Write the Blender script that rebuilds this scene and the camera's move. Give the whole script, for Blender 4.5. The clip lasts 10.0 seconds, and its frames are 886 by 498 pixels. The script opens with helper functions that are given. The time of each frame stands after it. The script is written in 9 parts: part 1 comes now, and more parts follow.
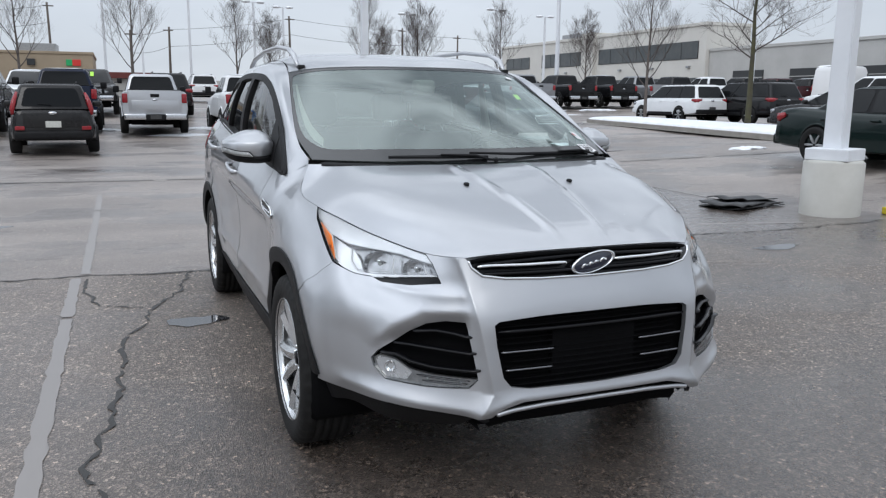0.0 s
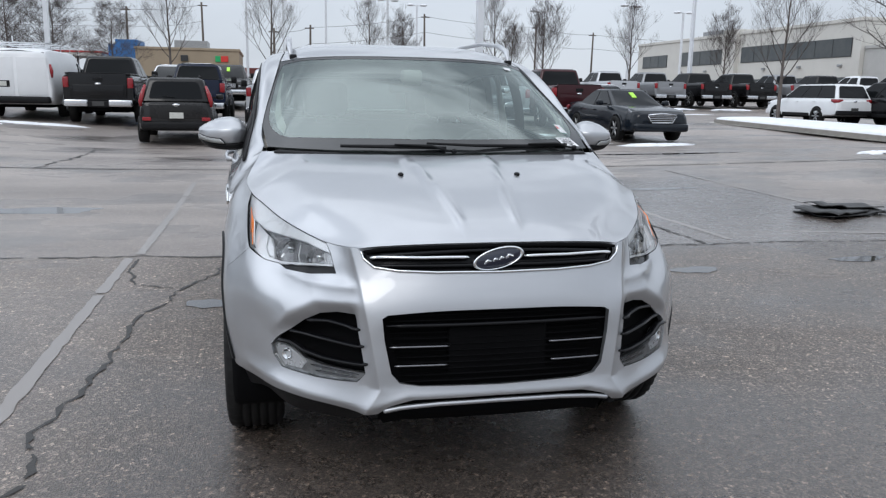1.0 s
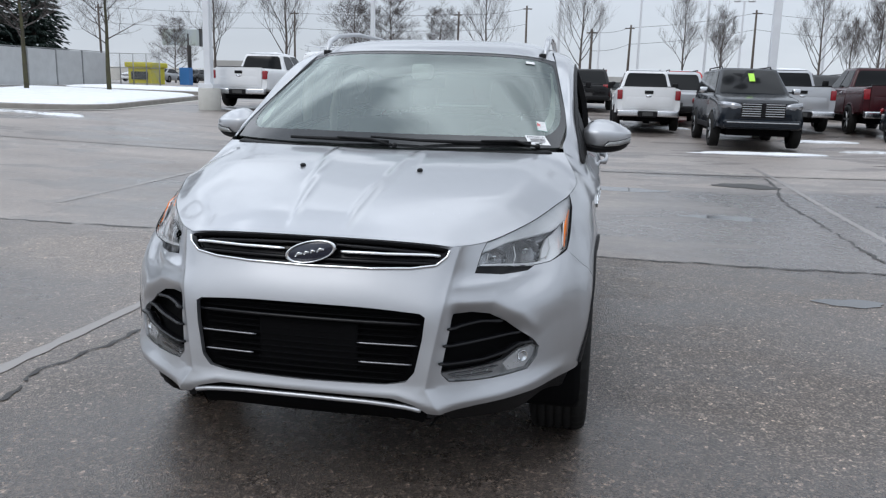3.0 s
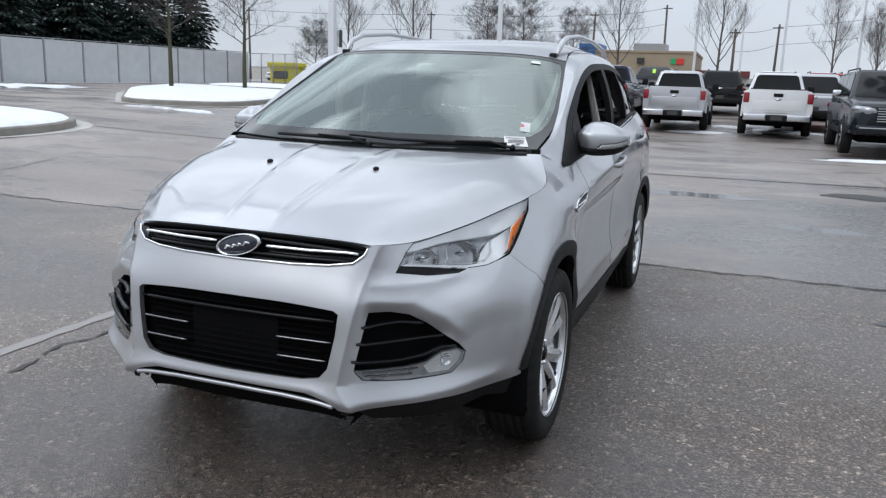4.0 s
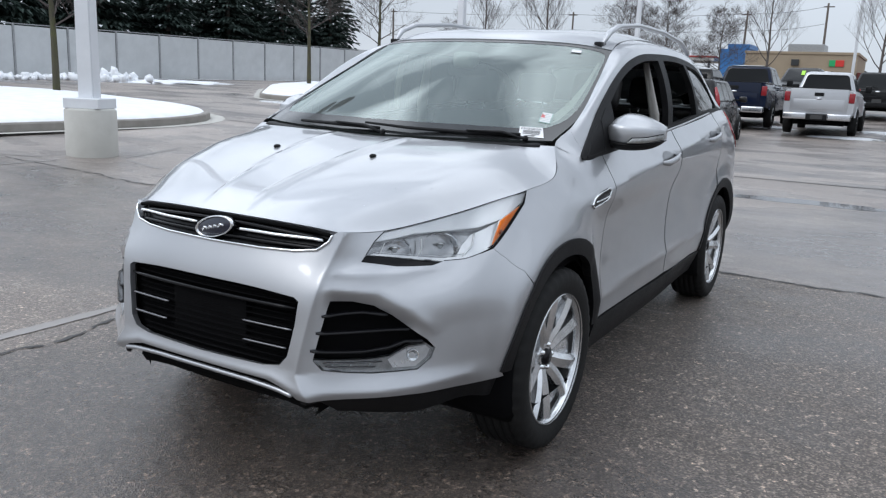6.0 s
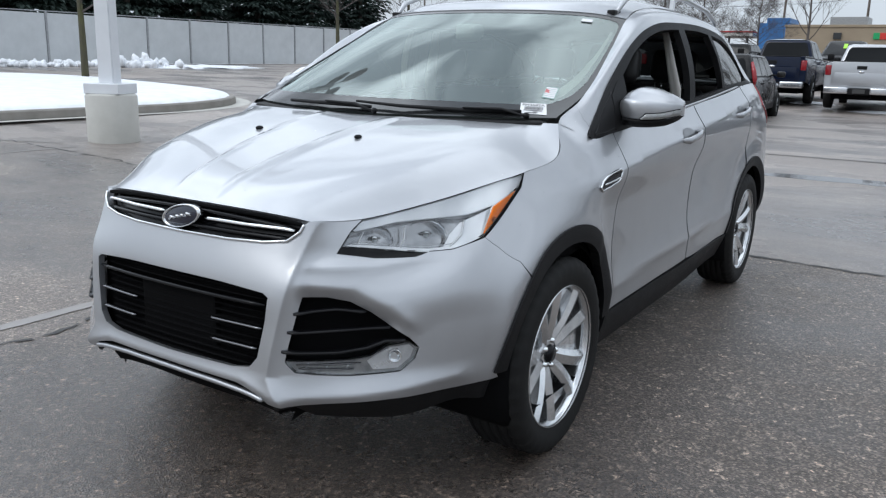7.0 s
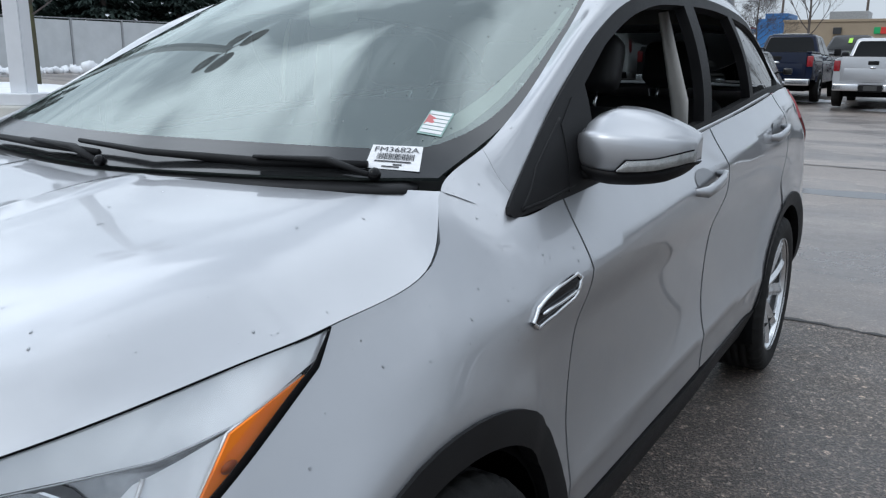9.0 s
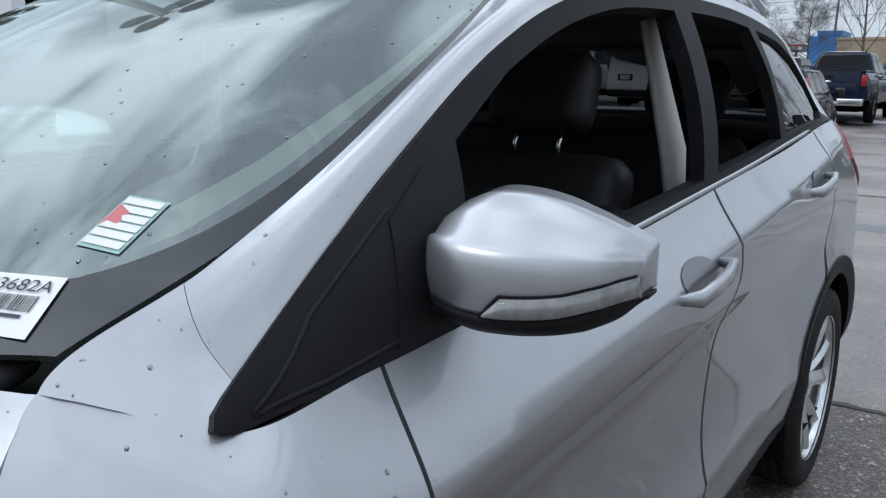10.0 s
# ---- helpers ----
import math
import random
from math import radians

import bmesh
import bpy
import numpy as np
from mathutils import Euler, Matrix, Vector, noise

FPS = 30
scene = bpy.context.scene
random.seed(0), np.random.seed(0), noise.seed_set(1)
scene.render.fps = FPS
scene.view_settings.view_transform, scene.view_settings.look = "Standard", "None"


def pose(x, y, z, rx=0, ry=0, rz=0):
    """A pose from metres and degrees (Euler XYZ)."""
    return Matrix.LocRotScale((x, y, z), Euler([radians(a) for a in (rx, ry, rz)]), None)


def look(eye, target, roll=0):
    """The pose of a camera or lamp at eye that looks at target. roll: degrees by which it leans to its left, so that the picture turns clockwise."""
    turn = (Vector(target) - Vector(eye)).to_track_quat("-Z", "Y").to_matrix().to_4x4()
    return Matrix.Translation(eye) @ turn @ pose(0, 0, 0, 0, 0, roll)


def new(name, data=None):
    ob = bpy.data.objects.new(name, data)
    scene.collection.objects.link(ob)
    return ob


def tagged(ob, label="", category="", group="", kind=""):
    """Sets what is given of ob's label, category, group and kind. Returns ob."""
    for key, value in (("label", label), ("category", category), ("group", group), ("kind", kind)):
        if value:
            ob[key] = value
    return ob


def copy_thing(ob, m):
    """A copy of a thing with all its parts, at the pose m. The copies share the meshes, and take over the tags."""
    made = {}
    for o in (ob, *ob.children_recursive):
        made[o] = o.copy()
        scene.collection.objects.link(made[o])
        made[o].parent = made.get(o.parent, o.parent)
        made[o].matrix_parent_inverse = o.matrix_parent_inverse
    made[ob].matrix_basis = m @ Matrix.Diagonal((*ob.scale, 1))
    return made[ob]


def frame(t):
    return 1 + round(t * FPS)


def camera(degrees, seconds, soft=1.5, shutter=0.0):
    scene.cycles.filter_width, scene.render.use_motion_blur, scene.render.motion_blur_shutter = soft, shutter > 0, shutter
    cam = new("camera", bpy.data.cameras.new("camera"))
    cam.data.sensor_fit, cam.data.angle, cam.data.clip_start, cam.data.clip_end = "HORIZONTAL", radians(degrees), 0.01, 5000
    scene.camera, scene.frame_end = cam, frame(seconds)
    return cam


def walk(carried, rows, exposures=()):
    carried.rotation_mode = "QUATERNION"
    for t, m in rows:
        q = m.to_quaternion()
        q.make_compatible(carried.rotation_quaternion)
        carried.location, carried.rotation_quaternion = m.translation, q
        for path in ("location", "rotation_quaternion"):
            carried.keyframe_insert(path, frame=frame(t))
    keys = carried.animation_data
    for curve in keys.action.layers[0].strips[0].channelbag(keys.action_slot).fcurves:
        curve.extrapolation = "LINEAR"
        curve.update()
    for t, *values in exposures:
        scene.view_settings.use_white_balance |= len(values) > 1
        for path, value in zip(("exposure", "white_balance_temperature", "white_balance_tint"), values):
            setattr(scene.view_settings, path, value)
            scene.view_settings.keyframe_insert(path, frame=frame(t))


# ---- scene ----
cam = camera(58.5, 10.0, soft=1.25)
PATH = [
    (0, (-1.456, -3.074, 1.383), (-0.715, -1.254, 1.009), 0.5),
    (0.5, (-1.08, -3.202, 1.385), (-0.485, -1.331, 1.004), 0.9),
    (1, (-0.714, -3.227, 1.358), (-0.287, -1.311, 0.974), 1.1),
    (1.5, (-0.329, -3.232, 1.361), (-0.079, -1.285, 0.977), 1.3),
    (2, (0.089, -3.257, 1.372), (0.139, -1.295, 0.984), 1.5),
    (2.5, (0.464, -3.183, 1.376), (0.307, -1.229, 0.98), 1.6),
    (3, (0.847, -3.163, 1.361), (0.495, -1.235, 0.962), 1.5),
    (4.5, (1.679, -2.825, 1.378), (0.894, -1.031, 0.972), 2.4),
    (5, (1.807, -2.723, 1.353), (0.936, -0.967, 0.955), 2.8),
    (5.5, (1.884, -2.687, 1.349), (0.954, -0.962, 0.949), 2.8),
    (7, (1.895, -2.37, 1.316), (0.852, -0.728, 0.851), 1.5),
    (7.5, (1.738, -2.078, 1.32), (0.675, -0.453, 0.838), 1.0),
    (8, (1.648, -1.694, 1.34), (0.582, -0.072, 0.856), 0.7),
    (8.5, (1.486, -1.312, 1.326), (0.43, 0.316, 0.843), 0.7),
    (9, (1.433, -0.908, 1.32), (0.39, 0.735, 0.857), 0.7),
    (9.5, (1.393, -0.479, 1.335), (0.328, 1.154, 0.89), 0.7),
    (10, (1.309, -0.099, 1.349), (0.172, 1.49, 0.924), 0.9),
]
walk(cam, [(t, look(eye, target, roll)) for t, eye, target, roll in PATH], [(0.0, 0.0, 6260, 10), (3.0, 0.0, 6240, 10), (5.5, 0.08, 6210, 10), (7.5, 0.05, 6160, 8), (8.5, -0.08, 6130, 8), (9.0, -0.05, 6080, 8), (10.0, 0.0, 5990, 8)])

# world: an overcast winter sky, thin cloud with soft folds
world = bpy.data.worlds.new("overcast")
scene.world = world
world.use_nodes = True
wn, wl = world.node_tree.nodes, world.node_tree.links
wn.clear()
w_out = wn.new("ShaderNodeOutputWorld")
w_bg = wn.new("ShaderNodeBackground")
w_sky = wn.new("ShaderNodeTexSky")
w_sky.sky_type = "NISHITA"
w_sky.sun_disc = False
w_sky.sun_elevation = radians(38)
w_sky.sun_rotation = radians(205)
w_tc = wn.new("ShaderNodeTexCoord")
w_map = wn.new("ShaderNodeMapping")
w_map.inputs["Scale"].default_value = (1.0, 1.6, 3.2)
w_map.inputs["Rotation"].default_value = (0.0, 0.0, 0.5)
w_noise = wn.new("ShaderNodeTexNoise")
w_noise.inputs["Scale"].default_value = 1.9
w_noise.inputs["Detail"].default_value = 6.0
w_noise.inputs["Roughness"].default_value = 0.52
w_noise.inputs["Distortion"].default_value = 0.6
w_ramp = wn.new("ShaderNodeValToRGB")
w_ramp.color_ramp.elements[0].position = 0.40
w_ramp.color_ramp.elements[0].color = (3.1, 3.35, 3.7, 1)
w_ramp.color_ramp.elements[1].position = 0.63
w_ramp.color_ramp.elements[1].color = (10.0, 10.4, 10.9, 1)
w_mix = wn.new("ShaderNodeMixRGB")
w_mix.inputs["Fac"].default_value = 0.93
wl.new(w_tc.outputs["Generated"], w_map.inputs["Vector"])
wl.new(w_map.outputs["Vector"], w_noise.inputs["Vector"])
wl.new(w_noise.outputs["Fac"], w_ramp.inputs["Fac"])
wl.new(w_sky.outputs["Color"], w_mix.inputs["Color1"])
# towards the horizon the cloud evens out
w_sep = wn.new("ShaderNodeSeparateXYZ")
wl.new(w_tc.outputs["Generated"], w_sep.inputs["Vector"])
w_even = wn.new("ShaderNodeMapRange")
w_even.inputs["From Min"].default_value = 0.12
w_even.inputs["From Max"].default_value = 0.65
w_even.inputs["To Min"].default_value = 0.14
w_even.inputs["To Max"].default_value = 1.0
wl.new(w_sep.outputs["Z"], w_even.inputs["Value"])
w_flat = wn.new("ShaderNodeMixRGB")
w_flat.inputs["Color1"].default_value = (6.25, 6.65, 7.2, 1)
wl.new(w_even.outputs["Result"], w_flat.inputs["Fac"])
wl.new(w_ramp.outputs["Color"], w_flat.inputs["Color2"])
wl.new(w_flat.outputs["Color"], w_mix.inputs["Color2"])
# an overcast sky is brighter overhead than at the horizon
w_rise = wn.new("ShaderNodeMapRange")
w_rise.inputs["From Min"].default_value = 0.05
w_rise.inputs["From Max"].default_value = 0.95
w_rise.inputs["To Min"].default_value = 1.03
w_rise.inputs["To Max"].default_value = 1.95
w_mul = wn.new("ShaderNodeVectorMath")
w_mul.operation = "SCALE"
wl.new(w_sep.outputs["Z"], w_rise.inputs["Value"])
wl.new(w_mix.outputs["Color"], w_mul.inputs[0])
# and brighter again where the cloud is thinner
w_dir = wn.new("ShaderNodeVectorMath")
w_dir.operation = "DOT_PRODUCT"
w_dir.inputs[1].default_value = (-0.74, 0.20, 0.64)
wl.new(w_tc.outputs["Generated"], w_dir.inputs[0])
w_glow = wn.new("ShaderNodeMapRange")
w_glow.interpolation_type = "SMOOTHSTEP"
w_glow.inputs["From Min"].default_value = 0.62
w_glow.inputs["From Max"].default_value = 1.0
w_glow.inputs["To Min"].default_value = 1.0
w_glow.inputs["To Max"].default_value = 1.6
wl.new(w_dir.outputs["Value"], w_glow.inputs["Value"])
w_both = wn.new("ShaderNodeMath")
w_both.operation = "MULTIPLY"
wl.new(w_rise.outputs["Result"], w_both.inputs[0])
wl.new(w_glow.outputs["Result"], w_both.inputs[1])
wl.new(w_both.outputs["Value"], w_mul.inputs["Scale"])
wl.new(w_mul.outputs["Vector"], w_bg.inputs["Color"])
w_bg.inputs["Strength"].default_value = 0.10
wl.new(w_bg.outputs["Background"], w_out.inputs["Surface"])

sun = new("sun", bpy.data.lights.new("sun", "SUN"))
sun.data.energy = 0.7
sun.data.angle = radians(25)
sun.data.color = (1.0, 0.97, 0.93)
sun.matrix_world = look((-14, -30, 30), (0, 0, 0))


# ---- materials ----
def shader(name, color, rough=0.5, metal=0.0, coat=0.0, spec=0.5):
    m = bpy.data.materials.new(name)
    m.use_nodes = True
    b = m.node_tree.nodes["Principled BSDF"]
    b.inputs["Base Color"].default_value = (*color, 1)
    b.inputs["Roughness"].default_value = rough
    b.inputs["Metallic"].default_value = metal
    b.inputs["Coat Weight"].default_value = coat
    b.inputs["Coat Roughness"].default_value = 0.04
    b.inputs["Specular IOR Level"].default_value = spec
    return m


def node(m, kind, **inputs):
    n = m.node_tree.nodes.new("ShaderNode" + kind)
    for key, value in inputs.items():
        n.inputs[key.replace("_", " ")].default_value = value
    return n


def join(m, a, b):
    m.node_tree.links.new(a, b)


def coords(m, space="Object", scale=(1, 1, 1)):
    t = node(m, "TexCoord")
    p = node(m, "Mapping", Scale=scale)
    join(m, t.outputs[space], p.inputs["Vector"])
    return p.outputs["Vector"]


def noise_tex(m, vec, scale, detail=4.0, rough=0.55):
    n = node(m, "TexNoise", Scale=scale, Detail=detail, Roughness=rough)
    join(m, vec, n.inputs["Vector"])
    return n.outputs["Fac"]


def ramp(m, fac, *stops):
    r = node(m, "ValToRGB")
    e = r.color_ramp.elements
    while len(e) < len(stops):
        e.new(0.5)
    for el, (pos, col) in zip(e, stops):
        el.position = pos
        el.color = (*col, 1) if len(col) == 3 else col
    join(m, fac, r.inputs["Fac"])
    return r.outputs["Color"]


def bump(m, fac, strength=0.2, distance=0.01):
    b = node(m, "Bump", Strength=strength, Distance=distance)
    join(m, fac, b.inputs["Height"])
    join(m, b.outputs["Normal"], bsdf(m).inputs["Normal"])
    return b


def bsdf(m):
    return m.node_tree.nodes["Principled BSDF"]


def varied(name, c1, c2, scale=6.0, rough=(0.5, 0.7), metal=0.0, bumped=0.0, space="Object", detail=5.0, coat=0.0, fine=60.0):
    """A surface that varies between two colours at one scale and in relief at a finer one."""
    m = shader(name, c1, rough[0], metal, coat)
    v = coords(m, space)
    f = noise_tex(m, v, scale, detail, 0.6)
    join(m, ramp(m, f, (0.3, c1), (0.7, c2)), bsdf(m).inputs["Base Color"])
    r = node(m, "MapRange", To_Min=rough[0], To_Max=rough[1])
    join(m, f, r.inputs["Value"])
    join(m, r.outputs["Result"], bsdf(m).inputs["Roughness"])
    if bumped:
        bump(m, noise_tex(m, v, fine, 3.0), bumped, 0.004)
    return m


def paint(name, color, flake=0.0, rough=0.3, dirt=0.15, metal=0.0):
    """Car paint under clear coat: metal flake, road film that thickens in soft patches, fine drops."""
    m = shader(name, color, rough, metal, 1.0)
    v = coords(m)
    film = noise_tex(m, v, 3.0, 6.0, 0.65)
    grey = tuple(0.5 * c + 0.12 for c in color)
    join(m, ramp(m, film, (0.42, color), (0.80, tuple((1 - dirt) * c + dirt * g for c, g in zip(color, grey)))), bsdf(m).inputs["Base Color"])
    r = node(m, "MapRange", To_Min=rough - 0.04, To_Max=rough + (0.14 if flake else 0.03))
    join(m, film, r.inputs["Value"])
    join(m, r.outputs["Result"], bsdf(m).inputs["Roughness"])
    if flake:
        fl = node(m, "TexNoise", Scale=900.0, Detail=1.0)
        join(m, v, fl.inputs["Vector"])
        bump(m, fl.outputs["Fac"], flake, 0.0006)
    bsdf(m).inputs["Coat Roughness"].default_value = 0.035
    return m


def clear_glass(name, tint, gloss_rough=0.0, reflect=(1.0, 1.0, 1.0), film=0.0, ior=1.85):
    """A pane: what passes through is tinted, what its two faces reflect follows the angle; a film of dust and damp."""
    m = bpy.data.materials.new(name)
    m.use_nodes = True
    n = m.node_tree.nodes
    n.remove(n["Principled BSDF"])
    out = n["Material Output"]
    t = node(m, "BsdfTransparent", Color=(*tint, 1))
    g = node(m, "BsdfGlossy", Roughness=gloss_rough, Color=(*reflect, 1))
    fr = node(m, "Fresnel", IOR=ior)
    mix = node(m, "MixShader")
    join(m, fr.outputs["Fac"], mix.inputs["Fac"])
    if film:
        d = node(m, "BsdfDiffuse", Color=(0.62, 0.70, 0.68, 1))
        dust = node(m, "MixShader")
        amount = node(m, "MapRange", To_Min=0.4 * film, To_Max=1.6 * film)
        join(m, noise_tex(m, coords(m), 3.0, 5.0, 0.6), amount.inputs["Value"])
        join(m, amount.outputs["Result"], dust.inputs["Fac"])
        join(m, t.outputs["BSDF"], dust.inputs[1])
        join(m, d.outputs["BSDF"], dust.inputs[2])
        join(m, dust.outputs["Shader"], mix.inputs[1])
    else:
        join(m, t.outputs["BSDF"], mix.inputs[1])
    join(m, g.outputs["BSDF"], mix.inputs[2])
    join(m, mix.outputs["Shader"], out.inputs["Surface"])
    return m


SILVER = paint("silver_paint", (0.455, 0.465, 0.485), flake=0.14, rough=0.37, dirt=0.2, metal=0.84)
BLACK_TRIM = varied("black_plastic", (0.008, 0.008, 0.009), (0.014, 0.014, 0.015), 9.0, (0.45, 0.62), bumped=0.15, fine=500.0)
bsdf(BLACK_TRIM).inputs["Specular IOR Level"].default_value = 0.18
GLOSS_BLACK = shader("gloss_black", (0.005, 0.005, 0.006), 0.16, 0.0, 0.0, 0.22)
GAP = shader("gap_dark", (0.003, 0.003, 0.0035), 0.8, 0.0, 0.0, 0.08)
CHROME = shader("chrome", (0.78, 0.79, 0.80), 0.07, 1.0)
SATIN = shader("satin_metal", (0.62, 0.63, 0.65), 0.28, 1.0)
WINDSHIELD = clear_glass("windshield_glass", (0.56, 0.70, 0.66), reflect=(0.90, 1.0, 0.97), film=0.05, ior=2.3)
LAMP_LENS = clear_glass("lamp_lens", (0.95, 0.96, 0.965), ior=1.42)
DARK_GLASS = clear_glass("privacy_glass", (0.10, 0.11, 0.11), ior=1.40)
SIDE_GLASS = clear_glass("side_glass", (0.55, 0.62, 0.58))
AMBER = shader("amber_lens", (0.95, 0.23, 0.012), 0.30, 0.0, 0.0, 0.3)
RED_LENS = shader("red_lens", (0.26, 0.010, 0.016), 0.16, 0.0, 0.3)
RUBBER = varied("tyre_rubber", (0.006, 0.006, 0.0064), (0.014, 0.0137, 0.013), 14.0, (0.62, 0.85), bumped=0.3, fine=200.0)
bsdf(RUBBER).inputs["Specular IOR Level"].default_value = 0.3
SEAT_DARK = varied("black_leather", (0.012, 0.012, 0.013), (0.02, 0.02, 0.021), 8.0, (0.45, 0.6), bumped=0.2, fine=350.0)
CREAM = varied("pale_headliner", (0.52, 0.50, 0.46), (0.58, 0.56, 0.52), 12.0, (0.8, 0.9))
REFLECTOR = varied("lamp_reflector", (0.74, 0.75, 0.77), (0.60, 0.61, 0.63), 40.0, (0.22, 0.36), 0.65)
# pale base colour stands in for the sky that these lamp parts would mirror
LID = varied("lamp_upper_reflector", (0.86, 0.87, 0.88), (0.74, 0.75, 0.77), 14.0, (0.14, 0.26), 0.35)
HOUSING = varied("lamp_housing", (0.24, 0.243, 0.25), (0.50, 0.505, 0.515), 26.0, (0.12, 0.24), 0.80)
BOWL = varied("reflector_chrome", (0.80, 0.81, 0.83), (0.62, 0.63, 0.65), 22.0, (0.03, 0.09), 1.0)
CERAMIC = varied("ceramic_band", (0.014, 0.015, 0.016), (0.024, 0.025, 0.026), 20.0, (0.10, 0.16))
PAPER = varied("label_paper", (0.80, 0.80, 0.80), (0.72, 0.72, 0.73), 30.0, (0.6, 0.7))
INK = shader("black_ink", (0.03, 0.03, 0.035), 0.6)
INK_RED = shader("red_ink", (0.55, 0.16, 0.16), 0.6)
INK_GREEN = shader("teal_ink", (0.34, 0.50, 0.46), 0.6)


# ---- mesh helpers ----
def link_mesh(name, verts, faces, mat, parent=None, label="", normals=None, smooth=True):
    me = bpy.data.meshes.new(name)
    me.from_pydata([tuple(v) for v in verts], [], [tuple(f) for f in faces])
    me.materials.append(mat)
    if smooth:
        me.polygons.foreach_set("use_smooth", [True] * len(me.polygons))
    me.update()
    if normals is not None:
        me.normals_split_custom_set_from_vertices([tuple(n) for n in normals])
    ob = new(name, me)
    if parent is not None:
        ob.parent = parent
    if label:
        tagged(ob, label)
    return ob


def part(name, bm, mat, parent=None, label="", smooth=False):
    me = bpy.data.meshes.new(name)
    bm.to_mesh(me)
    bm.free()
    me.materials.append(mat)
    if smooth:
        me.polygons.foreach_set("use_smooth", [True] * len(me.polygons))
    ob = new(name, me)
    if parent is not None:
        ob.parent = parent
    if label:
        tagged(ob, label)
    return ob


def empty(name, m=None):
    ob = new(name)
    ob.empty_display_size = 0.1
    if m is not None:
        ob.matrix_world = m
    return ob


def add_box(bm, lo, hi, bevel=0.0, m=None, segs=2):
    c = [(a + b) / 2 for a, b in zip(lo, hi)]
    s = [abs(b - a) for a, b in zip(lo, hi)]
    mat = Matrix.Translation(c) @ Matrix.Diagonal((*s, 1))
    if m is not None:
        mat = m @ mat
    r = bmesh.ops.create_cube(bm, size=1.0, matrix=mat)
    if bevel:
        edges = list({e for v in r["verts"] for e in v.link_edges})
        bmesh.ops.bevel(bm, geom=edges, offset=bevel, segments=segs, affect="EDGES", profile=0.6)
    return r["verts"]


def box(lo, hi, bevel=0.0, m=None, segs=2):
    bm = bmesh.new()
    add_box(bm, lo, hi, bevel, m, segs)
    return bm


def add_tube(bm, pts, radius, sides=8, cap=True):
    """A tube along points; radius a number or one for each point."""
    pts = [Vector(p) for p in pts]
    rad = radius if hasattr(radius, "__len__") else [radius] * len(pts)
    rings = []
    ref = Vector((0, 0, 1))
    for i, p in enumerate(pts):
        d = (pts[min(i + 1, len(pts) - 1)] - pts[max(i - 1, 0)]).normalized()
        side = d.cross(ref)
        if side.length < 0.05:
            side = d.cross(Vector((1, 0, 0)))
        side.normalize()
        up = side.cross(d)
        rings.append([bm.verts.new(p + rad[i] * (math.cos(a) * side + math.sin(a) * up)) for a in (2 * math.pi * k / sides for k in range(sides))])
    for r0, r1 in zip(rings, rings[1:]):
        for k in range(sides):
            bm.faces.new((r0[k], r0[(k + 1) % sides], r1[(k + 1) % sides], r1[k]))
    if cap:
        bm.faces.new(rings[0][::-1])
        bm.faces.new(rings[-1])
    return bm


def tube(pts, radius, sides=8):
    return add_tube(bmesh.new(), pts, radius, sides)


def add_lathe(bm, profile, segs=32, m=None, closed=False):
    """Turns (radius, height) points round the x axis."""
    rings = []
    for r, h in profile:
        ring = []
        for k in range(segs):
            a = 2 * math.pi * k / segs
            v = Vector((h, r * math.cos(a), r * math.sin(a)))
            ring.append(bm.verts.new(m @ v if m is not None else v))
        rings.append(ring)
    pairs = list(zip(rings, rings[1:])) + ([(rings[-1], rings[0])] if closed else [])
    for r0, r1 in pairs:
        for k in range(segs):
            bm.faces.new((r0[k], r1[k], r1[(k + 1) % segs], r0[(k + 1) % segs]))
    return rings


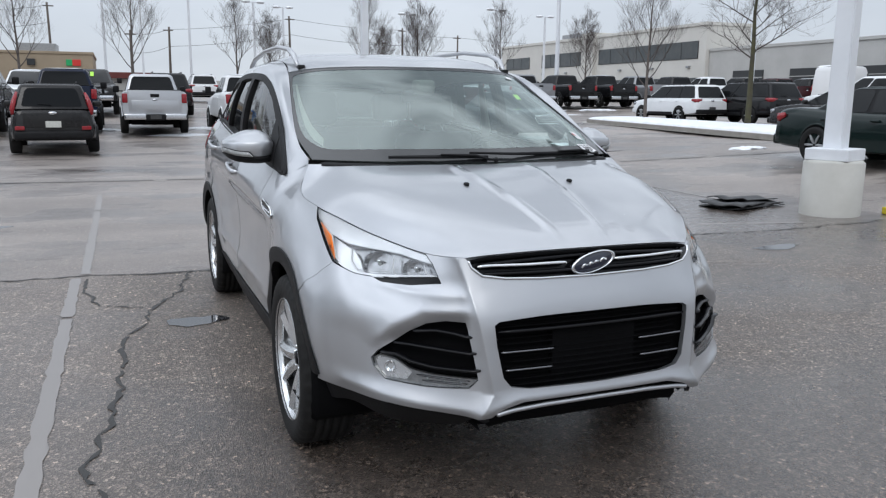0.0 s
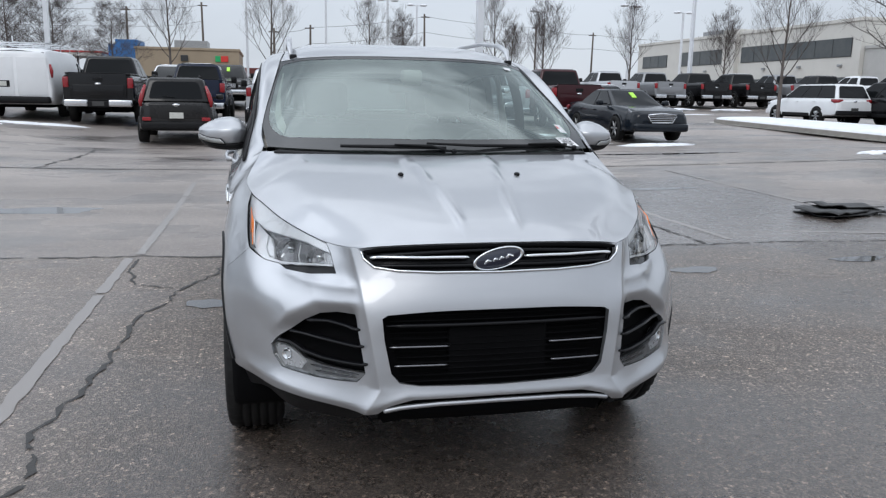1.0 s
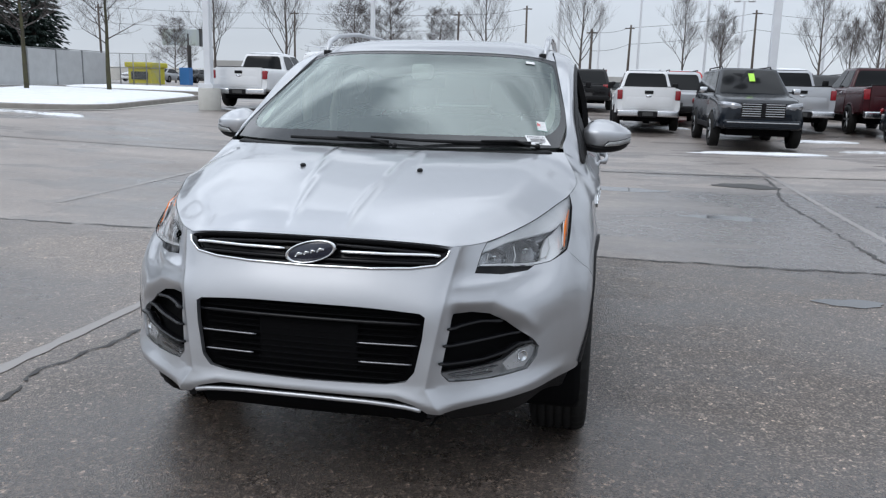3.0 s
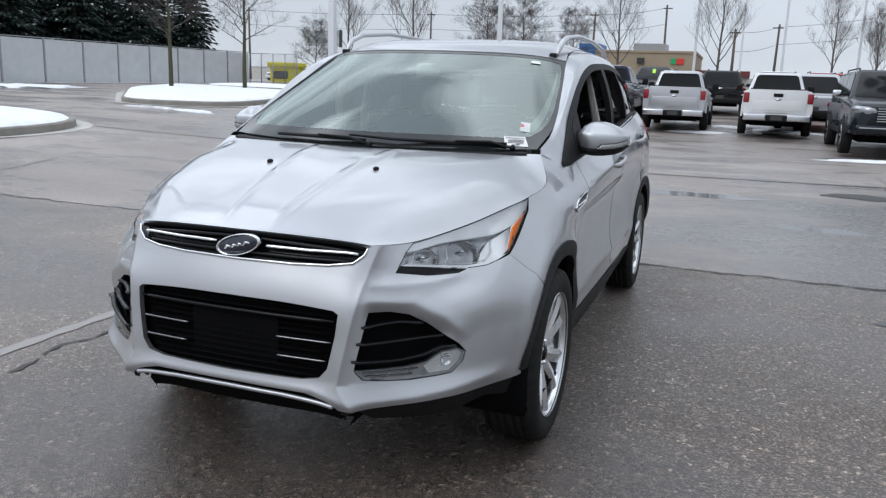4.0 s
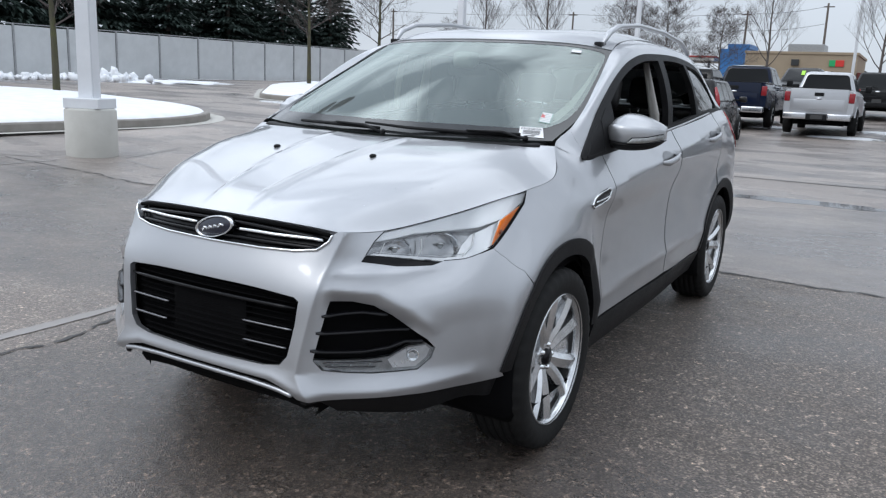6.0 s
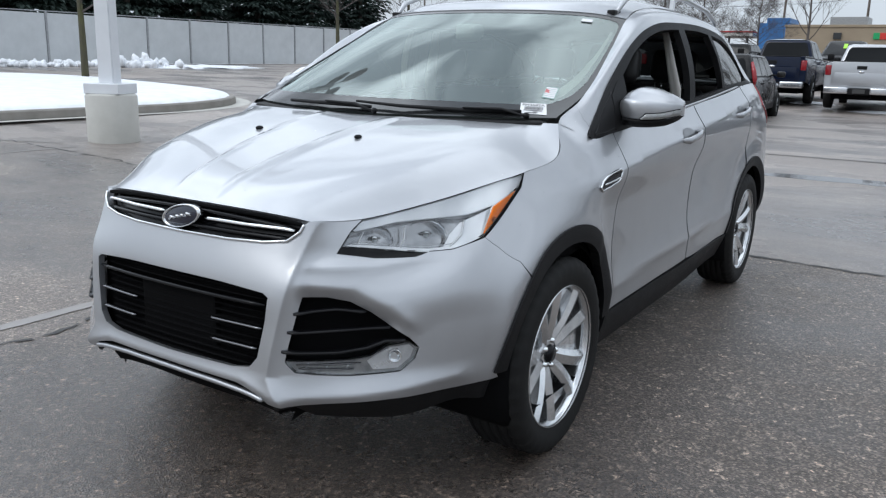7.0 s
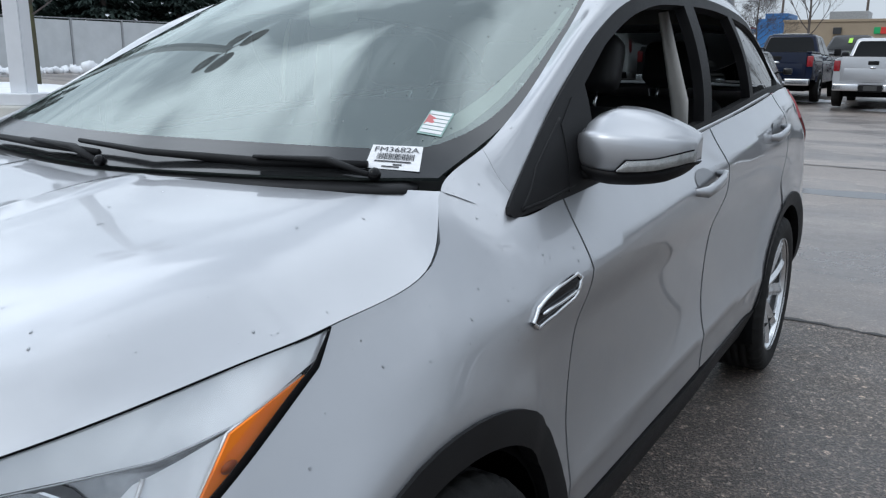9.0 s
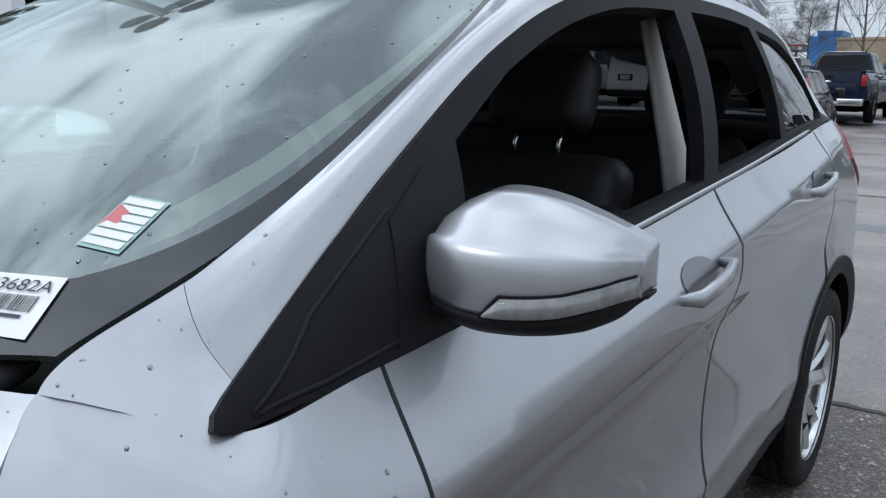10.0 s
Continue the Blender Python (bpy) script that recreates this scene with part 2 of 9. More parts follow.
# ---- surfaces of the silver crossover: x to its left, y to its rear from the front axle ----
class Patch:
    """A smooth sheet through a net of control points; u runs along the first axis, v along the second."""

    def __init__(self, net, mirror0=False, mirror1=False, outward=(0, 0, 1), relief=None):
        g = np.array(net, float)
        flip = np.array([-1.0, 1.0, 1.0])
        first = g[1] * flip if mirror0 else 2 * g[0] - g[1]
        last = g[-2] * flip if mirror1 else 2 * g[-1] - g[-2]
        g = np.concatenate([first[None], g, last[None]])
        g = np.concatenate([2 * g[:, :1] - g[:, 1:2], g, 2 * g[:, -1:] - g[:, -2:-1]], axis=1)
        self.g, self.m, self.n = g, g.shape[0] - 2, g.shape[1] - 2
        self.known = {}
        self.out, self.relief, self.sign = np.array(outward, float), relief, 1.0
        mid = self.normal(np.array([(self.m - 1) / 2.0]), np.array([(self.n - 1) / 2.0]))[0]
        self.sign = 1.0 if mid @ self.out > 0 else -1.0
        uu, vv = np.meshgrid(np.linspace(0, self.m - 1, 12 * self.m), np.linspace(0, self.n - 1, 12 * self.n), indexing="ij")
        self.tab_u, self.tab_v = uu.ravel(), vv.ravel()
        self.tab = self.at(self.tab_u, self.tab_v)

    @staticmethod
    def _w(t):
        return np.stack([-0.5 * t + t * t - 0.5 * t ** 3, 1 - 2.5 * t * t + 1.5 * t ** 3, 0.5 * t + 2 * t * t - 1.5 * t ** 3, -0.5 * t * t + 0.5 * t ** 3], -1)

    def base(self, u, v):
        u, v = np.asarray(u, float), np.asarray(v, float)
        i = np.clip(np.floor(u).astype(int), 0, self.m - 2)
        j = np.clip(np.floor(v).astype(int), 0, self.n - 2)
        wu, wv = self._w(u - i), self._w(v - j)
        p = 0
        for a in range(4):
            for b in range(4):
                p = p + (wu[..., a] * wv[..., b])[..., None] * self.g[i + a, j + b]
        return p

    def base_normal(self, u, v, h=0.01):
        n = np.cross(self.base(u + h, v) - self.base(u - h, v), self.base(u, v + h) - self.base(u, v - h))
        return self.sign * n / np.maximum(np.linalg.norm(n, axis=-1, keepdims=True), 1e-12)

    def at(self, u, v):
        u, v = np.asarray(u, float), np.asarray(v, float)
        p = self.base(u, v)
        if self.relief is not None:
            p = p + self.relief(p)[..., None] * self.base_normal(u, v)
        return p

    def normal(self, u, v, h=0.015):
        n = np.cross(self.at(u + h, v) - self.at(u - h, v), self.at(u, v + h) - self.at(u, v - h))
        return self.sign * n / np.maximum(np.linalg.norm(n, axis=-1, keepdims=True), 1e-12)

    def find(self, p, lo=-1.0, hi=99.0):
        """The (u, v) whose place comes nearest to p; None leaves a coordinate free."""
        key = (tuple(None if c is None else round(float(c), 5) for c in p), lo, hi)
        if key in self.known:
            return self.known[key]
        axes = [k for k in range(3) if p[k] is not None]
        want = np.array([p[k] for k in axes])
        ok = (self.tab_u >= lo) & (self.tab_u <= hi)
        d = np.linalg.norm(self.tab[:, axes] - want, axis=1) + np.where(ok, 0, 1e6)
        k = int(np.argmin(d))
        u, v, s = self.tab_u[k], self.tab_v[k], 0.1
        for _ in range(6):
            du, dv = np.meshgrid(np.linspace(-s, s, 7), np.linspace(-s, s, 7))
            cu = np.clip(u + du.ravel(), max(0, lo), min(self.m - 1, hi))
            cv = np.clip(v + dv.ravel(), 0, self.n - 1)
            k = int(np.argmin(np.linalg.norm(self.at(cu, cv)[:, axes] - want, axis=1)))
            u, v, s = cu[k], cv[k], s * 0.36
        self.known[key] = (float(u), float(v))
        return self.known[key]


def smooth(a, b, x):
    t = np.clip((x - a) / (b - a), 0, 1)
    return t * t * (3 - 2 * t)


def near_line(x, z, pts):
    """The distance in the plane from (x, z) to a line through points, and how far along it that is, 0 to 1."""
    best, where = np.full(np.shape(x), 9.0), np.zeros(np.shape(x))
    n = len(pts) - 1
    for i, ((ax, az), (bx, bz)) in enumerate(zip(pts, pts[1:])):
        dx, dz = bx - ax, bz - az
        t = np.clip(((x - ax) * dx + (z - az) * dz) / (dx * dx + dz * dz), 0, 1)
        d = np.hypot(x - ax - t * dx, z - az - t * dz)
        where = np.where(d < best, (i + t) / n, where)
        best = np.minimum(best, d)
    return best, where


RIDGE = [(0.455, 0.87), (0.43, 0.74), (0.405, 0.58), (0.385, 0.44), (0.43, 0.37)]
BROW = [(0.455, 0.705), (0.57, 0.70), (0.66, 0.65), (0.725, 0.565)]
SHELF = [(0.462, 0.752), (0.60, 0.752), (0.76, 0.772)]
CHIN = [(0.0, 0.42), (0.30, 0.42), (0.42, 0.385), (0.60, 0.40), (0.78, 0.43)]


def cusp(d, reach, soft=0.0025):
    """A fold: one at the line, falling off on both sides with a sharp crest."""
    return np.exp(-(np.sqrt(d * d + soft * soft) - soft) / reach)


def shoulder(y):
    """Height of the fold along the doors."""
    return 0.932 + 0.086 * (y - 0.41)


def body_relief(p):
    x, y, z = np.abs(p[..., 0]), p[..., 1], p[..., 2]
    front = smooth(-0.25, -0.5, y)
    # the twin edges from the upper grille down past the lower one: flush within, falling away outside
    d, _ = near_line(x, z, RIDGE)
    at_line = np.interp(z, [q[1] for q in RIDGE[::-1]], [q[0] for q in RIDGE[::-1]])
    h = front * np.where(x < at_line, 0.012 * cusp(d, 0.055), 0.020 * cusp(d, 0.026) - 0.008)
    h = np.where(x < at_line, h, h * 1.0 + 0.008 * front * smooth(0.0, 0.16, x - at_line))
    # the brow above the fog lamps and the pocket below it
    d, along_ = near_line(x, z, BROW)
    h = h + 0.010 * cusp(d, 0.018, 0.012) * front * smooth(1.02, 0.80, along_)
    pocket = smooth(0.06, 0.0, near_line(x, z, [(0.46, 0.655), (0.56, 0.64), (0.63, 0.59)])[0]) * smooth(0.44, 0.48, x)
    h = h - 0.018 * pocket * front
    # the shelf under the lamps
    d, along_ = near_line(x, z, SHELF)
    h = h + 0.008 * cusp(d, 0.016, 0.007) * front * smooth(1.0, 0.5, along_)
    d, _ = near_line(x, z, [(0.49, 0.79), (0.60, 0.78)])
    h = h - 0.006 * np.exp(-(d / 0.03) ** 2) * front
    # the lower lip turns out
    d, _ = near_line(x, z, CHIN)
    h = h + 0.010 * cusp(d, 0.022, 0.007) * front
    # swollen wheel arches
    for cy in (0.0, 2.69):
        r = np.hypot(y - cy, z - 0.345)
        h = h + 0.016 * np.exp(-((r - 0.45) / 0.07) ** 2) * smooth(-0.46, -0.38, y) * smooth(0.3, 0.5, z)
    # the sharp shoulder line along the doors, and the fold above the sills
    side = smooth(0.10, 0.55, y) * smooth(3.2, 2.8, y)
    d = z - shoulder(y)
    h = h + 0.018 * side * np.where(d > 0, cusp(d, 0.085), 1.6 * cusp(d, 0.075) - 0.6)
    low = 0.475 + 0.02 * np.maximum(y - 0.5, 0)
    h = h + 0.012 * smooth(0.35, 0.6, y) * smooth(2.4, 2.1, y) * np.where(z > low, cusp(z - low, 0.05), cusp(z - low, 0.03))
    return h


def hood_relief(p):
    x, y = np.abs(p[..., 0]), p[..., 1]
    edge = 0.078 + 0.105 * smooth(-0.95, 0.15, y)
    ridge = 0.0050 * np.exp(-((x - edge) / 0.011) ** 2)
    return (0.0095 * smooth(edge + 0.035, edge - 0.004, x) + ridge) * smooth(-0.82, -0.68, y) * smooth(0.06, -0.08, y)


def column(xs, ys, zs):
    return [(x, y, z) for x, y, z in zip(xs, ys, zs)]


SIDE_NET = [
    column([0] * 7, [-0.82, -0.90, -0.908, -0.90, -0.89, -0.855, -0.815], [0.24, 0.36, 0.46, 0.58, 0.70, 0.80, 0.892]),
    column([0.20] * 7, [-0.815, -0.897, -0.903, -0.895, -0.884, -0.848, -0.808], [0.24, 0.36, 0.46, 0.58, 0.70, 0.80, 0.890]),
    column([0.36] * 7, [-0.80, -0.888, -0.888, -0.878, -0.866, -0.825, -0.785], [0.24, 0.36, 0.46, 0.58, 0.69, 0.79, 0.882]),
    column([0.44] * 7, [-0.76, -0.868, -0.866, -0.852, -0.836, -0.80, -0.765], [0.24, 0.36, 0.46, 0.57, 0.68, 0.77, 0.873]),
    column([0.54] * 7, [-0.68, -0.80, -0.79, -0.775, -0.765, -0.725, -0.65], [0.24, 0.36, 0.46, 0.57, 0.68, 0.775, 0.877]),
    column([0.66, 0.68, 0.68, 0.68, 0.68, 0.67, 0.66], [-0.57, -0.69, -0.675, -0.665, -0.65, -0.56, -0.47], [0.24, 0.37, 0.47, 0.58, 0.68, 0.77, 0.917]),
    column([0.73, 0.77, 0.785, 0.79, 0.79, 0.775, 0.74], [-0.42, -0.53, -0.53, -0.52, -0.505, -0.43, -0.27], [0.24, 0.38, 0.48, 0.59, 0.69, 0.80, 0.957]),
    column([0.80, 0.845, 0.858, 0.864, 0.858, 0.818, 0.778], [-0.36, -0.37, -0.365, -0.36, -0.335, -0.26, -0.15], [0.24, 0.38, 0.48, 0.59, 0.70, 0.84, 0.978]),
    column([0.82, 0.865, 0.878, 0.886, 0.880, 0.860, 0.797], [0.0, 0.0, 0.0, 0.0, 0.0, 0.01, 0.05], [0.24, 0.38, 0.50, 0.62, 0.76, 0.905, 1.012]),
    column([0.82, 0.87, 0.878, 0.880, 0.880, 0.868, 0.738], [0.22, 0.22, 0.22, 0.22, 0.22, 0.215, 0.178], [0.24, 0.36, 0.48, 0.64, 0.80, 0.93, 1.112]),
    column([0.82, 0.86, 0.868, 0.866, 0.872, 0.878, 0.815], [0.32, 0.32, 0.32, 0.32, 0.32, 0.31, 0.29], [0.23, 0.34, 0.46, 0.63, 0.80, 0.93, 1.058]),
    column([0.82, 0.86, 0.868, 0.862, 0.868, 0.884, 0.823], [0.48] * 7, [0.22, 0.32, 0.44, 0.62, 0.80, 0.93, 1.066]),
    column([0.82, 0.865, 0.873, 0.858, 0.862, 0.892, 0.828], [1.0] * 7, [0.22, 0.32, 0.44, 0.62, 0.80, 0.95, 1.100]),
    column([0.82, 0.866, 0.873, 0.858, 0.866, 0.895, 0.822], [1.6] * 7, [0.22, 0.32, 0.44, 0.63, 0.82, 0.975, 1.140]),
    column([0.82, 0.868, 0.878, 0.874, 0.876, 0.893, 0.812], [2.15] * 7, [0.24, 0.36, 0.48, 0.64, 0.82, 1.0, 1.175]),
    column([0.83, 0.88, 0.888, 0.892, 0.890, 0.880, 0.79], [2.69] * 7, [0.24, 0.40, 0.52, 0.66, 0.84, 1.03, 1.215]),
    column([0.80, 0.85, 0.868, 0.872, 0.868, 0.845, 0.755], [3.15, 3.16, 3.17, 3.17, 3.16, 3.14, 3.08], [0.26, 0.40, 0.50, 0.64, 0.84, 1.04, 1.22]),
    column([0.66, 0.70, 0.715, 0.715, 0.70, 0.675, 0.62], [3.48, 3.55, 3.57, 3.57, 3.53, 3.44, 3.32], [0.28, 0.40, 0.50, 0.64, 0.84, 1.04, 1.20]),
    column([0.36, 0.38, 0.38, 0.38, 0.37, 0.35, 0.33], [3.56, 3.64, 3.65, 3.64, 3.60, 3.52, 3.42], [0.28, 0.40, 0.50, 0.64, 0.84, 1.04, 1.20]),
    column([0] * 7, [3.58, 3.66, 3.67, 3.66, 3.62, 3.54, 3.45], [0.28, 0.40, 0.50, 0.64, 0.84, 1.04, 1.20]),
]
HOOD_NET = [
    [(0, -0.815, 0.892), (0, -0.70, 0.945), (0, -0.50, 1.005), (0, -0.29, 1.053), (0, -0.16, 1.076), (0, -0.06, 1.092), (0, 0.018, 1.105)],
    [(0.20, -0.808, 0.890), (0.22, -0.695, 0.944), (0.26, -0.50, 1.006), (0.28, -0.29, 1.056), (0.29, -0.16, 1.08), (0.29, -0.05, 1.096), (0.29, 0.038, 1.110)],
    [(0.36, -0.785, 0.882), (0.42, -0.675, 0.922), (0.52, -0.49, 0.985), (0.58, -0.28, 1.037), (0.61, -0.155, 1.060), (0.61, -0.02, 1.083), (0.585, 0.118, 1.112)],
    [(0.44, -0.765, 0.873), (0.54, -0.65, 0.877), (0.66, -0.47, 0.917), (0.74, -0.27, 0.957), (0.778, -0.15, 0.978), (0.797, 0.05, 1.012), (0.738, 0.178, 1.112)],
]
SHIELD_NET = [
    [(0, 0.03, 1.112), (0, 0.28, 1.265), (0, 0.56, 1.415), (0, 0.83, 1.535)],
    [(0.35, 0.065, 1.118), (0.33, 0.32, 1.265), (0.31, 0.60, 1.413), (0.30, 0.87, 1.533)],
    [(0.58, 0.13, 1.123), (0.56, 0.39, 1.258), (0.54, 0.68, 1.40), (0.51, 0.94, 1.523)],
    [(0.716, 0.205, 1.126), (0.733, 0.44, 1.220), (0.692, 0.74, 1.362), (0.642, 1.03, 1.503)],
]
ROOF_NET = [
    [(0, 0.83, 1.540), (0, 1.10, 1.60), (0, 1.6, 1.638), (0, 2.2, 1.632), (0, 2.8, 1.59), (0, 3.15, 1.545)],
    [(0.30, 0.87, 1.538), (0.28, 1.12, 1.598), (0.28, 1.6, 1.636), (0.28, 2.2, 1.63), (0.27, 2.8, 1.588), (0.26, 3.13, 1.543)],
    [(0.51, 0.94, 1.528), (0.48, 1.16, 1.587), (0.48, 1.6, 1.622), (0.47, 2.2, 1.616), (0.46, 2.8, 1.575), (0.44, 3.10, 1.53)],
    [(0.64, 1.03, 1.508), (0.615, 1.22, 1.555), (0.60, 1.6, 1.588), (0.595, 2.2, 1.58), (0.58, 2.8, 1.545), (0.555, 3.05, 1.49)],
]
BACK_NET = [
    [(0, 3.17, 1.535), (0, 3.33, 1.37), (0, 3.45, 1.20)],
    [(0.26, 3.15, 1.533), (0.30, 3.30, 1.37), (0.33, 3.42, 1.20)],
    [(0.44, 3.12, 1.52), (0.49, 3.25, 1.36), (0.53, 3.37, 1.20)],
    [(0.555, 3.06, 1.488), (0.595, 3.19, 1.35), (0.62, 3.32, 1.20)],
]
PILLAR_NET = [
    [(0.788, 0.40, 1.15), (0.765, 0.365, 1.176), (0.739, 0.335, 1.180)],
    [(0.762, 0.56, 1.25), (0.747, 0.535, 1.270), (0.724, 0.51, 1.258)],
    [(0.745, 0.82, 1.398), (0.722, 0.80, 1.414), (0.683, 0.775, 1.386)],
    [(0.736, 1.10, 1.485), (0.70, 1.08, 1.512), (0.640, 1.05, 1.515)],
    [(0.731, 1.44, 1.510), (0.688, 1.42, 1.553), (0.607, 1.40, 1.575)],
    [(0.721, 1.90, 1.513), (0.677, 1.90, 1.558), (0.598, 1.90, 1.586)],
    [(0.708, 2.35, 1.482), (0.662, 2.35, 1.54), (0.592, 2.35, 1.574)],
    [(0.70, 2.65, 1.41), (0.648, 2.68, 1.497), (0.582, 2.75, 1.548)],
    [(0.71, 2.86, 1.29), (0.645, 2.95, 1.42), (0.556, 3.04, 1.490)],
    [(0.755, 3.05, 1.222), (0.70, 3.18, 1.25), (0.62, 3.31, 1.205)],
]


def glass_net():
    belt = [(0.815, 0.26, 1.055), (0.823, 0.48, 1.066), (0.826, 0.82, 1.09), (0.826, 1.1, 1.108), (0.823, 1.44, 1.13), (0.817, 1.9, 1.16), (0.805, 2.35, 1.193), (0.792, 2.65, 1.213), (0.778, 2.86, 1.222), (0.768, 2.98, 1.222)]
    drip = [(0.811, 0.26, 1.066), (0.774, 0.48, 1.203), (0.745, 0.82, 1.398), (0.736, 1.1, 1.485), (0.731, 1.44, 1.51), (0.721, 1.9, 1.513), (0.708, 2.35, 1.482), (0.70, 2.65, 1.41), (0.71, 2.86, 1.29), (0.755, 2.98, 1.228)]
    net = []
    for b, d in zip(belt, drip):
        b, d = np.array(b), np.array(d)
        h = d[2] - b[2]
        net.append([b, b + (d - b) / 3 + (0.05 * h, 0, 0), b + (d - b) * 2 / 3 + (0.05 * h, 0, 0), d])
    return net


SIDE = Patch(SIDE_NET, True, True, (1, 0, 0), body_relief)
HOOD = Patch(HOOD_NET, True, False, (0, 0, 1), hood_relief)
SHIELD = Patch(SHIELD_NET, True, False, (0, -1, 1))
ROOF = Patch(ROOF_NET, True, False, (0, 0, 1))
BACK = Patch(BACK_NET, True, False, (0, 1, 0.3))
PILLAR_FOOT = [tuple(p) for p in SIDE.at(np.array([9.94, 9.47, 9.0]), np.array([5.6, 5.55, 5.5])) - 0.0006 * SIDE.normal(np.array([9.94, 9.47, 9.0]), np.array([5.6, 5.55, 5.5]))]
PILLAR_EDGE = [tuple(p) for p in SIDE.at(np.array([9.94, 9.47, 9.0]), np.array([6.0, 6.0, 6.0]))]
PILLAR = Patch([PILLAR_FOOT, PILLAR_EDGE] + PILLAR_NET, False, False, (1, 0, 1))
GLASS = Patch(glass_net(), False, False, (1, 0, 0))
from mathutils.geometry import delaunay_2d_cdt


def inside(poly, pts):
    """Which of pts lie within a closed outline."""
    x, y = pts[:, 0], pts[:, 1]
    res = np.zeros(len(pts), bool)
    for (ax, ay), (bx, by) in zip(poly, np.roll(poly, -1, axis=0)):
        cross = ((ay > y) != (by > y)) & (x < (bx - ax) * (y - ay) / ((by - ay) if by != ay else 1e-12) + ax)
        res ^= cross
    return res


def closed_line(poly, step):
    out = []
    for a, b in zip(poly, np.roll(poly, -1, axis=0)):
        n = max(1, int(math.ceil(np.linalg.norm(b - a) / step)))
        out += [a + (b - a) * k / n for k in range(n)]
    return np.array(out)


def shrink(poly, d):
    """Moves an outline inwards by d."""
    area = 0.5 * np.sum(poly[:, 0] * np.roll(poly[:, 1], -1) - np.roll(poly[:, 0], -1) * poly[:, 1])
    nxt, prv = np.roll(poly, -1, 0) - poly, poly - np.roll(poly, 1, 0)
    nxt = nxt / np.maximum(np.linalg.norm(nxt, axis=1, keepdims=True), 1e-9)
    prv = prv / np.maximum(np.linalg.norm(prv, axis=1, keepdims=True), 1e-9)
    n = np.stack([-(nxt + prv)[:, 1], (nxt + prv)[:, 0]], 1)
    n = n / np.maximum(np.linalg.norm(n, axis=1, keepdims=True), 0.5) * np.sign(area)
    return poly + n * d


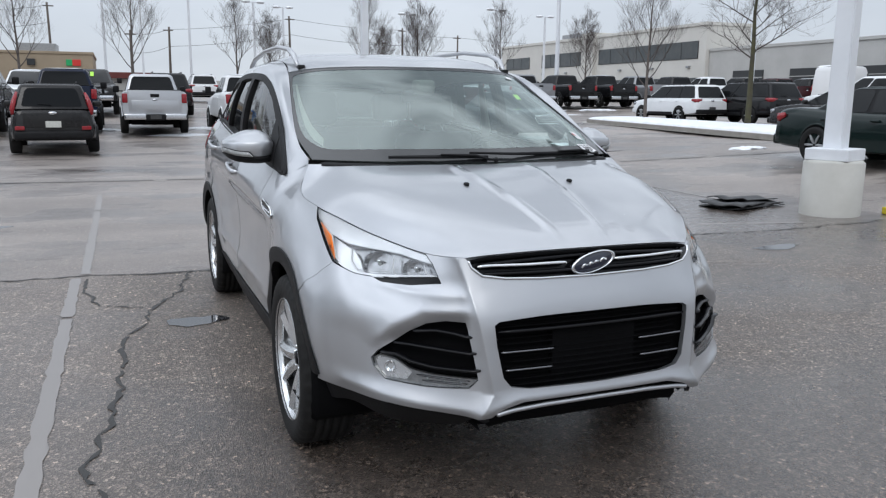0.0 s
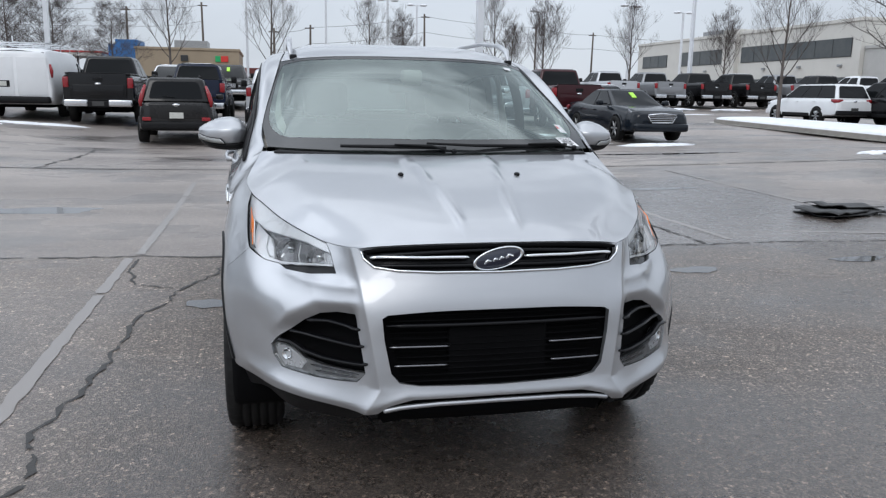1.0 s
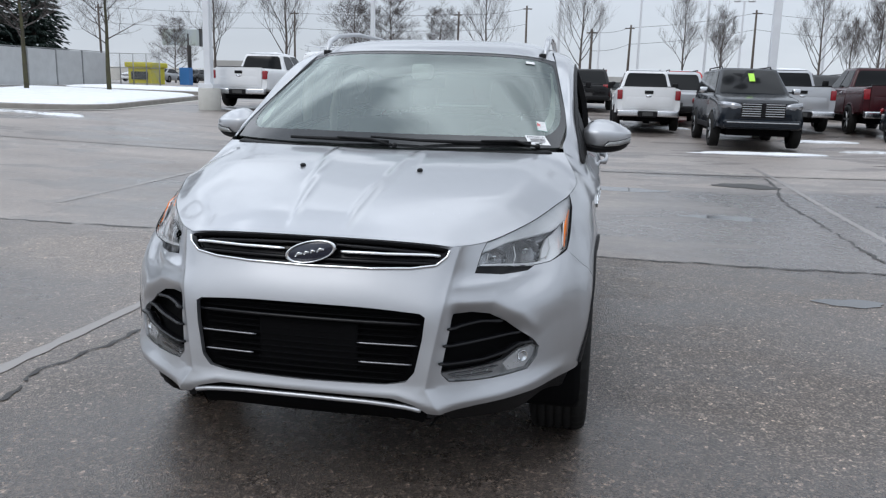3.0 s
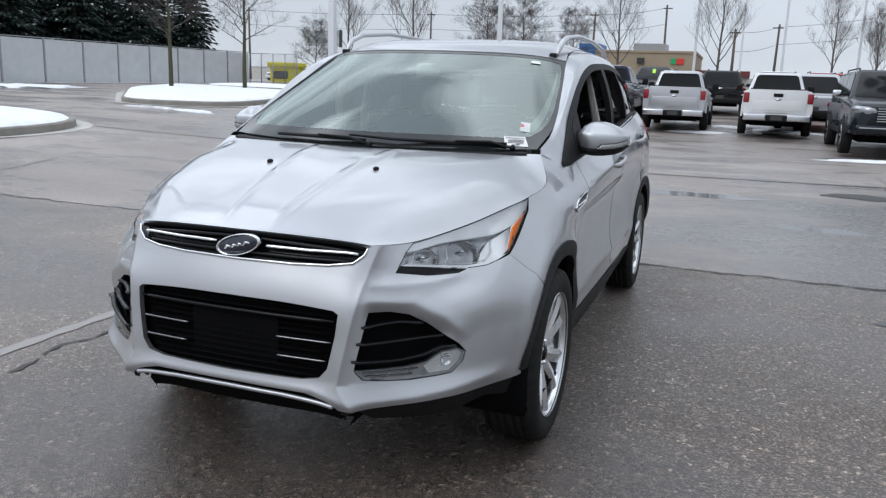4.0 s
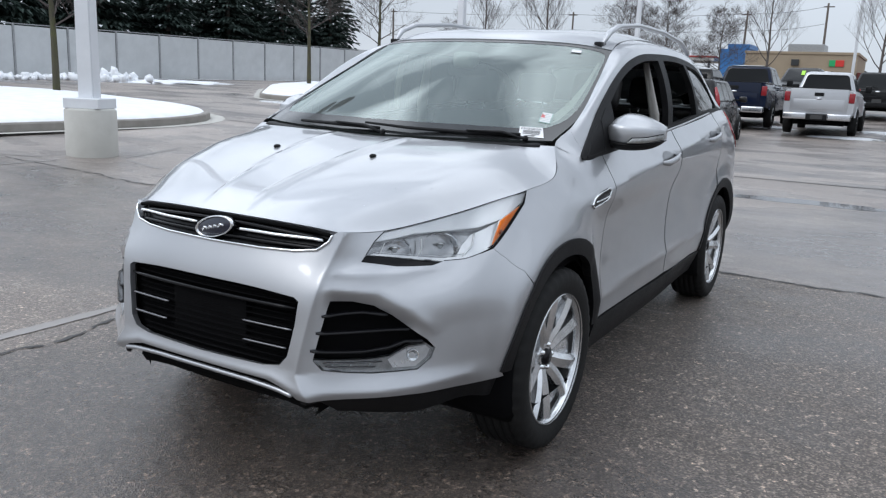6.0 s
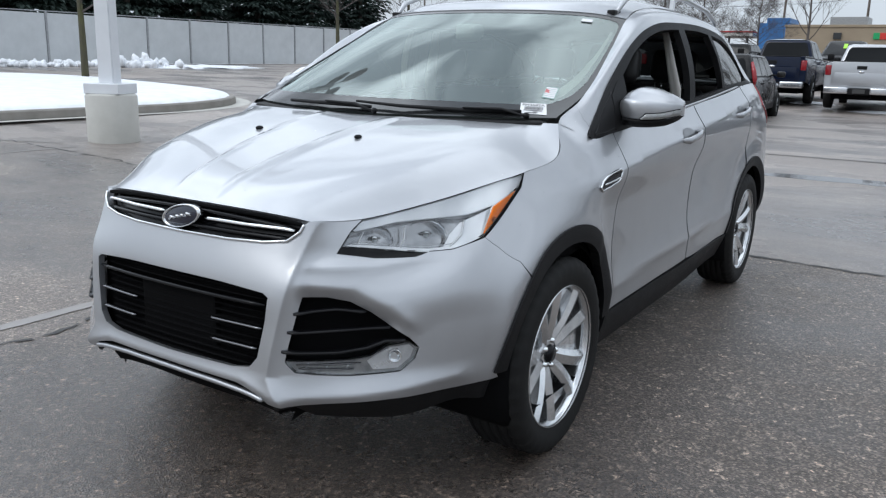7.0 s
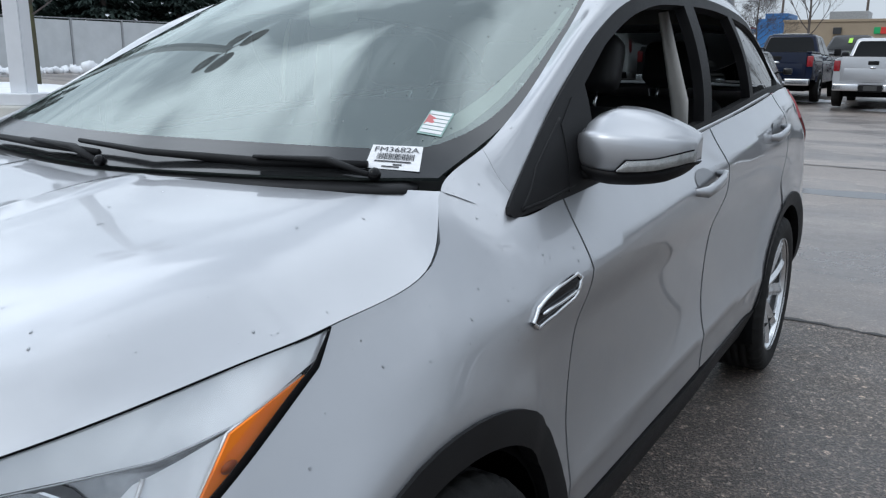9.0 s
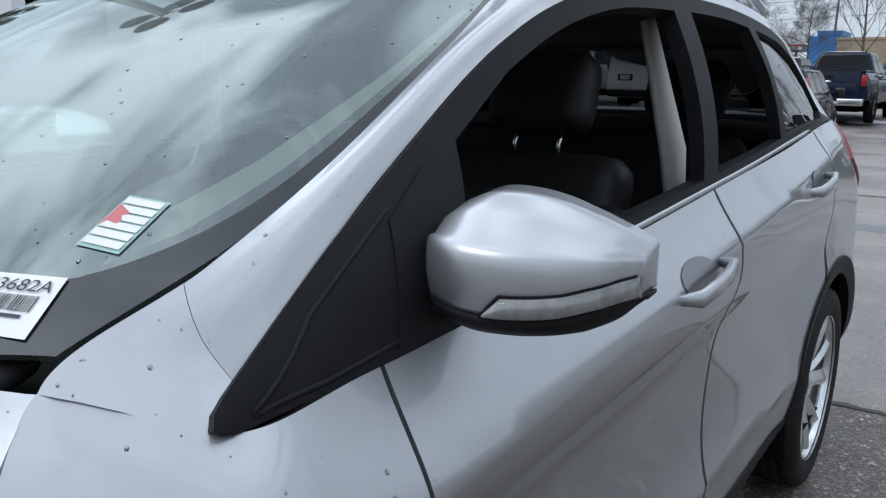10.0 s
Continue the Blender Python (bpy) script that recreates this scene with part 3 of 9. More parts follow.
def sheet(patch, outer, holes=(), step=0.022, off=0.0, depth=0.012, gap=0.0, lo=-1.0, hi=99.0, both=False):
    """Cuts a panel out of a patch along an outline of points and turns its edge inwards. Returns verts, faces, normals."""
    span_u = np.linalg.norm(np.diff(patch.at(np.linspace(0, patch.m - 1, 60), np.full(60, (patch.n - 1) / 2)), axis=0), axis=1).sum() / (patch.m - 1)
    span_v = np.linalg.norm(np.diff(patch.at(np.full(60, (patch.m - 1) / 2), np.linspace(0, patch.n - 1, 60)), axis=0), axis=1).sum() / (patch.n - 1)
    size = np.array([span_u, span_v])
    to_uv = lambda pts: np.array([patch.find(p, lo, hi) for p in pts]) * size
    lines = [closed_line(to_uv(outer), step)] + [closed_line(to_uv(h), step) for h in holes]
    if gap:
        on_axis = lines[0][:, 0] < 1e-3
        moved = shrink(lines[0], gap)
        moved[on_axis, 0] = 0.0
        lines[0] = moved
    lo_uv, hi_uv = lines[0].min(0), lines[0].max(0)
    gx, gy = np.meshgrid(np.arange(lo_uv[0] + step / 2, hi_uv[0], step), np.arange(lo_uv[1] + step / 2, hi_uv[1], step))
    grid = np.stack([gx.ravel(), gy.ravel()], 1)
    keep = inside(lines[0], grid)
    for h in lines[1:]:
        keep &= ~inside(h, grid)
    grid = grid[keep]
    rim_pts = np.concatenate(lines)
    if len(grid):
        far = np.ones(len(grid), bool)
        for k in range(0, len(grid), 2000):
            d = np.linalg.norm(grid[k:k + 2000, None] - rim_pts[None], axis=2).min(1)
            far[k:k + 2000] = d > 0.55 * step
        grid = grid[far]
    if id(patch) in CREASES:
        folds = CREASES[id(patch)] * size
        keep = inside(lines[0], folds)
        for h in lines[1:]:
            keep &= ~inside(h, folds)
        folds = folds[keep]
        if len(folds):
            folds = folds[np.linalg.norm(folds[:, None] - rim_pts[None], axis=2).min(1) > 0.004]
        if len(folds) and len(grid):
            grid = grid[np.linalg.norm(grid[:, None] - folds[None], axis=2).min(1) > 0.5 * step]
        if len(folds):
            grid = np.concatenate([grid, folds])
    edges, start = [], 0
    for ln in lines:
        n = len(ln)
        edges += [(start + i, start + (i + 1) % n) for i in range(n)]
        start += n
    pts = np.concatenate([rim_pts, grid]) if len(grid) else rim_pts
    cv, _, cf, _, _, _ = delaunay_2d_cdt([Vector(p) for p in pts], edges, [], 0, 1e-6)
    cv = np.array([tuple(v) for v in cv])
    tris = np.array([f for f in cf if len(f) == 3])
    mid = cv[tris].mean(1)
    ok = inside(lines[0], mid)
    for h in lines[1:]:
        ok &= ~inside(h, mid)
    tris = tris[ok]
    uv = cv / size
    u, v = np.clip(uv[:, 0], 0, patch.m - 1), np.clip(uv[:, 1], 0, patch.n - 1)
    nor = patch.normal(u, v)
    pos = patch.at(u, v) + off * nor
    a, b, c = (pos[tris[:, k]] for k in range(3))
    wrong = (np.cross(b - a, c - a) * nor[tris[:, 0]]).sum(1) < 0
    tris[wrong] = tris[wrong][:, ::-1]
    verts, norms, faces = [tuple(p) for p in pos], [tuple(n) for n in nor], [tuple(int(i) for i in t) for t in tris]
    if depth:
        count = {}
        for t in faces:
            for i in range(3):
                e = (t[i], t[(i + 1) % 3])
                count[e] = count.get(e, 0) + 1
        for (i, j) in list(count):
            if (j, i) in count:
                continue
            if abs(pos[i][0]) < 1e-3 and abs(pos[j][0]) < 1e-3 and both:
                continue
            s = np.cross(pos[j] - pos[i], nor[i])
            s = s / max(np.linalg.norm(s), 1e-9)
            k = len(verts)
            verts += [tuple(pos[i]), tuple(pos[j]), tuple(pos[j] - depth * nor[j]), tuple(pos[i] - depth * nor[i])]
            norms += [tuple(s)] * 4
            faces.append((k, k + 3, k + 2, k + 1))
    if both:
        k = len(verts)
        verts += [(-x, y, z) for x, y, z in verts]
        norms += [(-x, y, z) for x, y, z in norms]
        faces += [tuple(k + i for i in f[::-1]) for f in faces]
    return verts, faces, norms


SHEETS = {}


def crease_rows():
    """Rows of places hard by each fold of the body, so that the mesh follows it."""
    out = []
    for line, n in ((RIDGE, 16),):
        pts = [np.array(q) for q in line]
        for a, b in zip(pts, pts[1:]):
            d = (b - a) / np.linalg.norm(b - a)
            k = max(2, int(np.linalg.norm(b - a) / 0.011))
            for t in np.linspace(0, 1, k, endpoint=False):
                for e in (-0.003, 0.003):
                    q = a + (b - a) * t + e * np.array([-d[1], d[0]])
                    out.append(SIDE.find(fr(max(0.0, q[0]), q[1]), -1.0, 8.0))
    for y in np.arange(0.30, 3.0, 0.014):
        for e in (-0.003, 0.003):
            out.append(SIDE.find(sd(y, float(shoulder(np.array(y))) + e), 8.0, 17.0))
    return np.array(out)


CREASES = {}


def cut(patch, outer, holes=(), step=0.022, off=0.0, depth=0.012, gap=0.0, lo=-1.0, hi=99.0, both=False):
    """sheet(), remembered, so that the two flanks are worked out once."""
    key = (id(patch), repr(outer), repr(holes), step, off, depth, gap, lo, hi, both)
    if key not in SHEETS:
        SHEETS[key] = sheet(patch, outer, holes, step, off, depth, gap, lo, hi, both)
    return SHEETS[key]


def turned(data):
    v, f, n = data
    return [(-x, y, z) for x, y, z in v], [q[::-1] for q in f], [(-x, y, z) for x, y, z in n]


def put(name, data, mat, parent, label="", mirror=False):
    v, f, n = turned(data) if mirror else data
    return link_mesh(name, v, f, mat, parent, label, n)


def fr(x, z):
    return (x, None, z)


def sd(y, z):
    return (None, y, z)


def arch(cy, r, a0, a1, n=14, cz=0.36):
    return [sd(cy + r * math.cos(math.radians(a0 + (a1 - a0) * k / n)), cz + r * math.sin(math.radians(a0 + (a1 - a0) * k / n))) for k in range(n + 1)]


def on(patch, p, off=0.0, lo=-1.0, hi=99.0):
    u, v = patch.find(p, lo, hi)
    u, v = np.array([u]), np.array([v])
    return Vector(patch.at(u, v)[0] + off * patch.normal(u, v)[0])


def along(patch, pts, off=0.0, n=6):
    """Places on a patch along a line of points, n to a stretch."""
    nose = patch is SIDE and pts[0][0] is not None
    uv = [np.array(patch.find(p, -1.0, 9.0 if nose else 99.0)) for p in pts]
    out = []
    for a, b in zip(uv, uv[1:]):
        out += [a + (b - a) * k / n for k in range(n)]
    out.append(uv[-1])
    uv = np.array(out)
    return [Vector(p) for p in patch.at(uv[:, 0], uv[:, 1]) + off * patch.normal(uv[:, 0], uv[:, 1])]


def flat_bar(pts, w, h, up=(0, 0, 1)):
    """A bar of rounded section along points: w deep along the way out, h high."""
    bm = bmesh.new()
    pts = [Vector(p) for p in pts]
    rings = []
    for i, p in enumerate(pts):
        d = (pts[min(i + 1, len(pts) - 1)] - pts[max(i - 1, 0)]).normalized()
        upv = (Vector(up) - d * d.dot(Vector(up))).normalized()
        out = d.cross(upv)
        taper = 0.55 if i in (0, len(pts) - 1) else 1.0
        rings.append([bm.verts.new(p + out * (w * taper * math.cos(a)) + upv * (h * taper * math.copysign(abs(math.sin(a)) ** 0.6, math.sin(a)))) for a in (2 * math.pi * k / 8 for k in range(8))])
    for r0, r1 in zip(rings, rings[1:]):
        for k in range(8):
            bm.faces.new((r0[k], r0[(k + 1) % 8], r1[(k + 1) % 8], r1[k]))
    bm.faces.new(rings[0])
    bm.faces.new(rings[-1][::-1])
    bmesh.ops.recalc_face_normals(bm, faces=bm.faces)
    return bm


CREASES[id(SIDE)] = crease_rows()

car = empty("crossover")
tagged(car, "silver compact crossover with chrome wheels, wet from rain", "car")

# outlines of the nose
LAMP = [(0.513, -0.719, 0.806), (0.523, -0.69, 0.845), (0.538, -0.655, 0.877), (0.60, -0.56, 0.896), (0.66, -0.47, 0.917), (0.74, -0.27, 0.957), (0.778, -0.15, 0.977), (0.787, -0.19, 0.937), (0.788, -0.30, 0.872), (0.784, -0.395, 0.816), (0.733, -0.486, 0.788), (0.685, -0.537, 0.784), (0.60, -0.63, 0.793)]
STRIP = [(0.505, -0.731, 0.784), (0.513, -0.719, 0.806), (0.60, -0.63, 0.793), (0.685, -0.537, 0.784), (0.66, -0.57, 0.768), (0.58, -0.66, 0.767)]
LOWER = [fr(0, 0.692), fr(0.36, 0.679), fr(0.378, 0.668), fr(0.372, 0.60), fr(0.352, 0.495), fr(0.325, 0.463), fr(0.26, 0.452), fr(0, 0.447)]
UPPER_EDGE = [fr(0.436, 0.868), fr(0.428, 0.845), fr(0.395, 0.818), fr(0.32, 0.808), fr(0, 0.803)]
FOG = [fr(0.457, 0.672), fr(0.51, 0.672), fr(0.562, 0.66), fr(0.61, 0.632), fr(0.655, 0.592), fr(0.70, 0.556), fr(0.718, 0.528), fr(0.712, 0.495), fr(0.686, 0.462), fr(0.582, 0.452), fr(0.455, 0.460), fr(0.43, 0.49), fr(0.443, 0.58)]
LIP = [fr(0, 0.412), fr(0.28, 0.410), fr(0.355, 0.392), fr(0.395, 0.366), fr(0.46, 0.366), fr(0.54, 0.375), fr(0.677, 0.388), (0.776, -0.52, 0.388), (0.846, -0.392, 0.392)]
SEAM = [(0.884, -0.27, 0.685), (0.86, -0.31, 0.735), (0.82, -0.365, 0.785), (0.784, -0.395, 0.816)]

cover = LIP + arch(0.015, 0.435, 172, 132, 6) + SEAM[1:] + LAMP[10:12] + [STRIP[4], STRIP[5], STRIP[0]] + LAMP[:3] + [(0.49, -0.71, 0.874), (0.44, -0.765, 0.873)] + UPPER_EDGE
bumper_cover = put("bumper_cover", cut(SIDE, cover, [LOWER, FOG], 0.013, 0, 0.02, 0.0012, hi=9, both=True), SILVER, car, "silver painted front bumper cover")

fender_line = SEAM + [LAMP[8], LAMP[7], LAMP[6], (0.790, -0.06, 0.992), (0.797, 0.05, 1.012), (0.782, 0.11, 1.043), (0.738, 0.178, 1.112), (0.778, 0.235, 1.085), (0.815, 0.29, 1.058), (0.823, 0.471, 1.065), (None, 0.4655, 0.94), (None, 0.4715, 0.72), sd(0.462, 0.385)] + arch(0.015, 0.435, 3, 128, 14)
door_f = [sd(0.474, 0.385), (None, 0.476, 0.72), (None, 0.470, 0.94), (0.823, 0.476, 1.066), (0.826, 0.82, 1.09), (0.826, 1.1, 1.108), (0.822, 1.507, 1.134), (None, 1.505, 0.9), sd(1.50, 0.386)]
door_r = [sd(1.51, 0.386), (None, 1.513, 0.9), (0.822, 1.515, 1.135), (0.817, 1.9, 1.16), (0.805, 2.35, 1.193), (0.798, 2.52, 1.205), sd(2.55, 1.05), sd(2.50, 0.86)] + arch(2.69, 0.435, 116, 172, 8) + [sd(2.24, 0.386)]
quarter = [sd(2.51, 0.865), sd(2.56, 1.05), (0.797, 2.53, 1.206), (0.79, 2.69, 1.215), (0.755, 3.08, 1.22), (0.66, 3.26, 1.207), (0.70, 3.42, 1.0), (0.78, 3.38, 0.78), (0.84, 3.24, 0.72)] + arch(2.69, 0.435, 52, 112, 8)
rear_cover = [(0.84, 3.245, 0.715), (0.78, 3.385, 0.772), (0.70, 3.54, 0.79), (0, 3.63, 0.80), (0, 3.65, 0.40), (0.66, 3.55, 0.385), (0.84, 3.22, 0.39)] + arch(2.69, 0.435, 10, 50, 6)
tailgate = [(0.655, 3.27, 1.203), (0, 3.45, 1.20), (0, 3.625, 0.805), (0.69, 3.545, 0.795), (0.695, 3.43, 1.0)]

JOIN_U = np.linspace(9.0, 10.0, 25)
JOIN = SIDE.at(JOIN_U, np.full(25, 6.0))
JOIN_N = SIDE.normal(JOIN_U, np.full(25, 5.9)) + np.array([0.15, -0.15, 0.9])
JOIN_N = JOIN_N / np.linalg.norm(JOIN_N, axis=1, keepdims=True)


def melt(data, reach=0.10):
    """Lets a panel's shading run on into its neighbour along the top of the fender, with no lip there."""
    v, f, n = np.array(data[0]), data[1], np.array(data[2])
    d = np.linalg.norm(v[:, None] - JOIN[None], axis=2)
    near, k = d.min(1), d.argmin(1)
    w = np.clip(1 - near / reach, 0, 1)[:, None]
    w = w * w * (3 - 2 * w)
    n = n * (1 - w) + JOIN_N[k] * w
    n = n / np.linalg.norm(n, axis=1, keepdims=True)
    keep = [q for q in f if len(q) == 3 or not all(near[i] < 0.022 for i in q)]
    return [tuple(p) for p in v], keep, [tuple(p) for p in n]


for side in (False, True):
    put("front_fender", melt(cut(SIDE, fender_line, [], 0.018, 0, 0.02, 0.0, lo=5)), SILVER, car, mirror=side)
    put("front_door", cut(SIDE, door_f, [], 0.022, 0, 0.02, 0.0015, lo=9), SILVER, car, mirror=side)
    put("rear_door", cut(SIDE, door_r, [], 0.022, 0, 0.02, 0.0015, lo=11), SILVER, car, mirror=side)
    put("rear_quarter", cut(SIDE, quarter, [], 0.025, 0, 0.02, 0.0015, lo=13), SILVER, car, mirror=side)
put("rear_bumper", cut(SIDE, rear_cover, [], 0.03, 0, 0.02, 0.0015, lo=14, both=True), SILVER, car)
put("tailgate", cut(SIDE, tailgate, [], 0.03, 0, 0.02, 0.0015, lo=15, both=True), SILVER, car)


def uv_frame(patch, u0=0.0, u1=None, v0=0.0, v1=None, n=8):
    u1, v1 = patch.m - 1 if u1 is None else u1, patch.n - 1 if v1 is None else v1
    t = np.linspace(0, 1, n, endpoint=False)
    uv = [(u0 + (u1 - u0) * k, v0) for k in t] + [(u1, v0 + (v1 - v0) * k) for k in t] + [(u1 - (u1 - u0) * k, v1) for k in t] + [(u0, v1 - (v1 - v0) * k) for k in t]
    return [tuple(patch.at(np.array([a]), np.array([b]))[0]) for a, b in uv]


put("hood", cut(HOOD, uv_frame(HOOD, n=16), [], 0.022, 0, 0.02, 0.002, both=True), SILVER, car, "silver hood beaded with rain drops")
put("roof", cut(ROOF, uv_frame(ROOF, n=14), [], 0.03, 0, 0.02, 0.001, both=True), SILVER, car)
shield_line = uv_frame(SHIELD, n=14)
put("windshield", cut(SHIELD, shield_line, [], 0.035, 0.0, 0.005, 0.003, both=True), WINDSHIELD, car, "green-tinted windshield with rain spots").visible_shadow = False
def flow(pts, n=4):
    """Points along a smooth line through pts."""
    k = np.array([pts[0], *pts, pts[-1]], float)
    return [tuple(Patch._w(np.array(t)) @ k[i - 1:i + 3]) for i in range(1, len(k) - 2) for t in np.arange(n) / n] + [tuple(pts[-1])]


band_in = [tuple(SHIELD.at(np.array([max(0.0, a)]), np.array([b]))[0]) for a, b in flow([(0, 0.36), (1.0, 0.34), (1.8, 0.32), (2.40, 0.36), (2.70, 0.60), (2.83, 1.0), (2.875, 1.6), (2.89, 2.3), (2.87, 2.7), (2.75, 2.86), (2.2, 2.90), (1.0, 2.90), (0, 2.90)])]
band = put("ceramic_band", cut(SHIELD, shield_line, [band_in], 0.02, 0.0012, 0.0, 0.003, both=True), CERAMIC, car)
for side in (False, True):
    strip_in = [(2.46, 0.50), (2.62, 0.75), (2.72, 1.2), (2.78, 1.9), (2.80, 2.6), (2.74, 2.6), (2.68, 1.9), (2.54, 1.2), (2.38, 0.75)]
    put("pillar_lining", cut(SHIELD, [tuple(SHIELD.at(np.array([a]), np.array([b]))[0]) for a, b in strip_in], [], 0.03, -0.009, 0.0), CREAM, car, "pale inner lining of the front pillar", side)
put("rear_window", cut(BACK, uv_frame(BACK, 0, 2.7, 0.3, 1.85, 8), [], 0.05, 0.002, 0.005, 0, both=True), DARK_GLASS, car).visible_shadow = False
put("tailgate_frame", cut(BACK, uv_frame(BACK, n=8), [uv_frame(BACK, 0, 2.7, 0.3, 1.85, 8)], 0.04, 0, 0.02, 0, both=True), SILVER, car)
for side in (False, True):
    foot = [(0.93, 0), (1.1, 0), (1.36, 0), (1.52, 0.7), (1.68, 1.3), (1.86, 2), (1.4, 2), (1.1, 2), (0.99, 2), (0.95, 1)]
    rest = [(1.36, 0)] + [(u, 0) for u in np.linspace(1.7, 11, 30)] + [(11, 1)] + [(u, 2) for u in np.linspace(11, 2.0, 30)] + [(1.86, 2), (1.68, 1.3), (1.52, 0.7)]
    spots = lambda uv: [tuple(PILLAR.at(np.array([float(a)]), np.array([float(b)]))[0]) for a, b in uv]
    put("fender_extension", melt(cut(PILLAR, spots(foot), [], 0.018, 0, 0.006, 0.0)), SILVER, car, mirror=side)
    put("fender_bridge", melt(cut(PILLAR, spots([(0.35, 0), (1.0, 0), (1.3, 0), (1.3, 1), (1.3, 2), (1.0, 2), (0.35, 2), (0.35, 1)]), [], 0.018, -0.0012, 0.0, 0.0)), SILVER, car, mirror=side)
    put("body_pillar", cut(PILLAR, spots(rest), [], 0.020, 0, 0.012, 0.0008), SILVER, car, mirror=side)

# side windows
front_open = [sd(0.655, 1.115), sd(0.65, 1.20), sd(0.665, 1.275), sd(0.80, 1.355), sd(1.0, 1.43), sd(1.20, 1.466), sd(1.43, 1.478), sd(1.45, 1.30), sd(1.455, 1.158), sd(1.1, 1.135)]
rear_open = [sd(1.545, 1.165), sd(1.54, 1.30), sd(1.53, 1.482), sd(1.75, 1.485), sd(1.98, 1.477), sd(2.05, 1.36), sd(2.10, 1.205), sd(1.85, 1.185)]
quarter_open = [sd(2.16, 1.21), sd(2.10, 1.36), sd(2.05, 1.475), sd(2.30, 1.458), sd(2.55, 1.405), sd(2.72, 1.33), sd(2.80, 1.262), sd(2.74, 1.236), sd(2.5, 1.228)]
glass_line = [tuple(GLASS.at(np.array([a]), np.array([b]))[0]) for a, b in [(u_, 0.0) for u_ in np.linspace(0.40, 9, 40)] + [(9, 1), (9, 2)] + [(u_, 3.0) for u_ in np.linspace(9, 0.40, 40)] + [(0.25, 3.0), (0.16, 2.95), (0.10, 2.5), (0.07, 1.5), (0.10, 0.5), (0.16, 0.05), (0.25, 0.0)]]
for side in (False, True):
    put("window_frame", cut(GLASS, glass_line, [front_open, rear_open, quarter_open], 0.018, 0.004, 0.03, 0.0), BLACK_TRIM, car, mirror=side)
    if side:
        put("front_side_window", cut(GLASS, front_open, [], 0.05, -0.012, 0.004), SIDE_GLASS, car, mirror=True).visible_shadow = False
        put("rear_side_window", cut(GLASS, rear_open, [], 0.05, -0.012, 0.004), DARK_GLASS, car, mirror=True).visible_shadow = False
    put("quarter_window", cut(GLASS, quarter_open, [], 0.05, -0.008, 0.004), DARK_GLASS, car, mirror=side).visible_shadow = False
    put("centre_pillar", cut(GLASS, [sd(1.465, 1.15), sd(1.458, 1.30), sd(1.447, 1.468), sd(1.517, 1.470), sd(1.527, 1.30), sd(1.535, 1.155)], [], 0.03, 0.003, 0.004), GLOSS_BLACK, car, "gloss black centre pillar", side)
    sgn = -1 if side else 1
    flip = Matrix.Diagonal((sgn, 1, 1, 1))
    bm = flat_bar(along(GLASS, [sd(0.66, 1.083), sd(0.9, 1.099), sd(1.3, 1.126), sd(1.7, 1.152), sd(2.1, 1.181), sd(2.5, 1.208)], 0.002), 0.004, 0.007)
    bm.transform(flip)
    part("belt_moulding", bm, SATIN, car, smooth=True)
    bm = bmesh.new()
    add_tube(bm, along(GLASS, [sd(0.53, 1.075), sd(0.545, 1.16), sd(0.555, 1.245)], -0.001), 0.0035, 6)
    bm.transform(flip)
    part("window_seal", bm, GAP, car, smooth=True)
    for line_ in ([sd(0.315, 1.068), sd(0.40, 1.130), sd(0.47, 1.172), sd(0.535, 1.212)], [sd(0.315, 1.066), sd(0.40, 1.071), sd(0.53, 1.086)]):
        bm = bmesh.new()
        add_tube(bm, along(GLASS, line_, 0.003), 0.0035, 6)
        bm.transform(flip)
        part("panel_rib", bm, BLACK_TRIM, car, smooth=True)

# black lower cladding and arch lips
sill = [sd(0.41, 0.232), sd(0.425, 0.38), sd(1.0, 0.381), sd(1.75, 0.381), sd(2.27, 0.381), sd(2.285, 0.25), sd(1.4, 0.225)]
valance = [fr(0.46, 0.285), fr(0.43, 0.352), fr(0.46, 0.360), fr(0.54, 0.369), fr(0.677, 0.382), (0.776, -0.52, 0.382), (0.846, -0.392, 0.386), (0.82, -0.39, 0.30), (0.76, -0.50, 0.285), fr(0.64, 0.275)]
for side in (False, True):
    put("sill_cladding", cut(SIDE, sill, [], 0.03, 0.006, 0.03, lo=8), BLACK_TRIM, car, "black plastic sill cladding", side)
    put("front_valance", cut(SIDE, valance, [], 0.025, -0.022, 0.02, hi=9), BLACK_TRIM, car, "", side)
    for cy, lo_, hi_, a0, a1 in ((0.015, 5, 12, 2, 173), (2.69, 12, 18, 5, 176)):
        ring = arch(cy, 0.437, a0, a1, 28) + arch(cy, 0.378, a1, a0, 28)
        put("arch_cladding", cut(SIDE, ring, [], 0.018, 0.007, 0.035, lo=lo_, hi=hi_), BLACK_TRIM, car, "black plastic wheel arch lip", side)
put("rear_valance", cut(SIDE, [(0.84, 3.215, 0.384), (0.66, 3.545, 0.38), (0, 3.645, 0.395), (0, 3.58, 0.285), (0.66, 3.48, 0.285), (0.80, 3.2, 0.27)], [], 0.04, -0.004, 0.02, lo=14, both=True), BLACK_TRIM, car)

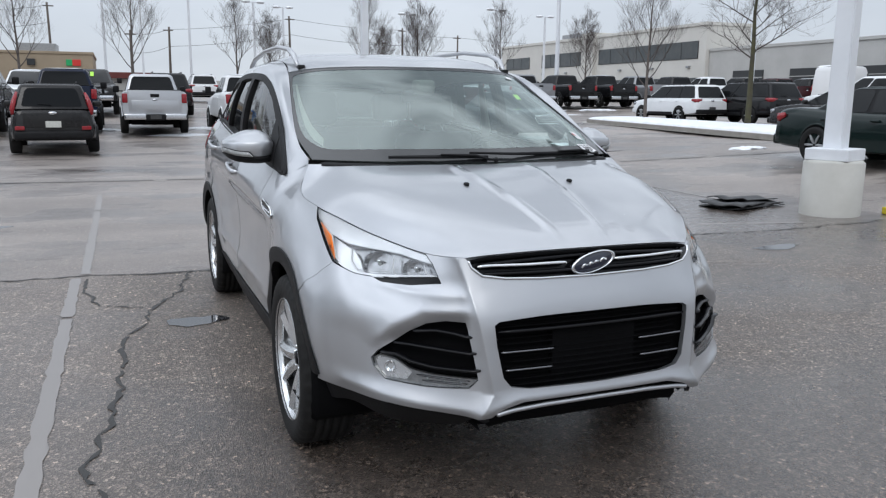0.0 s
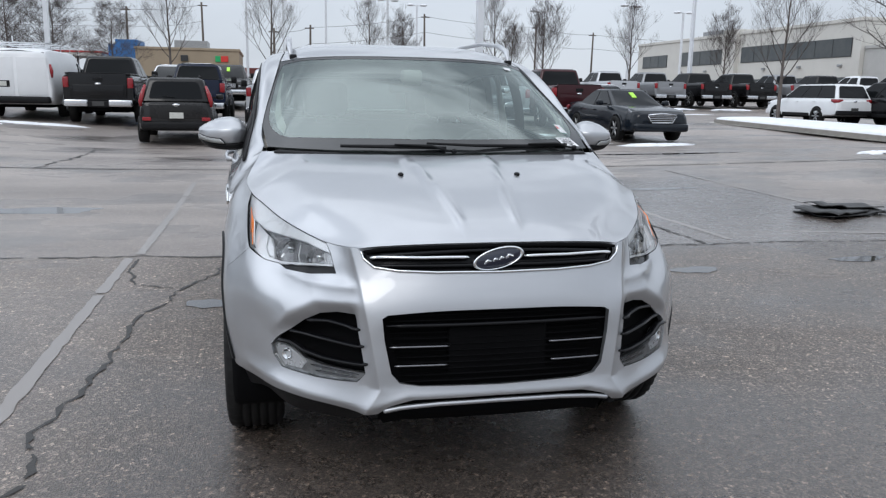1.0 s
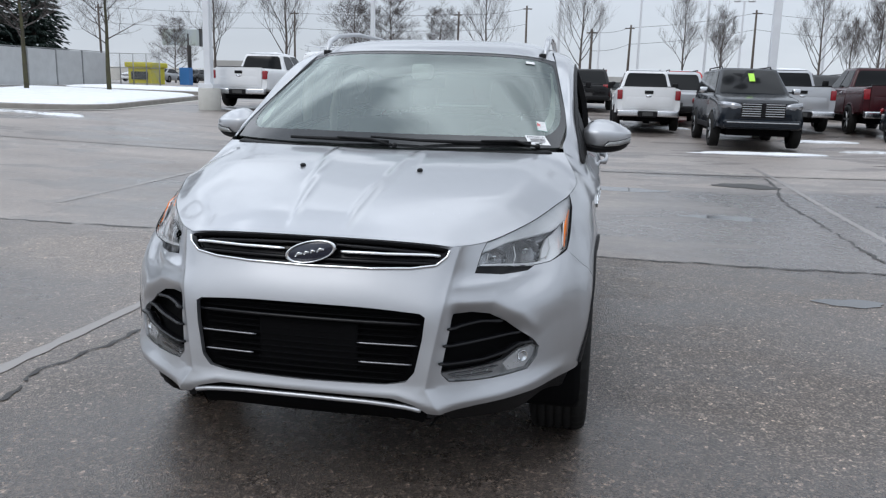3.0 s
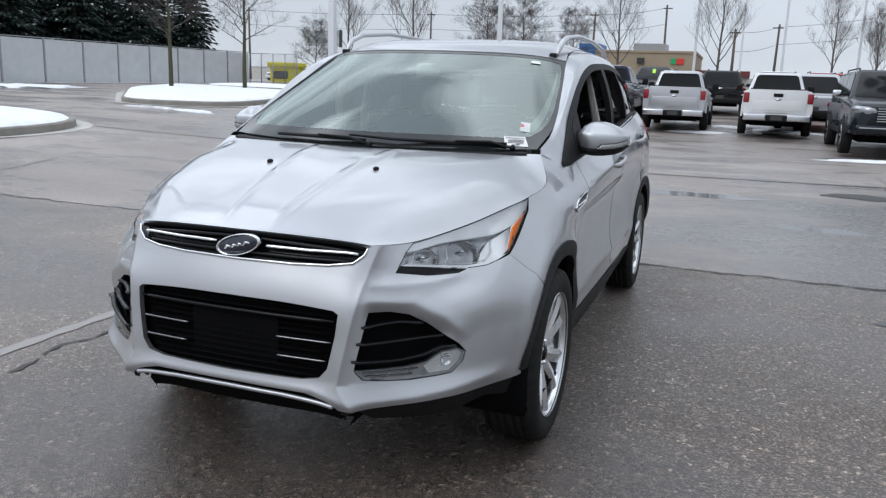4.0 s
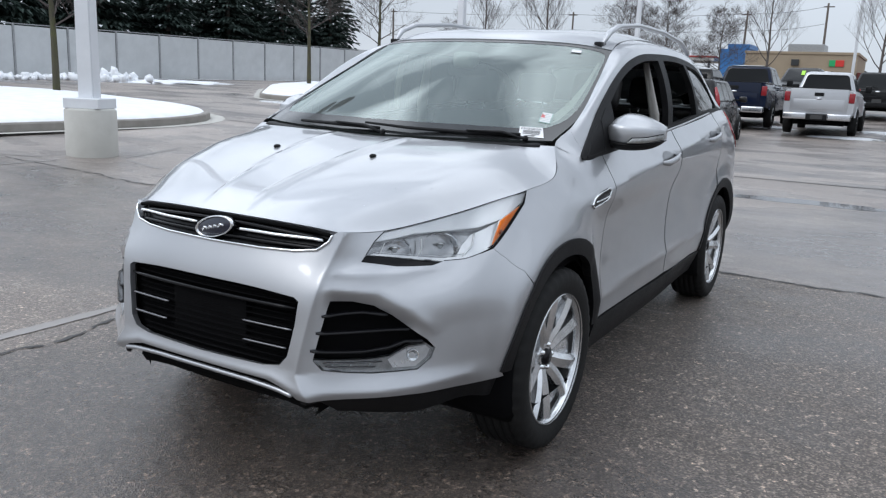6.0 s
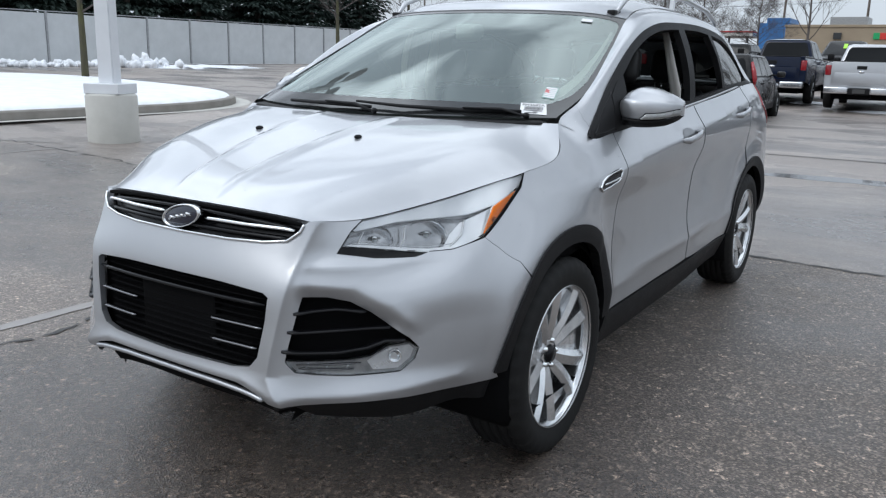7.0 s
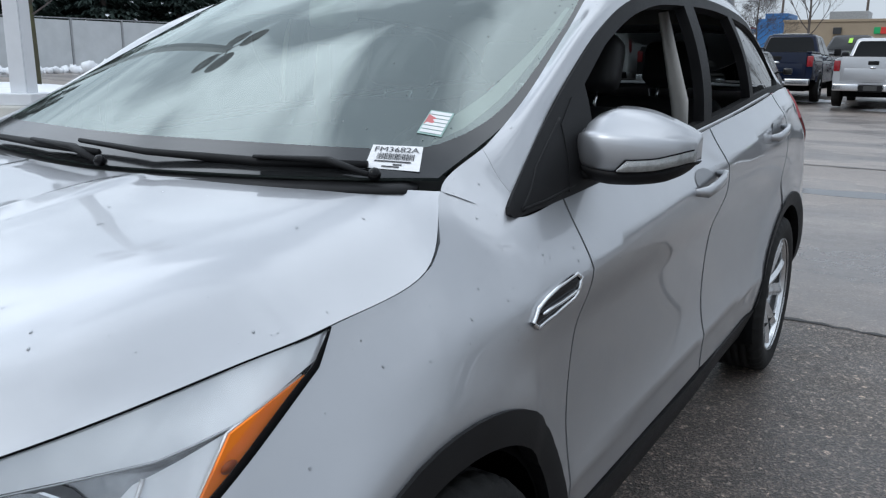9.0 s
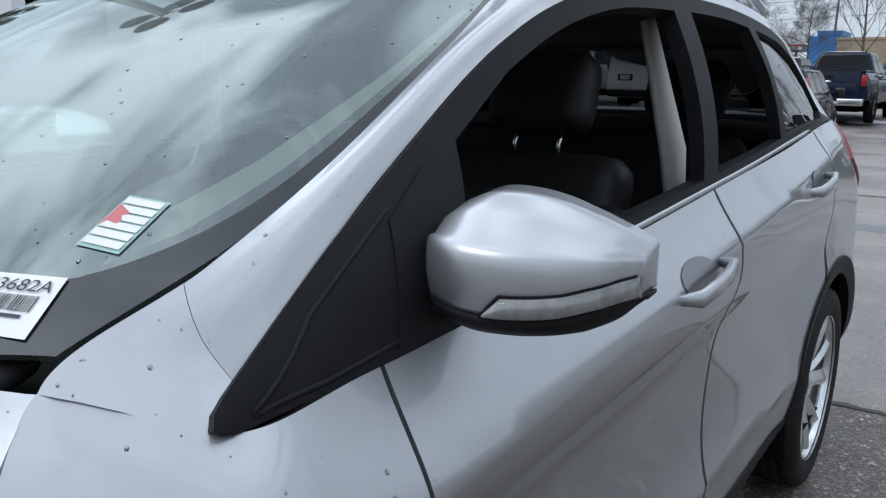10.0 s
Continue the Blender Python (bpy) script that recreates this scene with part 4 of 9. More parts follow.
# dark shell within, which closes gaps and wheel housings
put("inner_shell", cut(SIDE, [fr(0, 0.27), fr(0.4, 0.27), fr(0.66, 0.28), (0.80, -0.37, 0.28)] + arch(0.015, 0.40, 178, 4, 20) + [sd(0.45, 0.26), sd(1.4, 0.25), sd(2.24, 0.26)] + arch(2.69, 0.40, 178, 4, 20) + [(0.80, 3.2, 0.30), (0.66, 3.48, 0.30), (0, 3.58, 0.30), (0, 3.5, 1.10), (0.60, 3.36, 1.10), (0.77, 3.0, 1.14), sd(2.3, 1.13), sd(1.4, 1.07), sd(0.5, 1.03), (0.80, 0.2, 0.98), (0.80, 0.0, 0.93), (0.80, -0.22, 0.86), (0.78, -0.42, 0.76), (0.68, -0.55, 0.745), fr(0.52, 0.75), fr(0.46, 0.83), fr(0.3, 0.85), fr(0, 0.86)], [], 0.035, -0.045, 0.0, both=True), GAP, car)
put("hood_liner", cut(HOOD, uv_frame(HOOD, 0, 2.9, 0.1, 5.8, 10), [], 0.05, -0.03, 0.0, both=True), GAP, car)
put("roof_liner", cut(ROOF, uv_frame(ROOF, n=8), [], 0.06, -0.035, 0.0, both=True), CREAM, car)
for side in (False, True):
    put("pillar_trim", cut(PILLAR, uv_frame(PILLAR, 1.5, 11, 0, 2, 18), [], 0.05, -0.035, 0.0), CREAM, car, "pale inner pillar trim", side)
for cy in (0.015, 2.69):
    for sgn in (-1, 1):
        bm = bmesh.new()
        add_lathe(bm, [(0.36, 0.86), (0.395, 0.84), (0.395, 0.52), (0.05, 0.50)], 36, Matrix.Translation((0, cy, 0.36)))
        for v in [v for v in bm.verts if v.co.z < 0.20]:
            v.co.z = 0.20
        bm.transform(Matrix.Diagonal((sgn, 1, 1, 1)))
        part("wheel_housing", bm, GAP, car, smooth=True)
part("underbody", box((-0.58, -0.32, 0.20), (0.58, 3.35, 0.235), 0.01), GAP, car)

# grilles
SMOKED = shader("smoked_chrome", (0.20, 0.20, 0.21), 0.25, 1.0)
back = [fr(0, 0.70), fr(0.40, 0.69), fr(0.39, 0.5), fr(0.34, 0.44), fr(0, 0.435)]
grille = put("lower_grille", cut(SIDE, back, [], 0.03, -0.05, 0.0, both=True), GAP, car, "black lower grille with fine bars")
for z, x0, x1, w in ((0.645, 0.0, 0.365, 0.006), (0.578, 0.165, 0.358, 0.004), (0.518, 0.172, 0.343, 0.004)):
    for sgn in ((1,) if x0 == 0 else (1, -1)):
        xs = np.linspace(-x1 if x0 == 0 else x0, x1, 16)
        pts = [on(SIDE, fr(abs(x), z), -0.008, hi=8) for x in xs]
        pts = [Vector((math.copysign(p.x, x) * sgn, p.y, p.z)) for p, x in zip(pts, xs)]
        part("grille_bar", flat_bar(pts, 0.010, w), SMOKED if x0 else GLOSS_BLACK, grille, smooth=True)
for k in range(12):
    z = 0.462 + 0.0195 * k
    half = 0.325 + 0.05 * min(1, (z - 0.45) / 0.2) - 0.01
    pts = [on(SIDE, fr(abs(x), z), -0.033, hi=8) for x in np.linspace(0, half, 9)]
    pts = [Vector((-p.x, p.y, p.z)) for p in pts[:0:-1]] + pts
    part("grille_bar", flat_bar(pts, 0.010, 0.0028), GAP, grille, smooth=True)
part("plate_mount", box((-0.165, -0.872, 0.475), (0.165, -0.842, 0.632), 0.010), GAP, grille, "black plastic plate mount")

upper = put("upper_grille", cut(SIDE, [fr(0, 0.888), fr(0.36, 0.878), fr(0.436, 0.868)] + UPPER_EDGE[1:], [], 0.02, -0.028, 0.0, both=True, hi=8), GLOSS_BLACK, car, "gloss black upper grille with chrome bars")
for z, mat, w, name in ((0.873, GLOSS_BLACK, 0.006, "grille_bar"), (0.829, GLOSS_BLACK, 0.006, "grille_bar")):
    pts = [on(SIDE, fr(abs(x), z - 0.02 * (abs(x) / 0.42) ** 2 * (1 if z > 0.85 else 0.1)), -0.012, hi=8) for x in np.linspace(-0.40, 0.40, 25)]
    pts = [Vector((math.copysign(p.x, x), p.y, p.z)) for p, x in zip(pts, np.linspace(-0.40, 0.40, 25))]
    part(name, flat_bar(pts, 0.012, w), mat, upper, smooth=True)
for sgn in (-1, 1):
    pts = along(SIDE, [fr(0.09, 0.851), fr(0.24, 0.8505), fr(0.408, 0.849)], -0.004, 10)
    part("chrome_bar", flat_bar([Vector((sgn * p.x, p.y, p.z)) for p in pts], 0.010, 0.0055), CHROME, upper, "bright chrome grille bar", True)
pts = along(SIDE, [fr(0, 0.8035), fr(0.2, 0.805), fr(0.32, 0.809), fr(0.395, 0.819), fr(0.427, 0.845), fr(0.434, 0.866)], 0.003, 7)
part("chrome_trim", flat_bar([Vector((-p.x, p.y, p.z)) for p in pts[:0:-1]] + pts, 0.004, 0.004), CHROME, upper, "thin chrome line under the grille", True)
part("hood_edge_seal", flat_bar([Vector((-p.x, p.y, p.z)) for p in along(SIDE, [fr(0, 0.884), fr(0.2, 0.882), fr(0.36, 0.874), fr(0.43, 0.866)], -0.006, 6)[:0:-1]] + along(SIDE, [fr(0, 0.884), fr(0.2, 0.882), fr(0.36, 0.874), fr(0.43, 0.866)], -0.006, 6), 0.006, 0.006), GAP, upper)


def badge(parent, m):
    """An oval badge: dark field, bright rim and plain bright strokes, no letters."""
    bm = bmesh.new()
    add_lathe(bm, [(0.0001, 0.016), (0.045, 0.014), (0.052, 0.011)], 40, m @ Matrix.Diagonal((1, 1.50, 0.54, 1)))
    ob = part("badge", bm, shader("badge_field", (0.008, 0.012, 0.03), 0.2, 0.0, 0.8), parent, "dark oval maker's badge with a bright rim", True)
    bm = bmesh.new()
    add_lathe(bm, [(0.0505, 0.012), (0.0545, 0.017), (0.0585, 0.015), (0.060, 0.0), (0.051, 0.004)], 40, m @ Matrix.Diagonal((1, 1.46, 0.58, 1)), True)
    part("badge_rim", bm, CHROME, ob, "", True)
    bm = bmesh.new()
    for y0_, h0_, y1_ in ((-0.050, 0.004, -0.026), (-0.021, 0.003, -0.004), (0.001, 0.003, 0.017), (0.022, 0.004, 0.048)):
        add_tube(bm, [m @ Vector((0.0160, y0_, -h0_)), m @ Vector((0.0172, 0.5 * (y0_ + y1_), h0_)), m @ Vector((0.0160, y1_, -0.4 * h0_))], 0.0042, 6)
    part("badge_stroke", bm, CHROME, ob, "", True)


badge(car, Matrix.Translation((0, -0.832, 0.846)) @ Euler((0, radians(-14), 0)).to_matrix().to_4x4() @ Euler((0, 0, -math.pi / 2)).to_matrix().to_4x4())
pts = along(SIDE, [fr(0.0, 0.393), fr(0.2, 0.391), fr(0.33, 0.383), fr(0.378, 0.374)], -0.002, 8)
pts = [Vector((-p.x, p.y, p.z)) for p in pts[:0:-1]] + pts
part("chin_trim", flat_bar(pts, 0.009, 0.0075), SILVER, car, "silver lower lip bar", True)
part("chin_slot", flat_bar([p + Vector((0, 0.045, 0.022)) for p in pts], 0.03, 0.03), GAP, car, "", True)
part("chin_valance", flat_bar([p + Vector((0, 0.11, -0.045)) for p in pts], 0.05, 0.035), GAP, car, "", True)

# fog lamp pockets
GRID = [fr(0.457, 0.672), fr(0.51, 0.672), fr(0.562, 0.66), fr(0.61, 0.632), fr(0.655, 0.592), fr(0.70, 0.556), fr(0.70, 0.545), fr(0.655, 0.538), fr(0.615, 0.508), fr(0.57, 0.497), fr(0.432, 0.493), fr(0.443, 0.58)]
BEZEL = [fr(0.432, 0.489), fr(0.57, 0.493), fr(0.618, 0.503), fr(0.657, 0.533), fr(0.70, 0.540), fr(0.716, 0.526), fr(0.710, 0.497), fr(0.685, 0.465), fr(0.582, 0.455), fr(0.457, 0.463)]
for side in (False, True):
    sgn = -1 if side else 1
    flip = Matrix.Diagonal((sgn, 1, 1, 1))
    pocket = put("fog_grille", cut(SIDE, GRID, [], 0.02, -0.04, 0.0, hi=8), GAP, car, "black louvred fog lamp pocket", side)
    for pts in ([fr(0.443, 0.627), fr(0.53, 0.638), fr(0.60, 0.634)], [fr(0.432, 0.576), fr(0.54, 0.583), fr(0.655, 0.588)], [fr(0.422, 0.522), fr(0.55, 0.522), fr(0.61, 0.535), fr(0.65, 0.553), fr(0.69, 0.554)]):
        bm = flat_bar(along(SIDE, pts, 0.004, 6), 0.016, 0.0055)
        bm.transform(flip)
        part("louvre", bm, GLOSS_BLACK, pocket, smooth=True)
    fog = put("fog_lamp", cut(SIDE, BEZEL, [], 0.02, -0.014, 0.02, hi=8), varied("fog_reflector", (0.34, 0.345, 0.35), (0.20, 0.205, 0.21), 45.0, (0.25, 0.4), 0.7), car, "clear fog lamp with a bright bezel", side)
    put("lens", cut(SIDE, BEZEL, [], 0.02, -0.004, 0.008, hi=8), LAMP_LENS, fog, "", side).visible_shadow = False
    for bar in ([fr(0.462, 0.471), fr(0.53, 0.469), fr(0.585, 0.470)], [fr(0.455, 0.481), fr(0.53, 0.482), fr(0.60, 0.487)]):
        bm = flat_bar(along(SIDE, bar, -0.011, 5), 0.004, 0.003)
        bm.transform(flip)
        part("lens_rib", bm, SMOKED, fog, smooth=True)
    put("lamp_cell", cut(SIDE, [fr(0.628, 0.468), fr(0.613, 0.492), fr(0.632, 0.510), fr(0.662, 0.530), fr(0.70, 0.534), fr(0.709, 0.522), fr(0.703, 0.498), fr(0.681, 0.471)], [], 0.015, -0.010, 0.004, hi=8), REFLECTOR, fog, "", side)
    c = on(SIDE, fr(0.672, 0.506), -0.010, hi=8)
    bm = bmesh.new()
    add_lathe(bm, [(0.002, -0.004), (0.010, 0.0), (0.017, 0.005), (0.019, 0.006), (0.020, 0.0)], 24, Matrix.Translation(c) @ Euler((0, 0, radians(-52))).to_matrix().to_4x4())
    bm.transform(flip)
    part("reflector", bm, CHROME, fog, "", True)
    for k in range(3):
        x = 0.48 + 0.045 * k
        bm = flat_bar(along(SIDE, [fr(x, 0.465), fr(x + 0.008, 0.487)], -0.02, 2), 0.012, 0.003, (1, 0, 0))
        bm.transform(flip)
        part("lens_rib", bm, REFLECTOR, fog)

# head lamps
UPPER_LID = [LAMP[1], LAMP[2], LAMP[3], LAMP[4], LAMP[5], LAMP[6], (0.784, -0.18, 0.945), (0.770, -0.29, 0.903), (0.735, -0.40, 0.885), (0.67, -0.50, 0.875), (0.60, -0.59, 0.868)]
for side in (False, True):
    sgn = -1 if side else 1
    flip = Matrix.Diagonal((sgn, 1, 1, 1))
    lamp = put("headlamp", cut(SIDE, LAMP, [], 0.02, -0.040, 0.0, hi=9), HOUSING, car, "clear headlamp with chrome reflectors and an amber corner", side)
    put("lens", cut(SIDE, LAMP, [], 0.018, 0.0005, 0.012, 0.0015, hi=9), LAMP_LENS, lamp, "clear lens flecked with water", side).visible_shadow = False
    rim_line = along(SIDE, [LAMP[k] for k in (0, 1, 2, 3, 4, 5, 6)], -0.001, 5)
    bm = tube(rim_line, 0.0016, 6)
    bm.transform(flip)
    part("gasket", bm, GAP, lamp, "", True)
    rim_line = along(SIDE, [LAMP[k] for k in (6, 7, 8, 9, 10, 11)], -0.001, 5)
    bm = tube(rim_line, [0.0018 + 0.0040 * math.sin(math.pi * min(1.0, k / 18.0)) for k in range(len(rim_line))], 6)
    bm.transform(flip)
    part("gasket", bm, GAP, lamp, "", True)
    put("black_strip", cut(SIDE, STRIP, [], 0.02, -0.012, 0.02, hi=9), GLOSS_BLACK, lamp, "black strip under the lens", side)
    put("upper_reflector", cut(SIDE, UPPER_LID, [], 0.02, -0.008, 0.05, hi=9), LID, lamp, "ribbed silver upper part", side)
    for name_, mat_, inset, label_ in (("turn_signal", AMBER, 0.0, "amber turn signal"), ("turn_signal_wall", LID, 0.005, "")):
        bm = bmesh.new()
        ring = [Vector((x_ - inset, y_, z_)) for x_, y_, z_ in ((0.781, -0.205, 0.928), (0.780, -0.30, 0.868), (0.776, -0.385, 0.822), (0.774, -0.362, 0.850), (0.773, -0.325, 0.894))]
        lo_ring = [bm.verts.new(p) for p in ring]
        hi_ring = [bm.verts.new(p - Vector((0.003, 0, 0))) for p in ring]
        bm.faces.new(lo_ring)
        bm.faces.new(hi_ring[::-1])
        for k in range(5):
            bm.faces.new((lo_ring[k], hi_ring[k], hi_ring[(k + 1) % 5], lo_ring[(k + 1) % 5]))
        bmesh.ops.recalc_face_normals(bm, faces=bm.faces)
        bm.transform(flip)
        part(name_, bm, mat_, lamp, label_)
    bm = bmesh.new()
    add_lathe(bm, [(0.0005, 0.003), (0.008, 0.002), (0.010, 0.0)], 16, Matrix.Translation((0.779, -0.335, 0.858)) @ Matrix.Diagonal((1, 1.3, 0.8, 1)))
    bm.transform(flip)
    part("signal_bulb", bm, shader("dark_amber", (0.28, 0.06, 0.01), 0.4), lamp, "", True)
    put("signal_column", cut(SIDE, [(0.712, -0.50, 0.803), (0.722, -0.475, 0.84), (0.735, -0.435, 0.872), (0.766, -0.31, 0.898), (0.778, -0.352, 0.857), (0.780, -0.385, 0.828), (0.735, -0.475, 0.797)], [], 0.02, -0.016, 0.012, hi=9), LID, lamp, "", side)
    for (px, py, pz), r, tall in (((0.590, -0.652, 0.828), 0.050, 0.76), ((0.682, -0.525, 0.836), 0.058, 0.78)):
        c = on(SIDE, (px, py, pz), -0.036, hi=9)
        m = flip @ Matrix.Translation(c) @ Euler((0, 0, radians(-58))).to_matrix().to_4x4() @ Matrix.Diagonal((1, 1, tall, 1))
        bm = bmesh.new()
        add_lathe(bm, [(0.008, -0.042), (r * 0.45, -0.034), (r * 0.75, -0.020), (r * 0.95, -0.004), (r, 0.002), (r * 1.05, 0.0), (r * 1.06, -0.02)], 14, m)
        bowl = part("reflector_bowl", bm, BOWL, lamp)
        bm = bmesh.new()
        add_lathe(bm, [(0.001, 0.004), (0.007, 0.001), (0.010, -0.008), (0.009, -0.04)], 14, m)
        part("bulb", bm, shader("bulb_glass", (0.75, 0.78, 0.80), 0.08, 0.0, 0.5), bowl, "", True)
        part("bulb_shield", flat_bar([m @ Vector((0.006, -0.016, 0.012)), m @ Vector((0.010, 0.0, 0.016)), m @ Vector((0.006, 0.016, 0.012))], 0.004, 0.005), CHROME, bowl, "", True)
    for line_, thick_ in (([(0.628, -0.603, 0.796), (0.640, -0.585, 0.825), (0.638, -0.580, 0.860)], 0.0022), ([(0.722, -0.485, 0.797), (0.738, -0.445, 0.832), (0.735, -0.42, 0.872)], 0.0030), ([(0.548, -0.690, 0.812), (0.556, -0.672, 0.850)], 0.0016)):
        bm = tube(along(SIDE, line_, -0.012, 6), thick_, 6)
        bm.transform(flip)
        part("divider", bm, LID, lamp, "", True)
    put("lower_tray", cut(SIDE, [(0.520, -0.713, 0.807), (0.60, -0.631, 0.795), (0.685, -0.538, 0.786), (0.733, -0.487, 0.791), (0.778, -0.400, 0.818), (0.760, -0.425, 0.819), (0.725, -0.480, 0.800), (0.685, -0.530, 0.794), (0.60, -0.622, 0.801), (0.53, -0.700, 0.811)], [], 0.015, -0.010, 0.012, hi=9), LID, lamp, "", side)
    bm = tube(along(SIDE, [(0.53, -0.700, 0.815), (0.60, -0.622, 0.806), (0.685, -0.530, 0.800), (0.725, -0.480, 0.806)], -0.008, 6), 0.0014, 6)
    bm.transform(flip)
    part("bright_edge", bm, CHROME, lamp, "", True)
    bm = tube(along(SIDE, [LAMP[1], (0.60, -0.59, 0.866), (0.67, -0.50, 0.873), (0.735, -0.40, 0.883), (0.770, -0.29, 0.901)], -0.006, 6), 0.0013, 6)
    bm.transform(flip)
    part("lid_edge", bm, SATIN, lamp, "", True)

# side repeater vents on the fenders
for side in (False, True):
    sgn = -1 if side else 1
    flip = Matrix.Diagonal((sgn, 1, 1, 1))
    loop = [sd(0.238, 0.893), sd(0.258, 0.914), sd(0.33, 0.936), sd(0.398, 0.945), sd(0.410, 0.936), sd(0.402, 0.912), sd(0.388, 0.902), sd(0.32, 0.888), sd(0.255, 0.881)]
    vent = put("fender_vent", cut(SIDE, loop, [], 0.02, 0.0015, 0.01, lo=8), GLOSS_BLACK, car, "chrome-rimmed black fender vent", side)
    bm = bmesh.new()
    add_tube(bm, along(SIDE, loop + loop[:1], 0.003, 4), 0.0042, 8, False)
    bm.transform(flip)
    part("vent_rim", bm, CHROME, vent, "", True)
    for dz in (0.0,):
        bm = flat_bar(along(SIDE, [sd(0.27, 0.902 + dz), sd(0.34, 0.910 + dz), sd(0.40, 0.918 + dz)], 0.004, 4), 0.005, 0.0035)
        bm.transform(flip)
        part("vent_bar", bm, CHROME, vent, "", True)

# washer jets, wipers and cowl
for sgn in (-1, 1):
    bm = bmesh.new()
    bmesh.ops.create_uvsphere(bm, u_segments=10, v_segments=6, radius=1.0, matrix=Matrix.Translation(on(HOOD, (0.228, -0.291, None), 0.003)) @ Matrix.Diagonal((0.011, 0.017, 0.008, 1)))
    bm.transform(Matrix.Diagonal((sgn, 1, 1, 1)))
    part("washer_jet", bm, BLACK_TRIM, car, "", True)
cowl = flat_bar([Vector((-p.x, p.y, p.z)) for p in along(SHIELD, [(0, 0.03, 1.112), (0.35, 0.065, 1.118), (0.58, 0.13, 1.123), (0.69, 0.18, 1.126)], -0.02, 5)[:0:-1]] + along(SHIELD, [(0, 0.03, 1.112), (0.35, 0.065, 1.118), (0.58, 0.13, 1.123), (0.69, 0.18, 1.126)], -0.02, 5), 0.05, 0.012)
part("cowl", cowl, BLACK_TRIM, car, "", True)
for pts, name in (([(0.60, 0.16, 1.142), (0.40, 0.10, 1.138), (0.15, 0.06, 1.142), (-0.06, 0.055, 1.150)], "wiper"), ([(0.02, 0.045, 1.132), (-0.20, 0.05, 1.136), (-0.42, 0.085, 1.136)], "wiper")):
    w = part(name, tube([Vector(p) + Vector((0, 0.01 * math.sin(3.0 * k), 0.004)) for k, p in enumerate(pts)], [0.007, 0.009, 0.007, 0.005][:len(pts)], 6), BLACK_TRIM, car, "black wiper blade", True)
    a, b = Vector(pts[0]), Vector(pts[1])
    part("wiper_arm", flat_bar([a + Vector((0.03, -0.02, -0.012)), a.lerp(b, 0.3) + Vector((0, -0.015, 0.012)), a.lerp(b, 1.0) + Vector((0, -0.008, 0.014))], 0.012, 0.006), BLACK_TRIM, w, "", True)
    bm = bmesh.new()
    bmesh.ops.create_uvsphere(bm, u_segments=10, v_segments=6, radius=0.012, matrix=Matrix.Translation(a + Vector((0.03, -0.02, -0.008))))
    part("pivot", bm, GLOSS_BLACK, w, "", True)

# door mirrors
MIRROR = [  # along, front y, back y, top, crease, seam, bottom
    (0.00, 0.560, 0.625, 1.196, 1.180, 1.128, 1.101), (0.08, 0.540, 0.638, 1.219, 1.186, 1.124, 1.092), (0.25, 0.528, 0.642, 1.235, 1.187, 1.120, 1.086),
    (0.42, 0.530, 0.648, 1.236, 1.185, 1.118, 1.086), (0.60, 0.540, 0.656, 1.229, 1.183, 1.119, 1.089), (0.78, 0.560, 0.668, 1.214, 1.180, 1.123, 1.096),
    (0.92, 0.592, 0.682, 1.199, 1.177, 1.131, 1.110), (1.00, 0.632, 0.692, 1.187, 1.174, 1.136, 1.128)]


def mirror_at(s):
    """The section of the mirror at s, smoothly between the stations."""
    k = max(i for i in range(len(MIRROR) - 1) if MIRROR[i][0] <= s + 1e-9)
    p = [MIRROR[max(0, min(len(MIRROR) - 1, k + d))] for d in (-1, 0, 1, 2)]
    t = (s - p[1][0]) / (p[2][0] - p[1][0])
    w = (-0.5 * t + t * t - 0.5 * t ** 3, 1 - 2.5 * t * t + 1.5 * t ** 3, 0.5 * t + 2 * t * t - 1.5 * t ** 3, -0.5 * t * t + 0.5 * t ** 3)
    return [sum(w[i] * p[i][c] for i in range(4)) for c in range(1, 7)]


